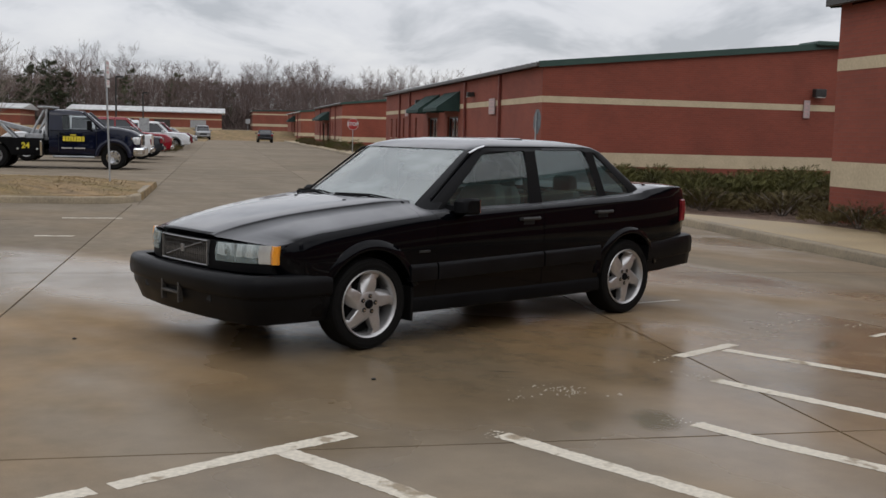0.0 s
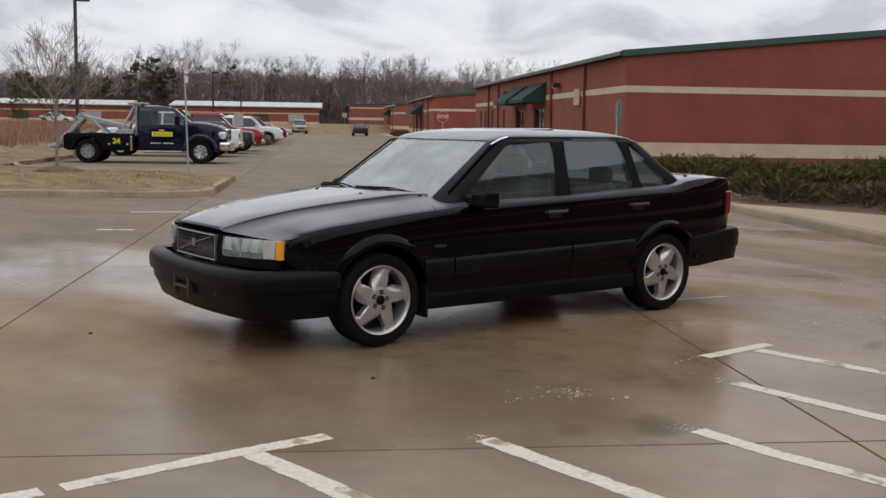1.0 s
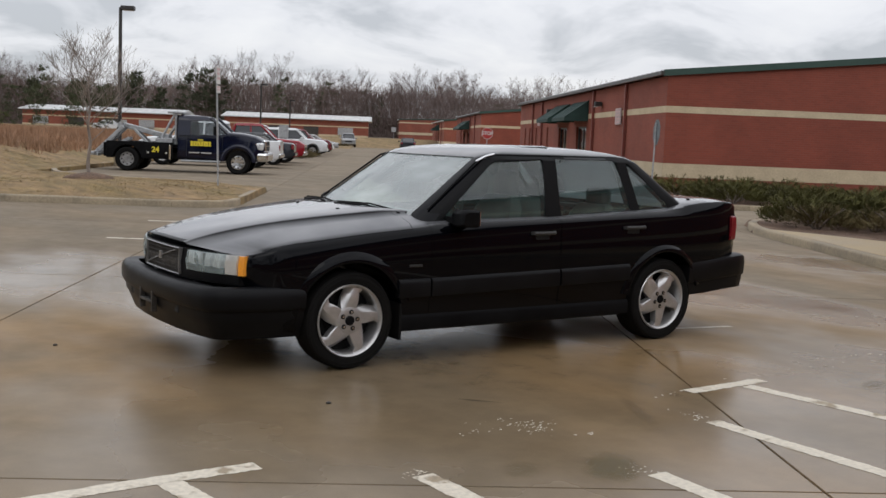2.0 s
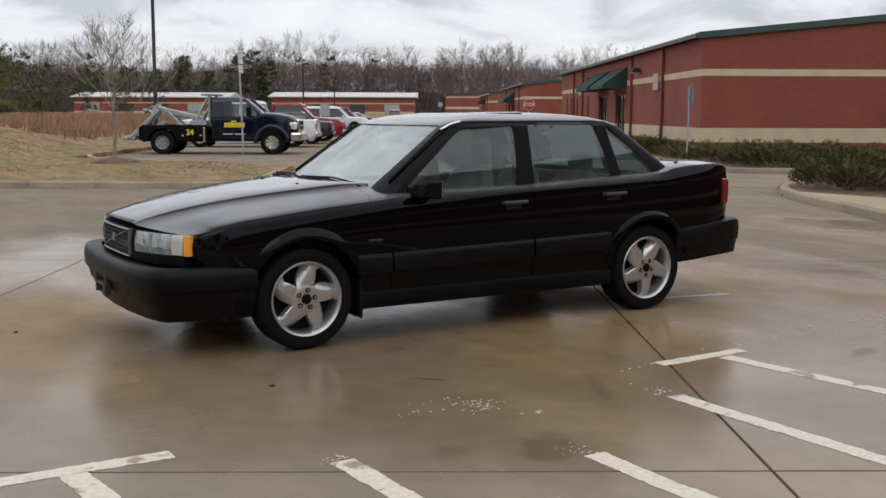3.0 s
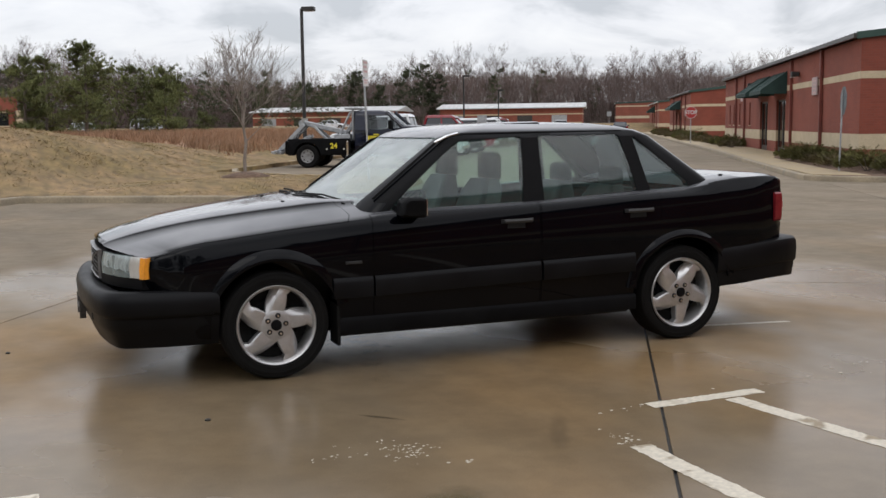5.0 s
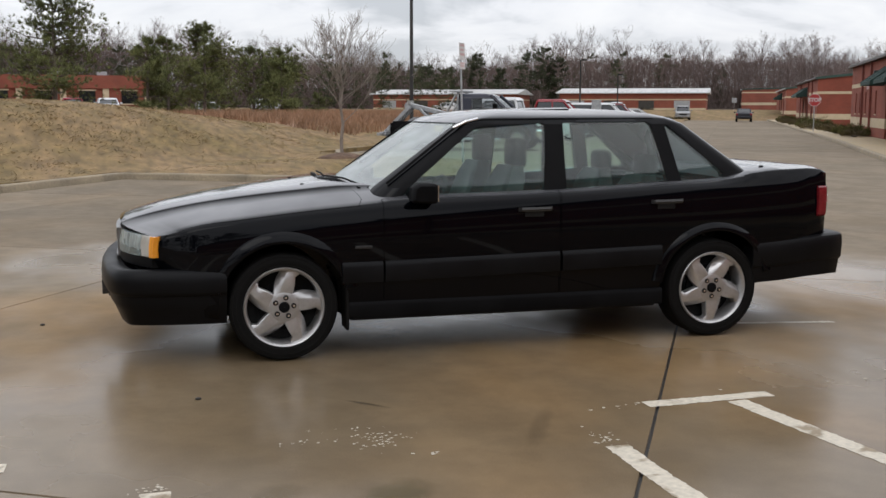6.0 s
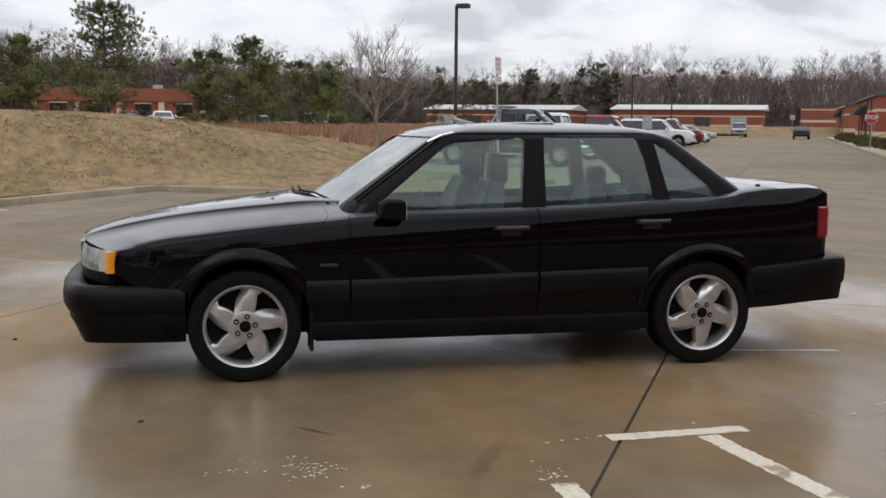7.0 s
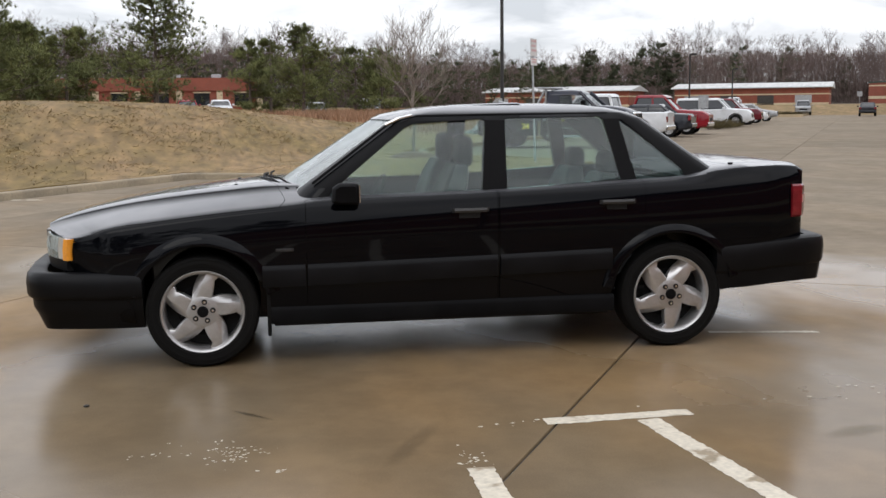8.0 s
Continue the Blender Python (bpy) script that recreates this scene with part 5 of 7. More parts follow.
for y in (-0.3, 0.3):
    part("washer_jet", box_bm(-1.16, -1.14, y - 0.01, y + 0.01, 0.945, 0.964, bevel=0.003), M["trim"], car)
bm = bmesh.new()
add_tube(bm, [(1.757, -0.66, 0.98), (1.757, -0.66, 1.055)], [0.022, 0.014], 10)
part("antenna", bm, M["trim"], car, "stubby retracted radio aerial")
for sgn in (-1, 1):
    part("roof_trim", tube_bm([(-0.72, sgn * 0.735, 0.985), (-0.28, sgn * 0.645, 1.308), (-0.12, sgn * 0.640, 1.348), (0.35, sgn * 0.636, 1.353), (1.0, sgn * 0.632, 1.353)], 0.008, 6), M["trim"], car, "slim roof drip moulding")
bm = bmesh.new()
loft(bm, [[(x, -0.39, z), (x, -0.36, z + 0.006), (x, 0.36, z + 0.006), (x, 0.39, z), (x, 0.36, z - 0.008), (x, -0.36, z - 0.008)] for x, z in ((0.10, 1.399), (0.14, 1.404), (0.35, 1.411), (0.52, 1.415), (0.54, 1.412))])
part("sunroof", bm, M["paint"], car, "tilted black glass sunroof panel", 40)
part("roof_scratch", tube_bm([(-0.30, -0.660, 1.303), (-0.22, -0.664, 1.340), (-0.15, -0.660, 1.356)], 0.008, 6), M["chrome"], car, "bare bright metal on the roof corner")

# cabin fittings
for sgn in (-1, 1):
    for x, kind in ((-0.02, 0), (0.93, 1)):
        y = sgn * 0.36
        seat = new("seat")
        seat.parent = car
        seat.matrix_basis = pose(x, y, 0)
        lean = 0.30 if kind == 0 else 0.24
        hb = 0.60 if kind == 0 else 0.53
        bm = bmesh.new()
        rings = []
        for t, hw, th in ((0, 0.20, 0.07), (0.15, 0.24, 0.085), (0.5, 0.245, 0.08), (0.85, 0.21, 0.065), (1.0, 0.15, 0.045)):
            cx, cz = lean * t * hb, 0.48 + hb * t * 0.97
            rings.append([(cx + sx * th, sy * hw, cz) for sx, sy in ((-1, -0.8), (-0.75, -1), (0.75, -1), (1, -0.8), (1, 0.8), (0.75, 1), (-0.75, 1), (-1, 0.8), (-0.7, 0.5), (-0.7, -0.5))])
        loft(bm, rings)
        part("backrest", bm, M["leather"], seat, "grey leather seat back", 50)
        part("cushion", box_bm(-0.50, 0.02, -0.25, 0.25, 0.40, 0.52, bevel=0.04), M["leather"], seat, "", 50)
        hx, hz = lean * hb + 0.035, 0.48 + hb * 0.97
        part("headrest", box_bm(hx - 0.05, hx + 0.045, -0.115, 0.115, hz - 0.02, hz + (0.17 if kind == 0 else 0.13), bevel=0.04), M["inner"], seat, "dark padded headrest", 50)
bm = bmesh.new()
rings = []
for y in (-0.70, -0.4, 0, 0.4, 0.70):
    rings.append([(-0.88, y, 0.60), (-0.50, y, 0.60), (-0.46, y, 0.72), (-0.50, y, 0.86), (-0.56, y, 0.905), (-0.75, y, 0.90), (-0.90, y, 0.875)])
loft(bm, rings)
part("dashboard", bm, M["inner"], car, "dark padded dashboard", 40)
bm = bmesh.new()
ringp = []
for k in range(28):
    a = 2 * math.pi * k / 28
    ringp.append(Vector((-0.36 + 0.185 * math.sin(a) * 0.42, -0.36 + 0.19 * math.cos(a), 0.83 + 0.185 * math.sin(a) * 0.9)))
rr = []
for k, p in enumerate(ringp):
    d = (ringp[(k + 1) % 28] - ringp[k - 1]).normalized()
    u = Vector((0.9, 0, -0.42)).normalized()
    v = d.cross(u)
    rr.append([p + 0.014 * (math.cos(q) * u + math.sin(q) * v) for q in (0, 1.05, 2.09, 3.14, 4.19, 5.24)])
loft(bm, rr + [rr[0]], False)
wheel_s = part("steering_wheel", bm, M["inner"], car, "dark steering wheel", 60)
part("wheel_boss", box_bm(-0.40, -0.35, -0.45, -0.27, 0.79, 0.86, bevel=0.02), M["inner"], wheel_s)
for sgn in (-1, 1):
    for name, x0, x1 in (("front_door", -0.70, 0.29), ("rear_door", 0.33, 1.12)):
        part("door_card", box_bm(x0, x1, min(sgn * 0.745, sgn * 0.765), max(sgn * 0.745, sgn * 0.765), 0.42, 0.905, bevel=0.008), M["inner"], doors[(name, sgn)], "dark door trim panel")
    part("seat_belt", box_bm(0.33, 0.345, sgn * 0.66 - 0.024, sgn * 0.66 + 0.024, 0.5, 1.25), M["inner"], car)
part("parcel_shelf", box_bm(1.30, 1.72, -0.68, 0.68, 0.93, 0.955, bevel=0.005), M["inner"], car, "dark parcel shelf")
part("rear_view_mirror", box_bm(-0.30, -0.27, -0.11, 0.11, 1.20, 1.265, bevel=0.01), M["inner"], car)
part("floor_pan", box_bm(-0.72, 1.40, -0.75, 0.75, 0.33, 0.345), M["inner"], car)

# ---- brick buildings ----


def wall_run(parent, name, material, a0, a1, z0, z1, t0, t1, holes, along="y"):
    """A wall along y (or x) from a0 to a1, t0..t1 thick, pierced by holes (a, b, low, high)."""
    def piece(p, q, lo, hi):
        if q - p < 0.01 or hi - lo < 0.01:
            return
        bm = box_bm(t0, t1, p, q, lo, hi) if along == "y" else box_bm(p, q, t0, t1, lo, hi)
        part(name, bm, material, parent)
    at = a0
    for p, q, lo, hi in sorted(holes):
        lo, hi = max(lo, z0), min(hi, z1)
        if hi <= lo or p > a1 or q < a0:
            continue
        piece(at, p, z0, z1)
        piece(p, q, z0, lo)
        piece(p, q, hi, z1)
        at = q
    piece(at, a1, z0, z1)


def awning(parent, x, y0, y1, z_top, z_bot, out):
    bm = bmesh.new()
    drop = 0.14
    prof = [(x, z_top), (x - out, z_bot + drop), (x - out, z_bot), (x - out + 0.02, z_bot), (x - out + 0.02, z_bot + drop - 0.01), (x, z_top - 0.03)]
    lo = [bm.verts.new((px, y0, pz)) for px, pz in prof]
    hi = [bm.verts.new((px, y1, pz)) for px, pz in prof]
    for i in range(len(prof)):
        j = (i + 1) % len(prof)
        bm.faces.new((lo[i], hi[i], hi[j], lo[j]))
    for y, sgn in ((y0, 1), (y1, -1)):
        prism(bm, [(x, z_top), (x - out, z_bot + drop), (x - out, z_bot), (x, z_bot)], y, y + sgn * 0.015, "y")
    aw = part("awning", bm, M["canvas"], parent, "dark green canvas awning")
    n = 4
    for k in range(n + 1):
        y = y0 + (y1 - y0) * k / n
        part("awning_rib", tube_bm([(x, y, z_top + 0.012), (x - out, y, z_bot + drop + 0.012)], 0.012, 5), M["canvas"], aw)


def shop(label, x, y0, y1, depth, base, eave, ridge, doors_at=(), windows_at=(), pipes_at=(), awnings_at=(), near=True, group="brick buildings"):
    b = empty("building", LOT @ Matrix.Translation((0, 0, base)), label, "building", group)
    mat_b = M["brick"] if near else M["brick_far"]
    holes = [(a, c, 0.05, 2.15) for a, c in doors_at] + [(a, c, 1.12, 2.2) for a, c in windows_at]
    th = 0.3
    levels = [(-0.3, 0.5, mat_b, 0), (0.5, 0.93, M["block"], 0.006), (0.93, 2.46, mat_b, 0), (2.46, 2.66, M["block"], 0.006), (2.66, eave - 0.1, mat_b, 0)]
    for z0, z1, mt, pr in levels:
        wall_run(b, "wall", mt, y0, y1, z0, z1, x - pr, x + th, holes, "y")
        wall_run(b, "wall", mt, x + th, x + depth - th, z0, z1, y0 - pr, y0 + th, [], "x")
        wall_run(b, "wall", mt, x + th, x + depth - th, z0, z1, y1 - th, y1 + pr, [], "x")
        wall_run(b, "wall", mt, y0, y1, z0, z1, x + depth - th, x + depth, [], "y")
    mid = x + depth / 2
    for y, d in ((y0, th), (y1 - th, th)):
        bm = bmesh.new()
        prism(bm, [(x, eave - 0.1), (x + depth, eave - 0.1), (x + depth, eave + 0.02), (mid, ridge), (x, eave + 0.02)], y, y + d, "y")
        part("gable", bm, mat_b, b)
    for y, d in ((y0 - 0.10, 0.10), (y1, 0.10)):
        bm = bmesh.new()
        prism(bm, [(x - 0.15, eave - 0.12), (mid, ridge - 0.10), (x + depth + 0.15, eave - 0.12), (x + depth + 0.15, eave + 0.07), (mid, ridge + 0.10), (x - 0.15, eave + 0.07)], y, y + d, "y")
        part("fascia", bm, M["green"], b, "dark green metal fascia")
    bm = bmesh.new()
    prism(bm, [(x - 0.14, eave), (mid, ridge + 0.02), (x + depth + 0.14, eave), (x + depth + 0.14, eave + 0.04), (mid, ridge + 0.06), (x - 0.14, eave + 0.04)], y0, y1, "y")
    roof_ = part("roof", bm, M["roof"] if not near else M["galv"], b, "low-pitched ribbed metal roof")
    if near:
        k = int((y1 - y0) / 0.6)
        for i in range(k):
            y = y0 + 0.3 + i * 0.6
            part("roof_rib", tube_bm([(x - 0.14, y, eave + 0.05), (x + 2.0, y, eave + 0.05 + 2.0 * (ridge - eave) / (depth / 2))], 0.03, 5), M["galv"], roof_)
    part("gutter", box_bm(x - 0.24, x - 0.13, y0 - 0.1, y1 + 0.1, eave - 0.10, eave + 0.03, bevel=0.01), M["door_dark"] if near else M["roof"], b, "metal eaves gutter")
    # unseen ceiling and inner wall, added to close the shell dark inside
    part("unseen_ceiling", box_bm(x + 0.5, x + depth - 0.5, y0 + 0.5, y1 - 0.5, 2.7, 2.75), M["inner"], b)
    part("unseen_inner_wall", box_bm(x + 1.4, x + 1.5, y0 + 0.5, y1 - 0.5, 0.0, 2.7), M["inner"], b)
    for a, c in doors_at:
        d = part("shop_door", box_bm(x + 0.12, x + 0.16, a, c, 0.05, 2.15), M["dark_glass"], b, "dark glazed shop door")
        m_ = (a + c) / 2
        for p, q, lo, hi in ((a, a + 0.07, 0.05, 2.15), (c - 0.07, c, 0.05, 2.15), (m_ - 0.05, m_ + 0.05, 0.05, 2.08), (a, c, 2.08, 2.15), (a, c, 0.05, 0.25)):
            part("door_frame", box_bm(x + 0.09, x + 0.12, p, q, lo, hi), M["door_dark"], d)
    for a, c in windows_at:
        w = part("window", box_bm(x + 0.12, x + 0.15, a, c, 1.12, 2.2), M["dark_glass"], b, "tall narrow dark window")
        for p, q, lo, hi in ((a, a + 0.04, 1.12, 2.2), (c - 0.04, c, 1.12, 2.2), (a, c, 2.16, 2.2), (a, c, 1.12, 1.16)):
            part("window_frame", box_bm(x + 0.09, x + 0.12, p, q, lo, hi), M["door_dark"], w)
        part("window_sill", box_bm(x - 0.03, x + 0.1, a - 0.03, c + 0.03, 1.08, 1.118), M["block"], w)
    for y in pipes_at:
        p = part("downpipe", box_bm(x - 0.11, x - 0.012, y - 0.055, y + 0.055, 0.12, eave - 0.1, bevel=0.012), M["pipe"], b, "brown metal downpipe")
        for z in (0.6, 1.9, 3.1):
            part("pipe_strap", box_bm(x - 0.118, x - 0.008, y - 0.09, y + 0.09, z, z + 0.04), M["pipe"], p)
    for a, c in awnings_at:
        awning(b, x - 0.008, a, c, 3.2, 2.35, 1.0)
    return b


def wall_lamp(x, y, z, face="x"):
    lp = empty("wall_lamp", LOT, "dark shrouded flood lamp on the brick wall", "wall lamp", "wall lamps")
    if face == "x":
        part("lamp_body", box_bm(x - 0.30, x - 0.02, y - 0.14, y + 0.14, z, z + 0.18, bevel=0.03, m=None), M["pole"], lp)
        part("lamp_lens", box_bm(x - 0.31, x - 0.18, y - 0.11, y + 0.11, z - 0.03, z + 0.0), M["lampglass"], lp)
        part("lamp_arm", tube_bm([(x, y, z + 0.1), (x - 0.1, y, z + 0.14)], 0.03, 6), M["pole"], lp)
    else:
        part("lamp_body", box_bm(x - 0.2, x + 0.2, y - 0.26, y - 0.02, z, z + 0.26, bevel=0.03), M["pole"], lp)
        part("lamp_lens", box_bm(x - 0.15, x + 0.15, y - 0.27, y - 0.12, z - 0.03, z), M["lampglass"], lp)
        part("lamp_arm", tube_bm([(x, y, z + 0.1), (x, y - 0.1, z + 0.14)], 0.03, 6), M["pole"], lp)


def wall_sign(x0, x1, y0, y1, z0, z1, label, n=4):
    s = empty("wall_sign", LOT, label, "sign", "wall signs")
    part("panel", box_bm(x0, x1, y0, y1, z0, z1, bevel=0.004), M["sign_faded"], s)
    for k in range(n):
        za = z1 - (z1 - z0) * (k + 0.75) / (n + 0.6)
        h = (z1 - z0) / n * 0.32
        if x1 - x0 < y1 - y0:
            part("print_bar", box_bm(x0 - 0.004, x0 + 0.002, y0 + 0.1, y1 - 0.1 - 0.1 * (k % 2), za - h, za), M["print_pink"], s)
        else:
            part("print_bar", box_bm(x0 + 0.05, x1 - 0.05 - 0.04 * (k % 2), y0 - 0.004, y0 + 0.002, za - h, za), M["print_pink"], s)


shop("long red brick shop unit with tan bands and green awnings", 8.15, 24.15, 56.6, 20.0, 0.06, 3.66, 4.62,
     doors_at=[(36.3, 38.5), (40.8, 43.0)], windows_at=[(46.1, 46.6), (49.9, 50.4), (52.3, 52.8), (54.1, 54.6)], pipes_at=[29.25, 34.8, 48.0, 51.3], awnings_at=[(36.0, 39.1), (40.3, 43.6)])
shop("red brick shop unit farther along the road", 8.2, 81.5, 108.0, 18.0, 0.10, 3.70, 4.6,
     doors_at=[(92.5, 94.5), (97, 99)], windows_at=[(102, 102.5), (104, 104.5), (89, 89.5)], pipes_at=[86.5, 91, 101], awnings_at=[(92, 99.5)])
shop("distant red brick unit with tan bands", 8.2, 129.0, 156.0, 16.0, 0.25, 3.6, 4.4,
     doors_at=[(140, 142)], windows_at=[(147, 148)], pipes_at=[134, 145], awnings_at=[(139, 143)], near=False)
shop("brick unit beside the planted peninsula", 8.6, -34.0, 8.4, 16.0, 0.22, 3.64, 4.5, pipes_at=[-10], near=True)
shop("far red brick warehouse across the end of the road", 3.6, 178.0, 200.0, 30.0, 1.5, 3.1, 3.5, near=False)
# roof vent at the ridge of the nearest unit
vent = empty("roof_vent", LOT, "low green ridge vent on the roof edge", "roof vent")
part("hood", box_bm(17.4, 18.5, 23.9, 25.2, 4.63, 4.80, bevel=0.05), M["green"], vent)
wall_lamp(8.14, 33.4, 2.95)
wall_lamp(8.14, 45.0, 2.95)
wall_lamp(17.6, 24.14, 2.98, "y")
wall_sign(8.08, 8.12, 29.9, 30.75, 2.22, 2.80, "white parking notice with red print on the wall")
wall_sign(8.08, 8.12, 48.6, 49.4, 2.36, 2.72, "white parking notice with red print on the wall")
wall_sign(17.12, 17.34, 24.08, 24.12, 2.28, 2.86, "narrow white notice with red print on the wall")


def long_shed(label, x0, x1, y, base, h, depth=12.0):
    b = empty("warehouse", LOT @ Matrix.Translation((0, 0, base)), label, "building", "far warehouses")
    zt = h - 0.35
    part("wall", box_bm(x0, x1, y, y + depth, -0.6, 1.55), M["brick_far"], b)
    part("wall_band", box_bm(x0 - 0.02, x1 + 0.02, y - 0.02, y + depth, 1.55, 1.72), M["block"], b, "tan course")
    part("wall", box_bm(x0, x1, y, y + depth, 1.72, zt), M["brick_far"], b)
    part("wall_band", box_bm(x0 - 0.02, x1 + 0.02, y - 0.03, y + 0.0, 0.15, 0.45), M["block"], b, "tan course")
    bm = bmesh.new()
    prism(bm, [(y - 0.5, zt), (y + depth + 0.5, zt), (y + depth + 0.5, zt + 0.12), (y + depth / 2, h + 0.5), (y - 0.5, zt + 0.12)], x0 - 0.5, x1 + 0.5, "x")
    rf = part("roof", bm, M["roof"], b, "pale metal roof")
    n = int((x1 - x0) / 1.2)
    for k in range(n):
        x = x0 + (k + 0.5) * (x1 - x0) / n
        part("roof_rib", box_bm(x - 0.04, x + 0.04, y - 0.52, y - 0.46, zt - 0.08, zt + 0.16), M["galv"], rf)
    for k in range(int((x1 - x0) / 5)):
        x = x0 + 2.5 + 5 * k
        part("loading_door", box_bm(x - 1.1, x + 1.1, y - 0.03, y + 0.02, -0.2, 1.5), M["door_dark"] if k % 3 else M["galv"], b)
    return b


long_shed("long low red brick warehouse with a pale metal roof", -51.0, -29.0, 150.0, 1.05, 2.75)
long_shed("low red brick warehouse with a pale metal roof", -22.4, -1.6, 150.0, 1.05, 2.85)

# brick office behind the pines
office = empty("office_building", LOT @ pose(-53.5, 70.5, 1.5, 0, 0, 36), "single-storey brick office behind the pines", "building")
part("wall", box_bm(-22, 8.5, 0, 10, -1.0, 1.5), M["brick_far"], office)
part("wall_upper", box_bm(-22.2, 8.7, -0.2, 10, 1.5, 2.6), M["brick_far"], office, "plain brick parapet")
for k in range(9):
    x = -20.5 + 3.4 * k
    w = part("window", box_bm(x, x + 1.3, -0.06, 0.02, 0.25, 1.3), M["dark_glass"], office, "dark square window")
    part("window_frame", box_bm(x - 0.08, x + 1.38, -0.08, -0.005, 1.3, 1.42), M["block"], w)
    part("window_sill", box_bm(x - 0.08, x + 1.38, -0.10, -0.005, 0.17, 0.25), M["block"], w)
    part("pier", box_bm(x + 1.9, x + 2.4, -0.12, 0.0, -1.0, 1.5), M["block"], office)
for x in (-8, 1.5, 5.0):
    part("roof_unit", box_bm(x, x + 0.8, 3, 4, 2.6, 3.0, bevel=0.04), M["galv"], office, "grey rooftop unit")

# ---- posts and signs ----


def lamp_post(x, y, h, label):
    z0 = height(x, y) if not stall(x, y) else 0.0
    lp = empty("street_lamp", LOT @ Matrix.Translation((x, y, z0)), label, "street lamp", "street lamps")
    part("pole", tube_bm([(0, 0, 0), (0, 0, h)], [0.075, 0.06], 10), M["pole"], lp, smooth=60)
    part("base", tube_bm([(0, 0, -0.05), (0, 0, 0.35)], [0.2, 0.2], 12), M["kerb"], lp, "round concrete footing")
    head = part("lamp_head", box_bm(0.02, 0.50, -0.15, 0.15, h - 0.09, h + 0.06, bevel=0.02), M["pole"], lp, "flat shoebox lamp head")
    part("lens", box_bm(0.10, 0.46, -0.11, 0.11, h - 0.105, h - 0.088), M["lampglass"], head)
    return lp


lamp_post(-9.9, 32.0, 5.72, "dark bronze car-park lamp post with shoebox head")
lamp_post(-9.3, 74.7, 5.05, "dark bronze car-park lamp post with shoebox head")
lamp_post(-9.3, 102.9, 4.8, "dark bronze car-park lamp post with shoebox head")


def post_sign(x, y, z, h, panels, label, turn=0.0, lean=0.0, r=0.025):
    s = empty("sign_post", LOT @ pose(x, y, z, 0, lean, 0) @ pose(0, 0, 0, 0, 0, turn), label, "sign post", "sign posts")
    part("post", box_bm(-r, r, -r * 0.7, r * 0.7, -0.2, h, bevel=0.006), M["galv"], s, "galvanised steel channel post")
    for w, z0, z1, mt, bars in panels:
        p = part("plate", box_bm(-w / 2, w / 2, -r - 0.012, -r - 0.006, z0, z1, bevel=0.002), mt, s)
        for k in range(bars):
            zz = z1 - (z1 - z0) * (k + 0.8) / (bars + 0.8)
            part("print_bar", box_bm(-w * 0.38, w * (0.38 - 0.1 * (k % 2)), -r - 0.015, -r - 0.011, zz, zz + (z1 - z0) / bars * 0.4), M["print_pink"], p)
    return s


post_sign(-4.12, 16.6, 0.2, 2.64, [(0.40, 2.28, 2.66, M["sign_white"], 3), (0.40, 2.08, 2.24, M["sign_white"], 2)], "leaning steel post with a small white parking notice", 86, -1.6)
back = post_sign(6.92, 20.7, 0.12, 2.0, [], "steel post with an eight-sided grey sign plate seen from behind", 90, 1.0)
bm = bmesh.new()
prism(bm, [(0.37 * math.cos(radians(22.5 + 45 * k)), 1.74 + 0.37 * math.sin(radians(22.5 + 45 * k))) for k in range(8)], -0.030, -0.024, "y")
part("plate", bm, M["sign_back"], back, "bare grey back of the plate")
post_sign(-6.3, 60.0, 0.05, 1.9, [(0.6, 1.1, 1.9, M["galv"], 0)], "steel post with a plain grey sign plate", 0)
post_sign(2.3, 158.0, 1.0, 2.0, [(0.7, 1.3, 2.0, M["galv"], 0)], "far roadside sign plate on a post", 0)

stop = empty("stop_sign", LOT @ pose(6.36, 58.6, 0.16, 0, 0, 4), "red octagonal stop sign on a steel post", "stop sign")
part("post", box_bm(-0.025, 0.025, -0.02, 0.02, -0.2, 2.1, bevel=0.005), M["galv"], stop)
bm = bmesh.new()
for rad, y0, y1 in ((0.375, -0.030, -0.024),):
    prism(bm, [(rad * math.cos(radians(22.5 + 45 * k)), 1.76 + rad * math.sin(radians(22.5 + 45 * k))) for k in range(8)], y0, y1, "y")
plate = part("plate", bm, M["sign_white"], stop, "white-edged plate")
bm = bmesh.new()
prism(bm, [(0.35 * math.cos(radians(22.5 + 45 * k)), 1.76 + 0.35 * math.sin(radians(22.5 + 45 * k))) for k in range(8)], -0.034, -0.029, "y")
part("red_face", bm, M["sign_red"], plate)


def lettering(name, body, size, m, material, parent, bold=0.012):
    cu = bpy.data.curves.new(name, "FONT")
    cu.body, cu.size, cu.align_x, cu.align_y, cu.extrude, cu.offset = body, size, "CENTER", "CENTER", 0.002, bold
    tmp = new("work_text", cu)
    dg = bpy.context.evaluated_depsgraph_get()
    dg.update()
    me = bpy.data.meshes.new_from_object(tmp.evaluated_get(dg))
    bpy.data.objects.remove(tmp)
    me.name = name
    me.materials.clear()
    me.materials.append(material)
    return part(name, me, None, parent, m=m)


lettering("lettering", "STOP", 0.30, pose(0, -0.037, 1.76, 90, 0, 0), M["sign_white"], plate)

# ---- parked and passing vehicles ----


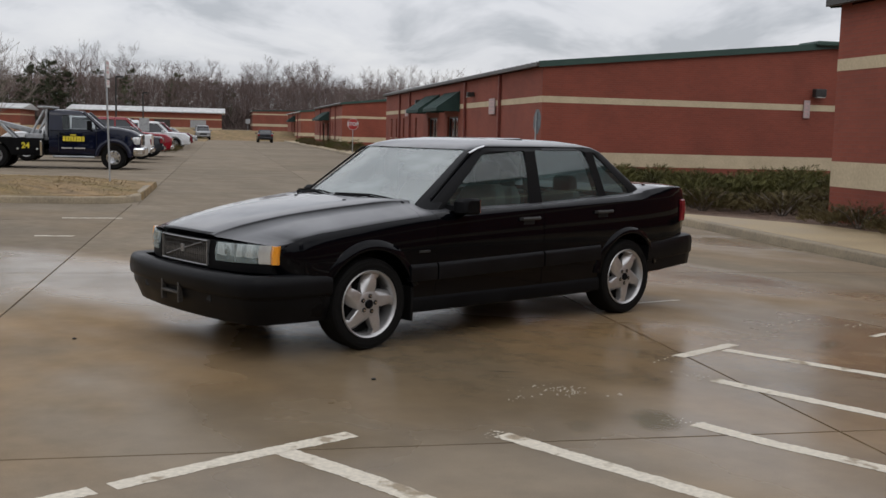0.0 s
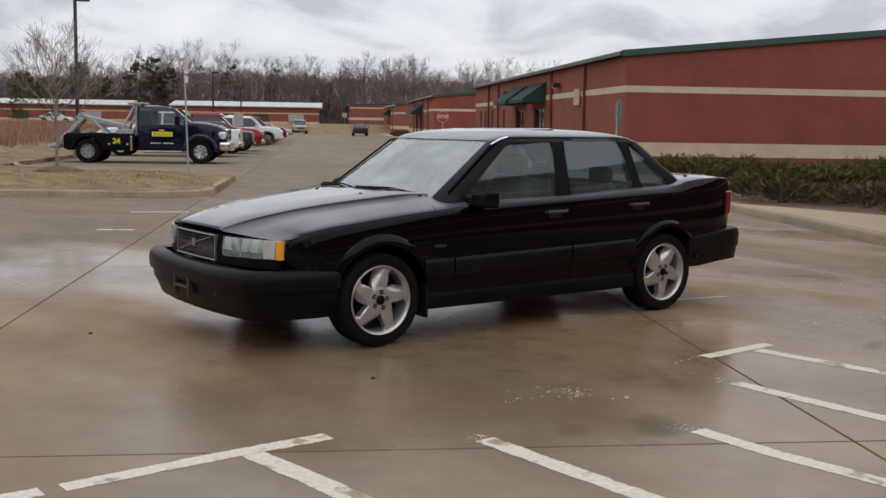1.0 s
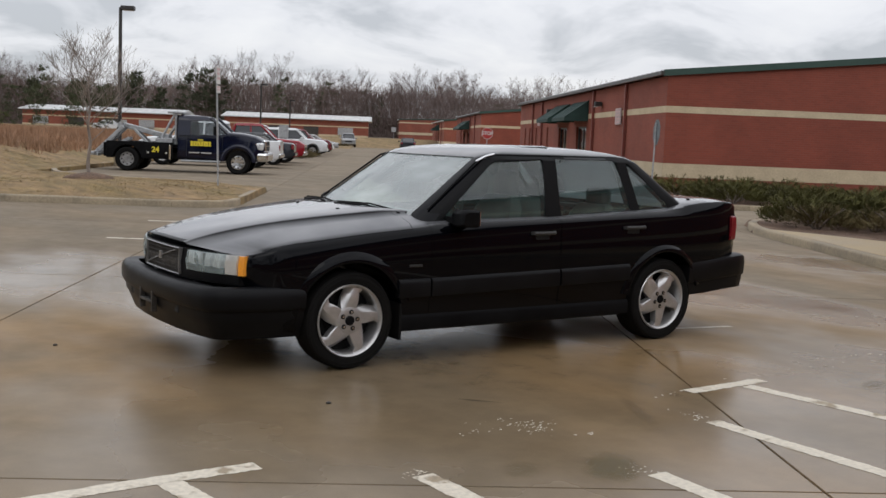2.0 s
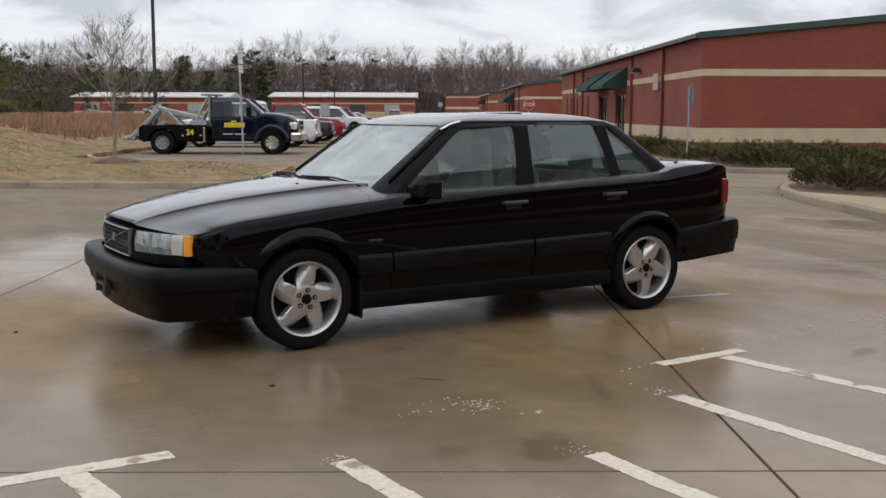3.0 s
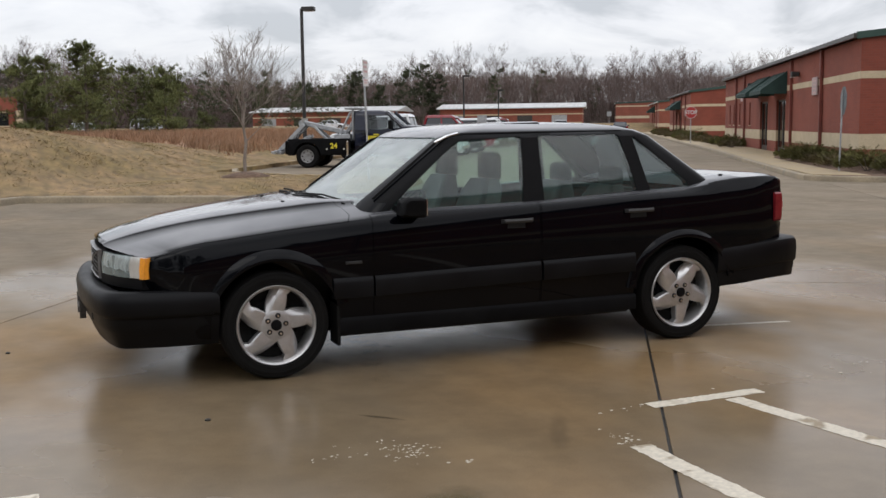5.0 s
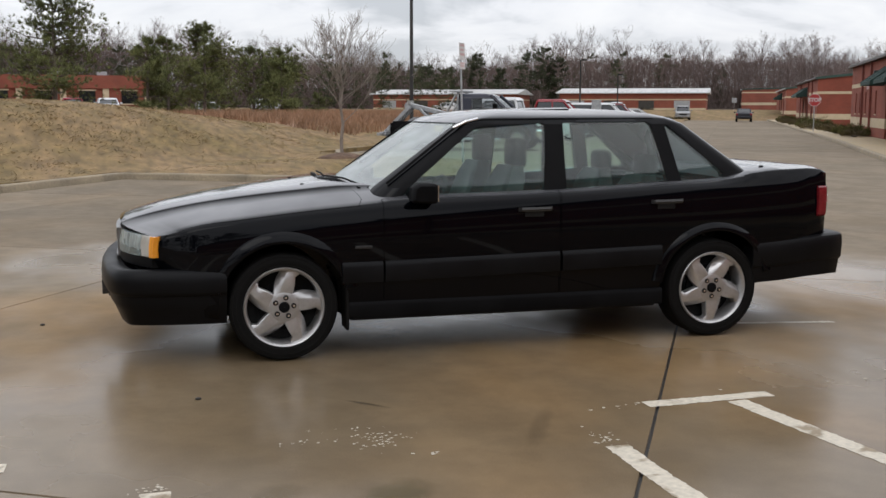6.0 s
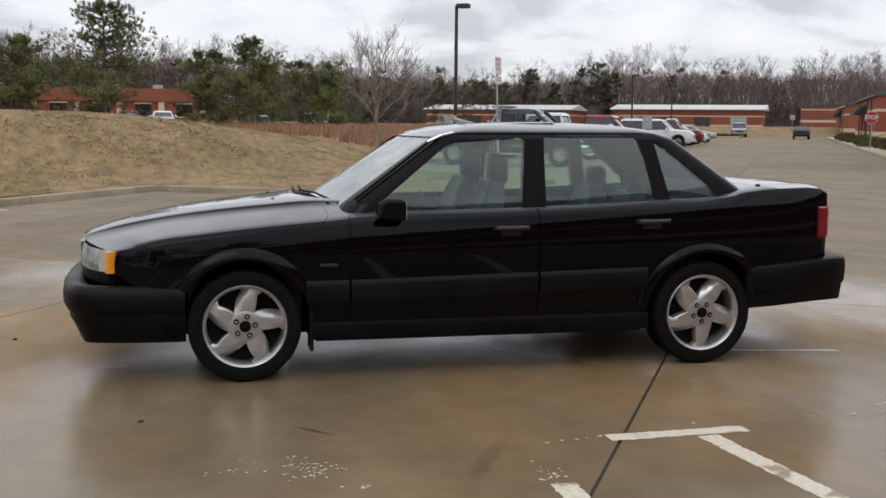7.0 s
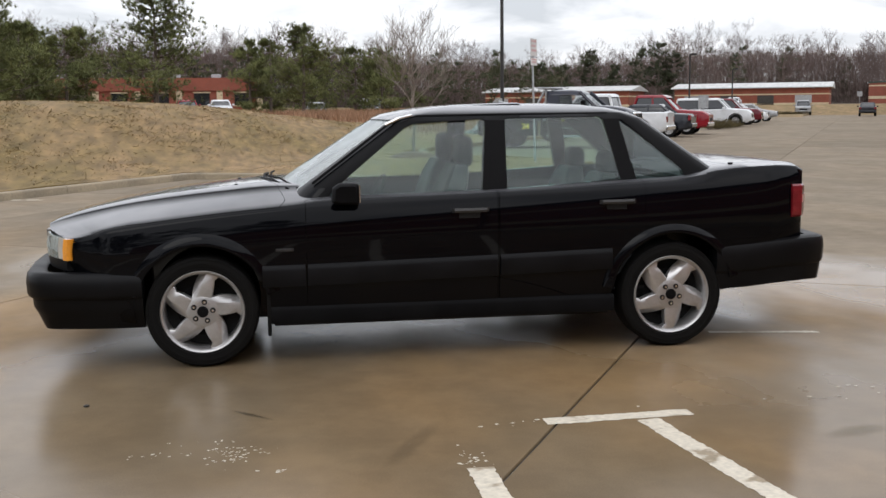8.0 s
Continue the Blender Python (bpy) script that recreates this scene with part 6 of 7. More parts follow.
def road_wheel(parent, x, y, r, w, sgn, rim_mat, hub=0.6):
    hubm = new("wheel")
    hubm.parent = parent
    hubm.empty_display_size = 0.1
    hubm.matrix_basis = pose(x, y, r, 0, 0, 180 if sgn > 0 else 0)
    bm = bmesh.new()
    lathe(bm, [(r * hub, -w * 0.45), (r * 0.9, -w * 0.5), (r, -w * 0.35), (r, w * 0.35), (r * 0.9, w * 0.5), (r * hub, w * 0.45)], (0, 0, 0), 28)
    part("tyre", bm, M["rubber"], hubm, smooth=45)
    bm = bmesh.new()
    lathe(bm, [(0.001, -w * 0.32), (r * 0.25, -w * 0.36), (r * 0.3, -w * 0.26), (r * hub * 0.86, -w * 0.30), (r * hub * 0.97, -w * 0.44), (r * hub, -w * 0.44), (r * hub, w * 0.3), (0.001, w * 0.3)], (0, 0, 0), 24)
    rim = part("rim", bm, rim_mat, hubm, smooth=35)
    for k in range(8):
        a = 2 * math.pi * k / 8
        bm = bmesh.new()
        lathe(bm, [(0.001, -w * 0.31), (r * 0.065, -w * 0.31), (r * 0.065, -w * 0.2), (0.001, -w * 0.2)], (r * 0.44 * math.cos(a), 0, r * 0.44 * math.sin(a)), 7)
        part("vent_hole", bm, M["cavity"], rim)


def body_from_profile(top, low, half, cuts, tumble=0.04, n=None):
    """A car body from its top line and sill line, bulged at the sides, with round wheel openings."""
    xs = sorted(set([p[0] for p in top] + [p[0] for p in low]))
    tx, tz = [p[0] for p in top], [p[1] for p in top]
    lx, lz = [p[0] for p in low], [p[1] for p in low]
    bm = bmesh.new()
    rings = []
    L0, L1 = xs[0], xs[-1]
    for x in xs:
        zt, zl = interp(x, tx, tz), interp(x, lx, lz)
        k = 1 - 0.14 * max(0, 1 - (x - L0) / 0.35) ** 2 - 0.14 * max(0, 1 - (L1 - x) / 0.35) ** 2
        w = half * k
        m_ = zl + (zt - zl) * 0.55
        rings.append([(x, y, z) for y, z in ((-w * 0.93, zl), (-w, zl + 0.08), (-w, m_), (-w + tumble, zt - 0.04), (-w + tumble + 0.06, zt), (0, zt + 0.025),
                                             (w - tumble - 0.06, zt), (w - tumble, zt - 0.04), (w, m_), (w, zl + 0.08), (w * 0.93, zl))])
    loft(bm, rings)
    me = bm_to_me(bm)
    for x, r in cuts:
        for sgn in (-1, 1):
            tool = bmesh.new()
            prism(tool, [(x + r * math.cos(2 * math.pi * q / 24), r * 0.9 + r * math.sin(2 * math.pi * q / 24)) for q in range(24)], sgn * (half - 0.3), sgn * (half + 0.3), "y")
            me = boolean(me, bm_to_me(tool), "DIFFERENCE")
    return me


def cabin_shape(pts, half_low, half_top, z0, z1):
    """A glasshouse: pts is x at low front, top front, top rear, low rear."""
    bm = bmesh.new()
    a, b, c, d = pts
    rings = []
    for t in (0, 0.5, 0.92, 1.0):
        z = z0 + (z1 - z0) * t
        k = t if t < 1 else 1.06
        xf, xr, w = a + (b - a) * k, d + (c - d) * k, half_low + (half_top - half_low) * k
        rings.append([(xf, -w * 0.86, z), (xf - 0.06 * (1 if b < c else -1), 0, z), (xf, w * 0.86, z), (xf + 0.08 * (1 if b < c else -1), w, z), (xr - 0.08 * (1 if b < c else -1), w, z), (xr, w * 0.86, z), (xr, -w * 0.86, z), (xr - 0.08 * (1 if b < c else -1), -w, z), (xf + 0.08 * (1 if b < c else -1), -w, z)])
    loft(bm, rings)
    return bm


BODY = {}


def vehicle(label, m, paint, kind, group="parked vehicles", rim=None, lit=False):
    """A plain parked vehicle; its nose points along its own +x."""
    v = empty({"saloon": "car", "suv": "suv", "pickup": "pickup_truck"}[kind], m, label, {"saloon": "car", "suv": "suv", "pickup": "pickup truck"}[kind], group)
    rim = rim or M["alloy"]
    if kind == "saloon":
        top = [(-2.3, 0.86), (-2.2, 0.98), (-1.5, 1.02), (-1.3, 0.97), (0.6, 0.93), (0.9, 0.97), (2.0, 0.80), (2.25, 0.66)]
        half, r, wx, z0, z1 = 0.88, 0.33, 1.38, 0.95, 1.43
        cab = (0.95, 0.25, -0.95, -1.6)
    elif kind == "suv":
        top = [(-2.35, 1.0), (-2.3, 1.08), (0.6, 1.10), (0.9, 1.14), (2.1, 1.05), (2.35, 0.85)]
        half, r, wx, z0, z1 = 0.94, 0.38, 1.42, 1.09, 1.78
        cab = (1.0, 0.35, -2.1, -2.28)
    else:
        top = [(-2.85, 1.08), (-2.8, 1.12), (-0.75, 1.12), (-0.7, 1.14), (0.9, 1.14), (1.2, 1.18), (2.5, 1.08), (2.8, 0.9)]
        half, r, wx, z0, z1 = 0.98, 0.40, 1.8, 1.12, 1.86
        cab = (1.35, 0.65, -0.55, -0.75)
    L0, L1 = top[0][0], top[-1][0]
    low = [(L0, 0.42), (L0 + 0.4, 0.30), (L1 - 0.5, 0.30), (L1, 0.38)]
    if kind not in BODY:
        BODY[kind] = body_from_profile(top, low, half, [(-wx, r + 0.07), (wx, r + 0.07)])
    part("body", finish(BODY[kind].copy(), "body", paint, 35), None, v)
    part("glasshouse", cabin_shape(cab, half - 0.09, half - 0.24, z0 - 0.04, z1 - 0.05), M["dark_glass"], v, "dark tinted glass", 20)
    bm = bmesh.new()
    a, b, c, d = cab
    loft(bm, [[(f, -w, z), (f, w, z), (r_, w, z), (r_, -w, z)] for f, r_, w, z in ((b + 0.20, c - 0.09, half - 0.185, z1 - 0.13), (b + 0.10, c - 0.03, half - 0.225, z1 - 0.05), (b - 0.05, c + 0.06, half - 0.32, z1))])
    part("roof", bm, paint, v)
    for sgn in (-1, 1):
        for f0, f1 in ((a, b), (d, c)):
            part("pillar", tube_bm([(f0, sgn * (half - 0.115), z0 - 0.03), (f1, sgn * (half - 0.255), z1 - 0.06)], 0.055, 6), paint, v)
        mid = (a + d) / 2 - 0.1
        part("pillar", tube_bm([(mid, sgn * (half - 0.09), z0 - 0.03), (mid - 0.03, sgn * (half - 0.245), z1 - 0.04)], 0.045, 6), paint, v)
        for x in (-wx, wx):
            road_wheel(v, x, sgn * (half - 0.12), r, 0.22, sgn, rim)
        part("headlight", box_bm(L1 - 0.16, L1 - 0.02, min(sgn * 0.5, sgn * 0.8), max(sgn * 0.5, sgn * 0.8), 0.66, 0.80, bevel=0.03), M["headlamp"] if not lit else M["lit"], v)
        part("tail_light", box_bm(L0 - 0.005, L0 + 0.12, min(sgn * 0.62, sgn * 0.86), max(sgn * 0.62, sgn * 0.86), 0.72, 0.95, bevel=0.02), M["redlens"], v)
        part("door_mirror", box_bm(a - 0.35, a - 0.2, min(sgn * half, sgn * (half + 0.18)), max(sgn * half, sgn * (half + 0.18)), z0 + 0.0, z0 + 0.14, bevel=0.03), paint, v)
    part("front_bumper", box_bm(L1 - 0.12, L1 + 0.05, -half * 0.88, half * 0.88, 0.38, 0.56, bevel=0.04), M["chrome"] if kind == "pickup" else paint, v)
    part("rear_bumper", box_bm(L0 - 0.06, L0 + 0.1, -half * 0.88, half * 0.88, 0.42, 0.60, bevel=0.04), M["chrome"] if kind == "pickup" else paint, v)
    part("grille", box_bm(L1 - 0.04, L1 + 0.01, -0.45, 0.45, 0.60, 0.78, bevel=0.01), M["cavity"], v)
    if kind == "pickup":
        part("load_bed", box_bm(-2.72, -0.85, -0.78, 0.78, 1.10, 1.150), M["cavity"], v, "open load bed")
    return v


m_lit = bpy.data.materials.new("lit_headlamp")
m_lit.use_nodes = True
m_lit.node_tree.nodes["Principled BSDF"].inputs["Emission Color"].default_value = (1, 0.98, 0.95, 1)
m_lit.node_tree.nodes["Principled BSDF"].inputs["Emission Strength"].default_value = 6.0
M["lit"] = m_lit


def spot(x, y, turn, z=0.0):
    return LOT @ pose(x, y, z, 0, 0, turn)


vehicle("white pickup truck parked nose-in beside the navy tow truck", spot(-7.25, 36.5, 180), M["white_paint"], "pickup")
vehicle("black saloon car parked nose-in in the row", spot(-6.5, 41.3, 180), M["dark_paint"], "saloon")
vehicle("dark red pickup truck with chrome bumper in the row", spot(-6.8, 45.6, 0), M["red_paint"], "pickup")
vehicle("white utility vehicle parked in the row", spot(-6.0, 62.5, 0), M["white_paint"], "suv")
vehicle("maroon utility vehicle parked in the row", spot(-6.0, 69.5, 0), M["maroon"], "suv")
vehicle("white saloon car parked beyond the hedge", spot(-6.0, 76.0, 0), M["white_paint"], "saloon")
vehicle("cream white saloon car parked far along the row", spot(-5.9, 84.0, 0), M["silver_paint"], "saloon")
vehicle("white saloon car in front of the far warehouse", spot(-13.2, 141.0, -90, 0.85), M["white_paint"], "saloon")
vehicle("silver utility vehicle with headlights on along the road", spot(-4.0, 131.0, -86), M["silver_paint"], "suv", "vehicles on the road", lit=True)
vehicle("dark saloon car on the road", spot(3.2, 116.0, 90), M["dark_paint"], "saloon", "vehicles on the road")
vehicle("white saloon car before the long warehouse", spot(-36.0, 139.0, 0, 0.8), M["white_paint"], "saloon")
vehicle("red saloon car before the brick office", spot(-47.5, 66.5, -54, 0.75), M["red_paint"], "saloon")
vehicle("white saloon car before the brick office", spot(-46.0, 69.0, -54, 0.75), M["white_paint"], "saloon")
vehicle("white van beyond the pines", spot(-35.5, 76.0, -54, 0.45), M["white_paint"], "suv")
vehicle("silver saloon car beyond the pines", spot(-39.5, 73.0, -54, 0.5), M["silver_paint"], "saloon")

# ---- the tow truck ----
tow = empty("tow_truck", LOT @ pose(-8.78, 29.25, 0.0), "navy blue tow truck with yellow lettering and steel boom", "tow truck")
NY = 0.98
prof_top = [(1.62, 1.28), (3.08, 1.30), (3.34, 1.385), (3.8, 1.35), (4.2, 1.27), (4.40, 1.17), (4.48, 0.95)]
prof_low = [(1.62, 0.46), (3.0, 0.44), (4.2, 0.50), (4.48, 0.6)]
part("cab_body", finish(body_from_profile(prof_top, prof_low, NY, [(3.64, 0.47)]), "cab_body", M["navy"], 35), None, tow, "navy painted cab and bonnet")
cabw = part("cab_glass", cabin_shape((3.36, 2.66, 1.74, 1.66), NY - 0.07, NY - 0.22, 1.26, 1.86), M["truck_glass"], tow, "cab windows", 20)
bm = bmesh.new()
loft(bm, [[(f, -w, z), (f, w, z), (r_, w, z), (r_, -w, z)] for f, r_, w, z in ((2.80, 1.64, 0.82, 1.74), (2.66, 1.64, 0.79, 1.84), (2.50, 1.70, 0.71, 1.90), (2.2, 1.85, 0.5, 1.925))])
part("cab_roof", bm, M["navy"], tow, smooth=50)
for sgn in (-1, 1):
    part("pillar", tube_bm([(3.36, sgn * 0.90, 1.26), (2.70, sgn * 0.77, 1.85)], 0.055, 8), M["navy"], tow)
    bm = bmesh.new()
    loft(bm, [[(1.62, sgn * 0.93, 1.24), (2.06, sgn * 0.93, 1.24), (2.06, sgn * 0.86, 1.24), (1.62, sgn * 0.86, 1.24)], [(1.64, sgn * 0.785, 1.86), (2.02, sgn * 0.785, 1.86), (2.02, sgn * 0.70, 1.86), (1.64, sgn * 0.70, 1.86)]])
    part("rear_pillar", bm, M["navy"], tow)
    part("door_gap", box_bm(1.93, 1.945, min(sgn * 0.97, sgn * 0.984), max(sgn * 0.97, sgn * 0.984), 0.55, 1.24), M["cavity"], tow)
    part("door_gap", box_bm(3.10, 3.115, min(sgn * 0.97, sgn * 0.984), max(sgn * 0.97, sgn * 0.984), 0.55, 1.24), M["cavity"], tow)
    part("door_handle", box_bm(1.98, 2.14, min(sgn * 0.96, sgn * 1.0), max(sgn * 0.96, sgn * 1.0), 1.10, 1.14, bevel=0.01), M["trim"], tow)
    part("tow_mirror", box_bm(2.84, 2.98, min(sgn * 1.0, sgn * 1.22), max(sgn * 1.0, sgn * 1.22), 1.28, 1.58, bevel=0.03), M["trim"], tow, "black towing mirror")
    part("mirror_bracket", tube_bm([(2.95, sgn * 0.93, 1.28), (2.92, sgn * 1.05, 1.34)], 0.03, 6), M["trim"], tow)
    road_wheel(tow, 3.64, sgn * 0.86, 0.395, 0.24, sgn, M["chrome"], 0.58)
    road_wheel(tow, 0.0, sgn * 0.92, 0.395, 0.22, sgn, M["steel_dull"], 0.58)
    road_wheel(tow, 0.0, sgn * 0.68, 0.395, 0.22, sgn, M["alloy_dark"], 0.58)
    part("headlight", box_bm(4.13, 4.47, min(sgn * 0.60, sgn * 0.945), max(sgn * 0.60, sgn * 0.945), 0.83, 1.08, bevel=0.05), M["headlamp"], tow, "large clear headlight")
    part("amber_marker", box_bm(4.15, 4.23, min(sgn * 0.93, sgn * 0.955), max(sgn * 0.93, sgn * 0.955), 0.86, 1.04, bevel=0.01), M["amber"], tow)
    part("step_bar", tube_bm([(1.75, sgn * 0.95, 0.40), (3.05, sgn * 0.95, 0.40)], 0.035, 8), M["galv"], tow, "polished step bar")
    bm = bmesh.new()
    rings = []
    for k in range(17):
        a = radians(180 * k / 16)
        rings.append([(3.64 + r * math.cos(a), sgn * (NY + o), 0.42 + r * math.sin(a)) for r, o in ((0.46, -0.06), (0.46, 0.05), (0.50, 0.075), (0.56, 0.06), (0.60, 0.0), (0.60, -0.06))])
    loft(bm, rings)
    part("wheel_flare", bm, M["navy"], tow, smooth=50)
    bed_side = part("bed_side", box_bm(-0.68, 1.48, min(sgn * 0.86, sgn * 1.03), max(sgn * 0.86, sgn * 1.03), 0.42, 0.98, bevel=0.02), M["navy"], tow, "dark boxed bed side with tool lockers")
    tool = bmesh.new()
    prism(tool, [(0.47 * math.cos(2 * math.pi * q / 24), 0.40 + 0.47 * math.sin(2 * math.pi * q / 24)) for q in range(24)], sgn * 0.6, sgn * 1.3, "y")
    old = bed_side.data
    bed_side.data = finish(boolean(old.copy(), bm_to_me(tool), "DIFFERENCE"), "bed_side", M["trim"], 30)
    for x in (0.66, 1.25):
        part("marker_light", box_bm(x, x + 0.06, min(sgn * 1.03, sgn * 1.045), max(sgn * 1.03, sgn * 1.045), 0.60, 0.66, bevel=0.008), M["lens_clear"], tow)
    part("locker_post", box_bm(1.37, 1.44, min(sgn * 1.02, sgn * 1.05), max(sgn * 1.02, sgn * 1.05), 0.42, 0.90, bevel=0.01), M["chrome"], tow, "bright steel locker post")
    # upright rack behind the cab
    part("rack_leg", tube_bm([(1.52, sgn * 0.62, 0.98), (1.52, sgn * 0.62, 1.96)], 0.045, 8), M["galv"], tow, "bright steel rack leg")
    part("rack_brace", tube_bm([(0.98, sgn * 0.62, 0.98), (1.46, sgn * 0.62, 1.90)], 0.04, 8), M["galv"], tow, "bright steel rack brace")
    part("rack_brace", tube_bm([(1.15, sgn * 0.62, 0.98), (1.50, sgn * 0.62, 1.55)], 0.035, 8), M["galv"], tow, "bright steel rack brace")
part("rack_top", box_bm(1.25, 1.74, -0.72, 0.72, 1.95, 2.02, bevel=0.02), M["galv"], tow, "rack top with light bar")
part("rack_screen", box_bm(1.53, 1.56, -0.6, 0.6, 1.0, 1.9), M["trim"], tow)
part("bed_deck", box_bm(-0.68, 1.5, -0.88, 0.88, 0.80, 0.90), M["trim"], tow, "dark steel deck")
part("chassis_rail", box_bm(-0.8, 4.2, -0.42, 0.42, 0.42, 0.62), M["cavity"], tow)
part("front_bumper", box_bm(4.25, 4.62, -0.98, 0.98, 0.45, 0.74, bevel=0.07), M["chrome"], tow, "chrome front bumper")
part("front_grille", box_bm(4.40, 4.53, -0.56, 0.56, 0.76, 1.18, bevel=0.05), M["chrome"], tow, "chrome grille")
for k in (-1, 1):
    part("grille_bar", box_bm(4.52, 4.537, min(k * 0.05, k * 0.48), max(k * 0.05, k * 0.48), 0.99, 1.12), M["cavity"], tow)
    part("grille_bar", box_bm(4.52, 4.537, min(k * 0.05, k * 0.48), max(k * 0.05, k * 0.48), 0.82, 0.95), M["cavity"], tow)
def beam(name, p0, p1, w, h, label=""):
    """A square steel section from point to point."""
    p0, p1 = Vector(p0), Vector(p1)
    m = Matrix.Translation(p0) @ (p1 - p0).to_track_quat("X", "Z").to_matrix().to_4x4()
    return part(name, box_bm(0, (p1 - p0).length, -w / 2, w / 2, -h / 2, h / 2, bevel=min(w, h) * 0.15, m=m), M["galv"], tow, label)


beam("boom", (1.25, 0, 1.14), (-0.28, 0, 1.50), 0.22, 0.17, "grey steel towing boom")
beam("boom_extension", (0.2, 0, 1.40), (-0.42, 0, 1.54), 0.14, 0.12, "grey inner boom")
part("boom_head", tube_bm([(-0.40, -0.16, 1.50), (-0.40, 0.16, 1.50)], 0.12, 12), M["galv"], tow, "grey boom sheave head")
for sgn in (-1, 1):
    beam("lift_arm", (-0.30, sgn * 0.26, 1.46), (-1.20, sgn * 0.26, 0.56), 0.10, 0.13, "folded wheel-lift arm")
    beam("lift_arm", (-0.10, sgn * 0.20, 1.08), (-0.92, sgn * 0.20, 0.62), 0.08, 0.10, "folded wheel-lift arm")
    beam("boom_stay", (0.55, sgn * 0.30, 0.92), (0.05, sgn * 0.16, 1.38), 0.08, 0.08, "grey boom stay")
    beam("lift_claw", (-1.38, sgn * 0.45, 0.52), (-0.98, sgn * 0.62, 0.50), 0.20, 0.09, "wheel-lift claw")
    part("lift_chain", tube_bm([(-0.42, sgn * 0.1, 1.44), (-0.62, sgn * 0.12, 1.0), (-0.74, sgn * 0.12, 0.95)], 0.025, 6), M["alloy_dark"], tow)
    part("winch_drum", tube_bm([(0.95, sgn * 0.12, 1.02), (0.95, sgn * 0.5, 1.02)], 0.13, 12), M["trim"], tow, "winch drum")
    part("work_light", tube_bm([(-0.34, sgn * 0.2, 1.56), (-0.34, sgn * 0.2, 1.68)], 0.055, 8), M["lampglass"], tow)
    part("toolbox", box_bm(0.9, 1.45, min(sgn * 0.5, sgn * 0.84), max(sgn * 0.5, sgn * 0.84), 0.90, 1.12, bevel=0.02), M["galv"], tow, "grey deck toolbox")
part("lift_crossbar", box_bm(-1.25, -1.12, -0.75, 0.75, 0.50, 0.60, bevel=0.02), M["galv"], tow)
part("tail_board", box_bm(-0.78, -0.68, -0.98, 0.98, 0.46, 0.92, bevel=0.02), M["trim"], tow)
# door lettering: plain bars, and the fleet number
for x0, x1, z0, z1 in ((2.30, 2.48, 1.085, 1.125), (2.07, 2.74, 0.90, 1.06)):
    part("lettering_bar", box_bm(x0, x1, -0.9985, -0.984, z0, z1), M["yellow"], tow, "yellow painted lettering")
for k in range(7):
    part("lettering_gap", box_bm(2.15 + 0.083 * k, 2.165 + 0.083 * k, -1.0, -0.9965, 0.90 + 0.03 * (k % 2), 1.06 - 0.03 * (k % 3)), M["navy"], tow)
for x0, x1 in ((2.02, 2.36), (2.42, 2.76)):
    part("small_print", box_bm(x0, x1, -0.996, -0.984, 0.66, 0.70), M["lens_clear"], tow, "small pale print")
lettering("fleet_number", "24", 0.25, pose(0.93, -1.033, 0.73, 90, 0, 0), M["yellow"], tow, 0.008)

# ---- trees ----


def fork(rng, pts, tris, p, d, length, radius, depth, spread, up, kids, min_r, sides):
    """Grows a limb and its forks; limbs go into pts as tapering rods."""
    segs = 3
    line, rad = [p], [radius]
    q = p.copy()
    dd = d.copy()
    for i in range(segs):
        dd = (dd + Vector((rng.gauss(0, 0.12), rng.gauss(0, 0.12), rng.gauss(0, 0.08) + up * 0.12))).normalized()
        q = q + dd * (length / segs)
        line.append(q.copy())
        rad.append(max(min_r, radius * (1 - 0.55 * (i + 1) / segs)))
    if depth <= 0 and tris is not None:
        tris.append((p, q, min_r * 1.3))
        return
    if tris is not None and depth < 2:
        tris.append((p, q, max(min_r * 1.6, radius * 0.5)))
    else:
        pts.append((line, rad, sides if depth > 1 else 3))
    if depth <= 0:
        return
    for k in range(kids):
        t = rng.uniform(0.35, 1.0)
        at = line[0].lerp(line[-1], t) if depth < 3 else line[min(3, 1 + int(t * 3))]
        axis = Vector((rng.gauss(0, 1), rng.gauss(0, 1), rng.gauss(0, 0.35)))
        nd = (dd * (1 - spread) + axis.normalized() * spread + Vector((0, 0, up))).normalized()
        fork(rng, pts, tris, at, nd, length * rng.uniform(0.5, 0.78), max(min_r, radius * 0.5), depth - 1, spread, up, kids, min_r, sides)


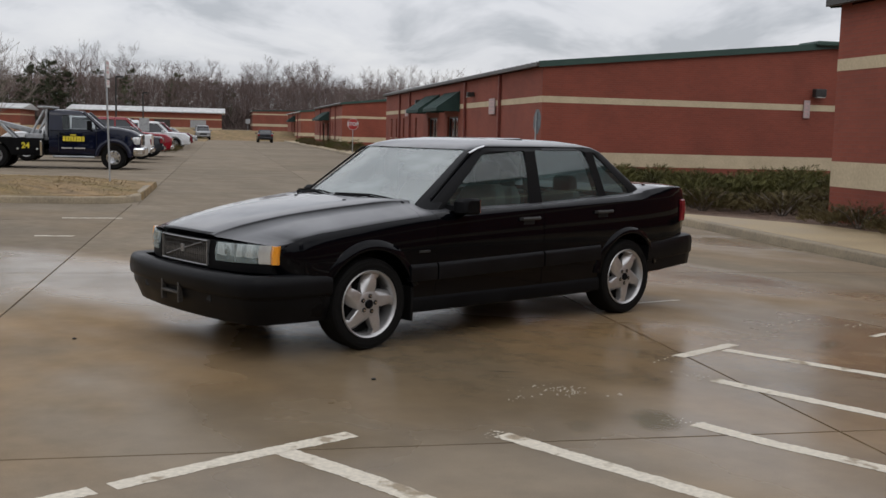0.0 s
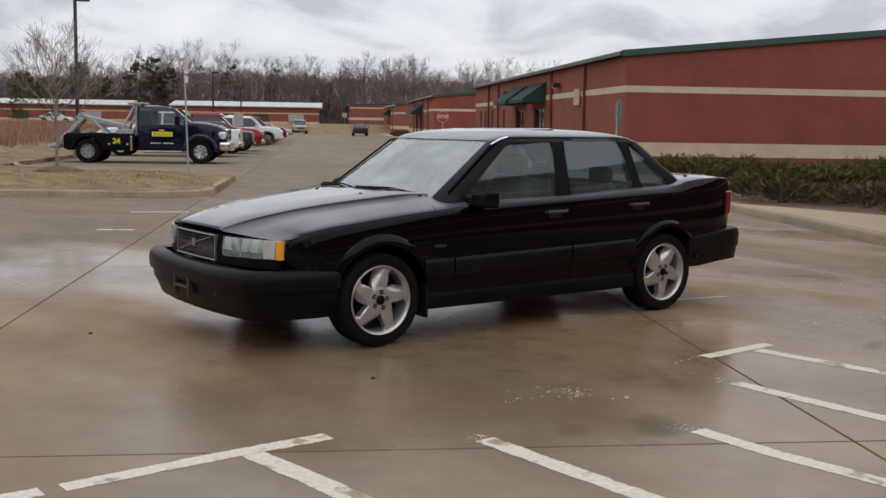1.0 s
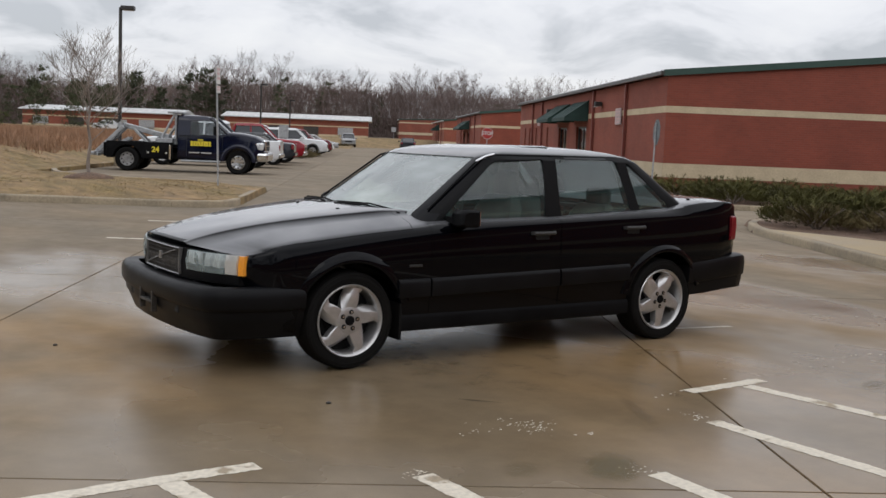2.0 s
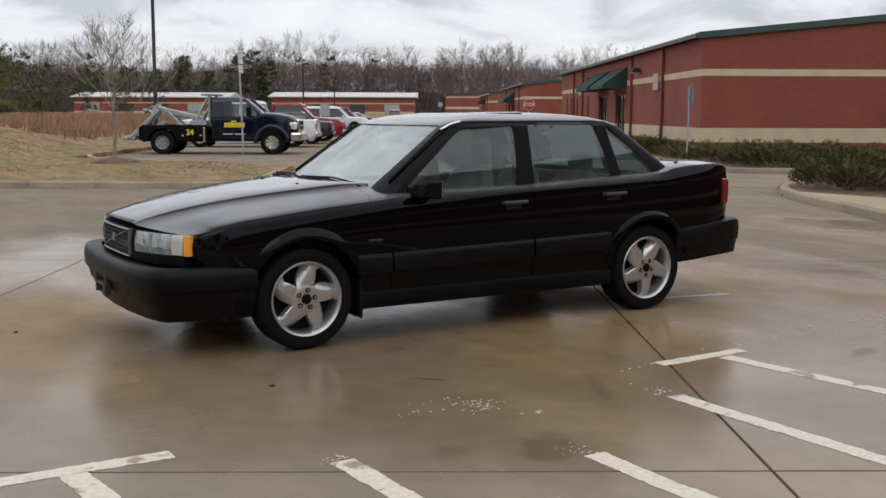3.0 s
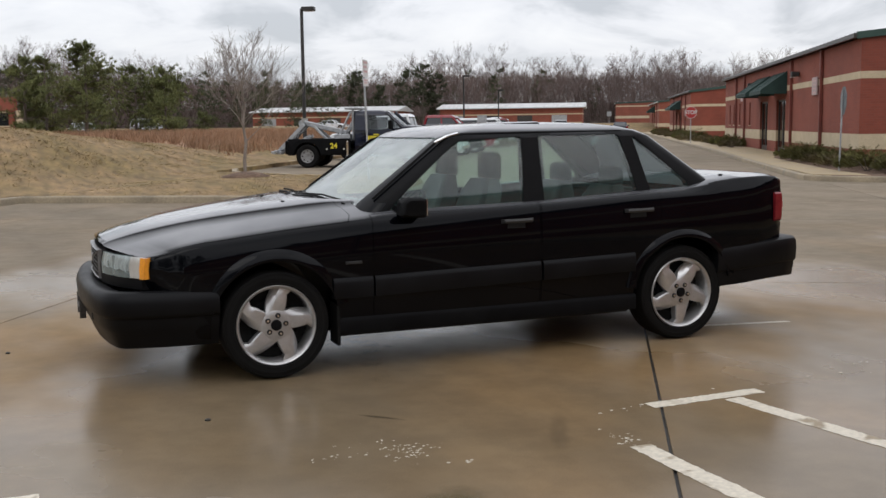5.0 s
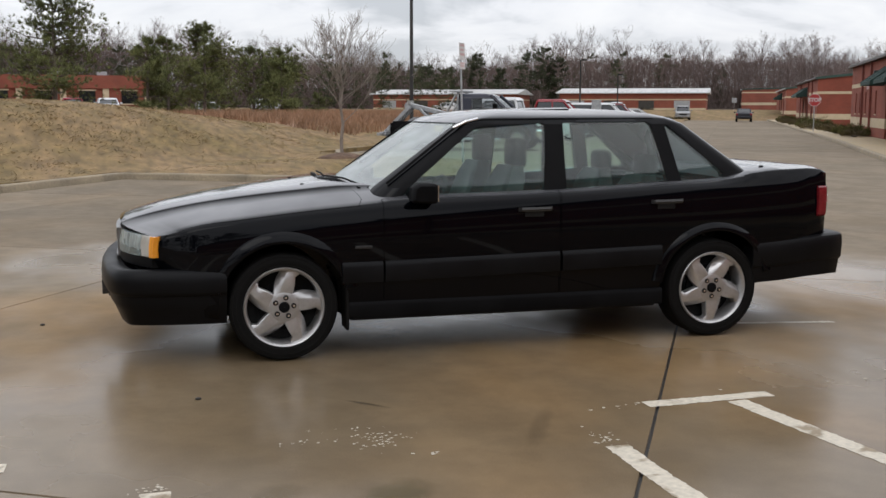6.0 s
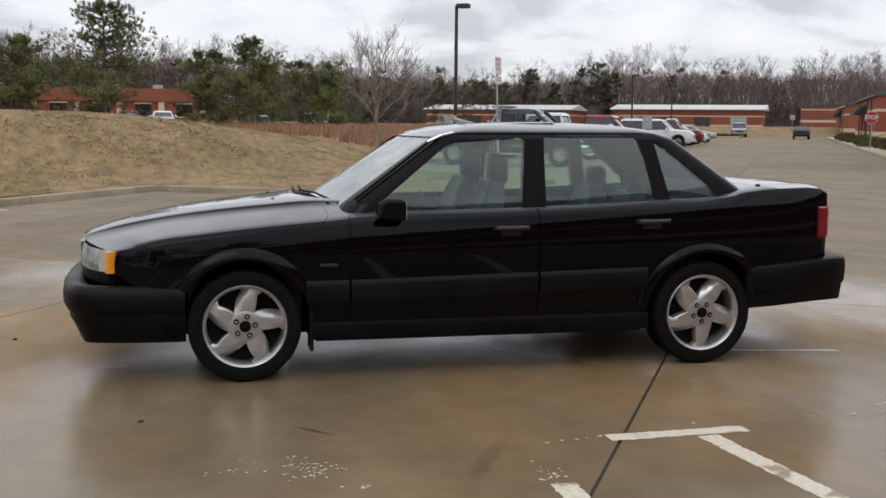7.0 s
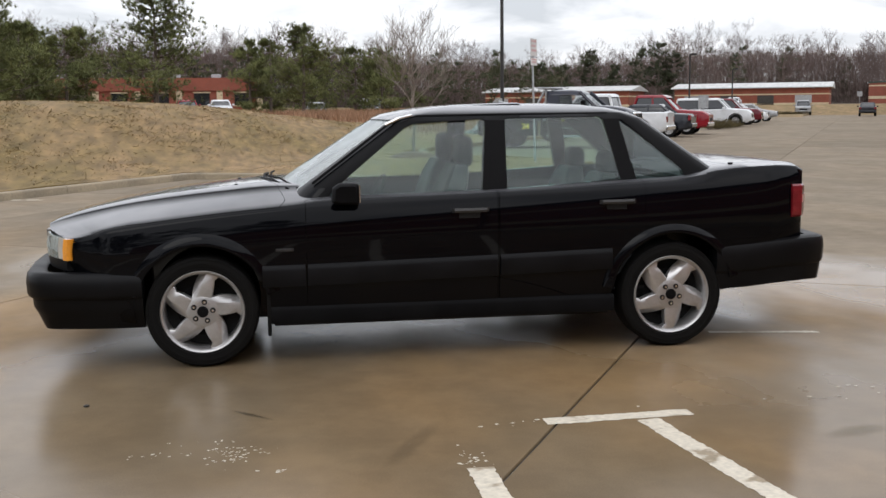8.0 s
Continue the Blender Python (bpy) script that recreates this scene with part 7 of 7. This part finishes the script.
def bare_tree_mesh(seed, h, trunk, limbs, depth, kids, min_r, sides=5, flat=False, clear=0.35, steep=(0.5, 1.05), spread=0.5):
    rng = random.Random(seed)
    rods, flats = [], []
    trunk_line = [Vector((0, 0, -0.1))]
    for i in range(6):
        trunk_line.append(Vector((rng.gauss(0, 0.006 * h), rng.gauss(0, 0.006 * h), h * (i + 1) / 7)))
    rods.append((trunk_line, [trunk * (1 - 0.12 * i) for i in range(7)], sides + 2))
    for k in range(limbs):
        t = clear + (1 - clear) * (k + rng.random()) / limbs
        i = min(5, int(t * 6))
        p = trunk_line[i].lerp(trunk_line[i + 1], t * 6 - i)
        a = k * 2.4 + rng.gauss(0, 0.4)
        el = rng.uniform(*steep)
        d = Vector((math.cos(a) * math.cos(el), math.sin(a) * math.cos(el), math.sin(el)))
        fork(rng, rods, flats if flat else None, p, d, h * (0.34 - 0.16 * t) * rng.uniform(0.8, 1.2), trunk * (0.38 - 0.2 * t), depth, spread, 0.25, kids, min_r, sides)
    vs, fs = [], []
    for line, rad, sd in rods:
        base = len(vs)
        for i, p in enumerate(line):
            d = (line[min(i + 1, len(line) - 1)] - line[max(i - 1, 0)]).normalized()
            s = d.cross(Vector((0.3, 0.2, 1)) if abs(d.z) < 0.95 else Vector((1, 0, 0))).normalized()
            u = s.cross(d)
            for k in range(sd):
                a = 2 * math.pi * k / sd
                vs.append(tuple(p + rad[i] * (math.cos(a) * s + math.sin(a) * u)))
        for i in range(len(line) - 1):
            for k in range(sd):
                j = (k + 1) % sd
                fs.append((base + i * sd + k, base + i * sd + j, base + (i + 1) * sd + j, base + (i + 1) * sd + k))
    for p, q, w in flats:
        s = (q - p).cross(Vector((rng.gauss(0, 1), rng.gauss(0, 1), 0.2))).normalized() * w
        b = len(vs)
        vs += [tuple(p - s), tuple(p + s), tuple(q), tuple(q)]
        fs.append((b, b + 1, b + 2, b + 3))
    return vs, fs


def mesh_from(name, vs, fs, material):
    me = bpy.data.meshes.new(name)
    me.from_pydata(vs, [], fs)
    me.materials.append(material)
    return me


def needle_tuft(rng, c, d, size, vs, fs, n):
    """A brush of needles round a shoot."""
    for _ in range(n):
        a = Vector((rng.gauss(0, 1), rng.gauss(0, 1), rng.gauss(0, 0.8))).normalized()
        tip = (d * 0.9 + a).normalized() * size * rng.uniform(0.6, 1.15)
        w = a.cross(d)
        w = w.normalized() * size * 0.052 if w.length > 1e-4 else Vector((size * 0.052, 0, 0))
        b = len(vs)
        o = c + a * size * 0.08
        vs += [tuple(o - w), tuple(o + w), tuple(c + tip)]
        fs.append((b, b + 1, b + 2))


def pine_meshes(seed, h, width, whorls=11, clear=0.12, tuft=0.2, needles=9, dense=1.0):
    """Trunk with branches, and a crown of needle brushes with gaps between the boughs."""
    rng = random.Random(seed)
    rods = [([Vector((0, 0, -0.2)), Vector((0.02 * h, 0, h * 0.5)), Vector((0.01 * h, 0.01 * h, h * 0.97))], [h * 0.022, h * 0.015, h * 0.004], 7)]
    vs, fs = [], []
    for k in range(whorls):
        t = clear + (1 - clear) * (k / whorls) ** 0.9
        z = h * t
        reach = width * (0.30 + 0.70 * math.sin(math.pi * min(1, (t - clear) / (1 - clear) * 0.72 + 0.28))) * (1 - 0.5 * max(0, t - 0.6))
        for b in range(rng.randint(4, 6)):
            if rng.random() < 0.12:
                continue
            a = rng.uniform(0, 2 * math.pi)
            r = reach * rng.uniform(0.55, 1.12)
            el = 0.05 + 0.5 * t + rng.gauss(0, 0.12)
            p0 = Vector((0.015 * h * t, 0, z))
            p1 = p0 + Vector((math.cos(a), math.sin(a), math.tan(el) * 0.5)) * r * 0.6
            p2 = p0 + Vector((math.cos(a), math.sin(a), math.tan(el))) * r
            rods.append(([p0, p1, p2], [h * 0.006, h * 0.004, h * 0.0015], 4))
            n = int((5 + 5 * r / width) * dense)
            for q in range(n):
                u = rng.uniform(0.35, 1.05)
                c = p0.lerp(p2, u) + Vector((rng.gauss(0, 0.22), rng.gauss(0, 0.22), rng.gauss(0.05, 0.17))) * r * 0.7
                needle_tuft(rng, c, (p2 - p0).normalized() * 0.5 + Vector((0, 0, 0.7)), tuft * rng.uniform(0.7, 1.25), vs, fs, needles)
    for q in range(8):
        needle_tuft(rng, Vector((rng.gauss(0, 0.1), rng.gauss(0, 0.1), h * rng.uniform(0.93, 1.02))), Vector((0, 0, 1)), tuft, vs, fs, needles)
    tv, tf = [], []
    for line, rad, sd in rods:
        base = len(tv)
        for i, p in enumerate(line):
            d = (line[min(i + 1, 2)] - line[max(i - 1, 0)]).normalized()
            s = d.cross(Vector((0.3, 0.2, 1)) if abs(d.z) < 0.95 else Vector((1, 0, 0))).normalized()
            u = s.cross(d)
            for k in range(sd):
                an = 2 * math.pi * k / sd
                tv.append(tuple(p + rad[i] * (math.cos(an) * s + math.sin(an) * u)))
        for i in range(2):
            for k in range(sd):
                j = (k + 1) % sd
                tf.append((base + i * sd + k, base + i * sd + j, base + (i + 1) * sd + j, base + (i + 1) * sd + k))
    return (tv, tf), (vs, fs)


def pine(label, x, y, h, width, seed, leaf=None, **kw):
    z = height(x, y)
    t = empty("pine_tree", LOT @ Matrix.Translation((x, y, z - 0.05)), label, "pine tree", "pines on the bank")
    (tv, tf), (vs, fs) = pine_meshes(seed, h, width, **kw)
    part("trunk", mesh_from("trunk", tv, tf, M["bark"]), None, t)
    part("crown", mesh_from("crown", vs, fs, leaf or M["needle"]), None, t)
    return t


pine("tall loblolly pine with an open rounded crown", -24.0, 30.2, 5.0, 1.95, 3, whorls=15, clear=0.14, tuft=0.19, needles=20, dense=4.0)
pine("slender pine with a clear lower trunk", -22.3, 39.4, 4.4, 1.5, 5, whorls=13, clear=0.22, tuft=0.18, needles=19, dense=3.4)
pine("bushy pine at the field's edge", -27.4, 25.0, 4.3, 1.6, 7, tuft=0.19, needles=20, dense=3.4)
for i, (x, y, h, w) in enumerate([(-31.2, 30.7, 4.3, 1.7), (-29.6, 31.5, 4.0, 1.6), (-28.7, 27.8, 3.9, 1.5), (-32.4, 36.2, 4.4, 1.7), (-34.5, 33.0, 4.6, 1.8), (-26.1, 40.8, 3.9, 1.2), (-26.7, 43.9, 4.2, 1.4),
                                  (-24.5, 49.6, 3.9, 1.7), (-23.0, 50.2, 3.8, 1.7), (-21.9, 47.5, 3.2, 1.3), (-27.8, 50.5, 3.6, 1.5), (-37.5, 38.0, 4.6, 1.8)]):
    pine("dense young pine with low boughs", x, y, h, w, 20 + i, whorls=10, clear=0.05, tuft=0.21, needles=18, dense=3.0)
pine("round dark evergreen shrub in the field", -20.4, 49.2, 1.3, 0.65, 60, whorls=8, clear=0.02, tuft=0.16, needles=9, dense=1.6)
for i, (x, y, h, w) in enumerate([(-34.5, 165.0, 6.6, 2.0), (-38.3, 165.0, 9.0, 2.2), (-30.0, 165.0, 9.2, 2.6), (-27.5, 165.0, 9.8, 2.8), (-43.5, 166.0, 6.6, 2.4), (-47.0, 165.0, 6.8, 2.6), (-25.0, 165.0, 8.0, 2.4), (-54.0, 165.0, 6.8, 2.6)]):
    pine("tall roadside pine before the woods", x, y, h, w, 80 + i, whorls=9, clear=0.3 if i % 2 else 0.1, tuft=0.42, needles=16, dense=2.2, leaf=M["needle_far"])

sap = empty("young_tree", LOT @ Matrix.Translation((-6.93, 16.4, height(-6.93, 16.4) - 0.02)), "bare young street tree in a mulch ring", "tree")
tv, tf = bare_tree_mesh(11, 2.82, 0.030, 18, 3, 4, 0.0018, 5, clear=0.34, steep=(0.85, 1.2), spread=0.33)
tv = [(x * 1.5, y * 1.5, z) for x, y, z in tv]
part("trunk", mesh_from("trunk", tv, tf, M["bark_young"]), None, sap, "pale slim trunk and bare branches")
bm = bmesh.new()
mz = [height(-6.93 + 0.6 * math.cos(2 * math.pi * k / 28), 16.4 + 0.6 * math.sin(2 * math.pi * k / 28)) for k in range(28)]
rows = []
for r, dz in ((0.62, -0.12), (0.54, 0.02), (0.32, 0.09), (0.06, 0.12)):
    rows.append([(-6.93 + r * math.cos(2 * math.pi * k / 28) * (1 + 0.06 * noise.noise((k * 0.7, 0, 1))), 16.4 + r * math.sin(2 * math.pi * k / 28), max(mz) + dz + 0.015 * noise.noise((k, r * 3, 2))) for k in range(28)])
loft(bm, rows)
mul = new("mulch_ring", mesh_of(bm, "mulch_ring", M["mulch"], 60))
mul.matrix_basis = LOT
tagged(mul, "round mound of dark bark mulch under the tree", "mulch")

# far woods: hardwoods in winter with some pines, in one sheet of trees
wood_v, wood_f = [], []
kinds = [bare_tree_mesh(100 + s, 12.0, 0.14, 13, 3, 4, 0.0105, 3, True, 0.24) for s in range(8)]
kinds = [(np.array(v), np.array(f)) for v, f in kinds]
pk = []
for s in range(3):
    (_, _), (pv, pf) = pine_meshes(200 + s, 11.0, 2.7, 9, 0.15, 0.62, 9, 1.0)
    pk.append((np.array(pv), np.array(pf)))
rng = random.Random(5)
acc = {"bare": [[], [], 0], "pine": [[], [], 0]}


def plant(kind, v, f, x, y, s, sz, turn, z):
    c, q = math.cos(turn), math.sin(turn)
    vv = np.column_stack((v[:, 0] * c * s - v[:, 1] * q * s + x, v[:, 0] * q * s + v[:, 1] * c * s + y, v[:, 2] * sz + z))
    a = acc[kind]
    a[0].append(vv)
    a[1].append(f + a[2])
    a[2] += len(vv)


def tree_line(ang):
    """Height of the woods by bearing in the car park's axes."""
    return interp(ang, [50, 62, 75, 84, 90, 98, 101, 105, 110, 120, 135, 150], [12.5, 12.8, 12.6, 13.8, 14.2, 14.6, 13.2, 12.2, 13.8, 16.2, 17.2, 17.2])


for row in range(5):
    for k in range(92):
        ang = 52 + 94 * (k + rng.random()) / 92
        dist = 196 + row * 6 + rng.gauss(0, 2)
        x, y = dist * math.cos(radians(ang)), dist * math.sin(radians(ang)) - 8
        hgt = (tree_line(ang) - 2.2) * rng.uniform(0.60, 0.97) * (1.0 + 0.03 * row)
        z = height(x, y) - 0.3
        if rng.random() < (0.10 if row < 4 else 0.03):
            v, f = pk[rng.randrange(3)]
            plant("pine", v, f, x, y, hgt / 11 * rng.uniform(0.8, 1.0), hgt / 11 * 0.86, rng.uniform(0, 6.28), z)
        else:
            v, f = kinds[rng.randrange(8)]
            plant("bare", v, f, x, y, hgt / 12 * rng.uniform(0.85, 1.15), hgt / 12, rng.uniform(0, 6.28), z)
# saplings and brush that fill the woods
bv, bf = [], []
for k in range(230000):
    ang = rng.uniform(52, 146)
    dist = rng.uniform(195, 226)
    x, y = dist * math.cos(radians(ang)), dist * math.sin(radians(ang)) - 8
    z = height(x, y) - 0.3 + rng.random() ** 1.2 * 0.80 * (tree_line(ang) - 4)
    ln = rng.uniform(0.7, 2.4)
    a = rng.uniform(0, 6.28)
    w = rng.uniform(0.02, 0.055)
    b = len(bv)
    tilt = rng.gauss(0, 0.5) * ln
    bv += [(x - w * math.cos(a), y - w * math.sin(a), z), (x + w * math.cos(a), y + w * math.sin(a), z), (x + tilt * math.cos(a * 3), y + tilt * math.sin(a * 3), z + ln), (x + tilt * math.cos(a * 3), y + tilt * math.sin(a * 3), z + ln)]
    bf.append((b, b + 1, b + 2, b + 3))
plant("bare", np.array(bv), np.array(bf), 0, 0, 1, 1, 0, 0)
# low evergreen edge of the woods, to the side of the field
for k in range(46):
    ang = 103 + 40 * (k + rng.random()) / 46
    dist = rng.uniform(120, 150)
    x, y = dist * math.cos(radians(ang)), dist * math.sin(radians(ang)) - 8
    v, f = pk[rng.randrange(3)]
    s = rng.uniform(5.0, 7.6) / 11
    plant("pine", v, f, x, y, s * 1.2, s, rng.uniform(0, 6.28), height(x, y) - 0.3)
# dark evergreen belt behind the viewer
for k in range(90):
    x, y = rng.uniform(-75, 60), rng.uniform(-52, -40)
    v, f = pk[rng.randrange(3)]
    s = rng.uniform(13, 17) / 11
    plant("pine", v, f, x, y, s * 1.15, s, rng.uniform(0, 6.28), -0.3)
for kind, nm, mt, lab in (("bare", "hardwood_woods", M["twig"], "far belt of bare brown winter hardwoods"), ("pine", "pine_woods", M["needle_far"], "dark pines mixed among the far woods")):
    a = acc[kind]
    vv, ff = np.concatenate(a[0]), np.concatenate(a[1])
    me = bpy.data.meshes.new(nm)
    me.from_pydata(vv.tolist(), [], ff.tolist())
    me.materials.append(mt)
    ob = new(nm, me)
    ob.matrix_basis = LOT
    tagged(ob, lab, "woods", kind="stuff")

# ---- shrubs ----


def shrub_mesh(seed, w, h, n, name, material):
    rng = random.Random(seed)
    vs, fs = [], []
    for _ in range(n):
        a, r = rng.uniform(0, 2 * math.pi), math.sqrt(rng.random())
        x, y = w * r * math.cos(a), w * r * math.sin(a)
        top = h * (1 - 0.55 * r * r) * rng.uniform(0.45, 1.0)
        c = Vector((x, y, top * rng.uniform(0.3, 0.95)))
        d = Vector((math.cos(a) * (0.4 + r), math.sin(a) * (0.4 + r), rng.uniform(0.3, 1.0))).normalized()
        ln = rng.uniform(0.09, 0.20) * (h / 0.7)
        side = d.cross(Vector((rng.gauss(0, 1), rng.gauss(0, 1), rng.gauss(0, 1)))).normalized()
        for q in range(5):
            s = side * (1 if q % 2 else -1)
            p = c + d * ln * (0.15 + 0.17 * q)
            tip = p + (d * 0.6 + s * 0.7 + Vector((0, 0, 0.15))) * ln * (0.55 - 0.07 * q)
            b = len(vs)
            vs += [tuple(p - d * ln * 0.10), tuple(p + d * ln * 0.12), tuple(tip)]
            fs.append((b, b + 1, b + 2))
    return mesh_from(name, vs, fs, material)


jun = [shrub_mesh(300 + s, 0.72, 0.70, 800, "foliage", M["juniper"]) for s in range(3)] + [shrub_mesh(310 + s, 0.64, 0.5, 650, "foliage", M["liriope"]) for s in range(2)]
stem_bm = bmesh.new()
for k in range(7):
    a = 2 * math.pi * k / 7
    add_tube(stem_bm, [(0, 0, -0.05), (0.2 * math.cos(a), 0.2 * math.sin(a), 0.2), (0.45 * math.cos(a), 0.45 * math.sin(a), 0.36)], [0.02, 0.014, 0.006], 4)
stem_me = mesh_of(stem_bm, "woody_base", M["bark"])
rng = random.Random(9)


def shrub(x, y, k, s, label, group, z=None):
    sh = empty("shrub", LOT @ pose(x, y, height(x, y) if z is None else z, 0, 0, rng.uniform(0, 360)), label, "shrub", group)
    sh.scale = (s, s, s)
    part("foliage", jun[k], None, sh)
    part("woody_base", stem_me, None, sh)
    return sh


for row, (yy, kk) in enumerate(((12.2, (0, 1, 2)), (11.2, (0, 1, 2)), (10.2, (3, 4, 0)), (9.4, (3, 4)))):
    for i in range(13):
        x = 7.1 + i * 1.02 + rng.gauss(0, 0.12) + 0.35 * (row % 2)
        y = yy + rng.gauss(0, 0.12)
        if row == 3 and x < 7.6 or row == 2 and x < 6.9 or row == 0 and x < 7.35 or (y < 9.6 and x > 15):
            continue
        shrub(x, y, rng.choice(kk), rng.uniform(0.9, 1.2), "low spreading juniper in the planted peninsula", "peninsula junipers", 0.12)
for i in range(9):
    shrub(8.2 + rng.gauss(0, 0.06), 7.7 - i * 0.85, rng.choice((3, 4)), rng.uniform(0.75, 0.95), "low brown-green shrub by the brick wall", "wall shrubs", 0.12)
for row, yy in enumerate((18.4, 19.5, 20.7, 22.0)):
    for i in range(12):
        x = 7.5 + i * 1.05 + rng.gauss(0, 0.12) + 0.5 * (row % 2)
        if row == 0 and x < 8.2:
            continue
        shrub(x, yy + rng.gauss(0, 0.12), rng.choice((0, 1, 2, 3)), rng.uniform(0.75, 1.05), "low spreading juniper before the brick gable", "gable junipers", 0.12)
for i in range(9):
    shrub(7.55 + rng.gauss(0, 0.1), 23.0 + i * 0.95, rng.choice((1, 2, 3)), rng.uniform(0.75, 0.95), "low juniper along the shop front", "shop front shrubs", 0.12)
for i in range(11):
    shrub(7.45 + rng.gauss(0, 0.12), 45.8 + i * 1.0, rng.choice((0, 3, 4)), rng.uniform(0.8, 1.0), "low hedge shrub along the shop front", "shop front shrubs", 0.12)
for i in range(24):
    shrub(7.2 + rng.gauss(0, 0.3), 60 + i * 2.2, rng.choice((0, 3, 4)), rng.uniform(0.9, 1.3), "low hedge shrub beside the far shop walk", "far hedge shrubs", 0.1)
for i in range(9):
    shrub(-5.0 + rng.gauss(0, 0.2), 55.0 + i * 0.75, rng.choice((3, 4)), rng.uniform(0.9, 1.2), "brown-green hedge shrub on the parking island", "island hedge", 0.0)
for i in range(16):
    shrub(-4.5 + rng.gauss(0, 0.3) - 0.5 * i, 128.5 + rng.gauss(0, 0.4), rng.choice((3, 4)), rng.uniform(0.9, 1.2), "low hedge shrub at the end of the road", "road end hedge", 0.0)

# ---- grass ----


def tufts(name, label, spots, h0, h1, w, material, blades, seed, lean=0.4):
    rng = random.Random(seed)
    vs, fs = [], []
    for x, y in spots:
        z = height(x, y)
        for _ in range(blades):
            a = rng.uniform(0, 6.28)
            o = Vector((x + rng.gauss(0, w * 1.5), y + rng.gauss(0, w * 1.5), z - 0.02))
            hgt = rng.uniform(h0, h1)
            s = Vector((math.cos(a), math.sin(a), 0)) * w * 0.28
            tip = o + Vector((rng.gauss(0, hgt * lean), rng.gauss(0, hgt * lean), hgt))
            b = len(vs)
            vs += [tuple(o - s), tuple(o + s), tuple(tip)]
            fs.append((b, b + 1, b + 2))
    ob = new(name, mesh_from(name, vs, fs, material))
    ob.matrix_basis = LOT
    return tagged(ob, label, name.replace("_", " "), kind="stuff")


rng = random.Random(21)
lawn = []
while len(lawn) < 52000:
    x, y = rng.uniform(-27, -3.3), rng.uniform(2, 31)
    if x < -10.3 or (12.4 < y and not stall(x, y) and x < -3.45 and y < 18.6 + max(0, -3.8 - x) * 0.70):
        if rng.random() < 0.45 + 0.8 * noise.noise((x * 0.5, y * 0.5, 3)):
            lawn.append((x, y))
tufts("lawn_grass", "short dormant straw-coloured lawn grass", lawn, 0.024, 0.040, 0.045, M["blade"], 4, 1, 2.2)
field = [(rng.uniform(-62, -12.5), rng.uniform(31, 66)) for _ in range(24000)]
tufts("sedge_grass", "tall russet broom sedge in the field", field, 0.25, 0.55, 0.075, M["sedge"], 4, 2)
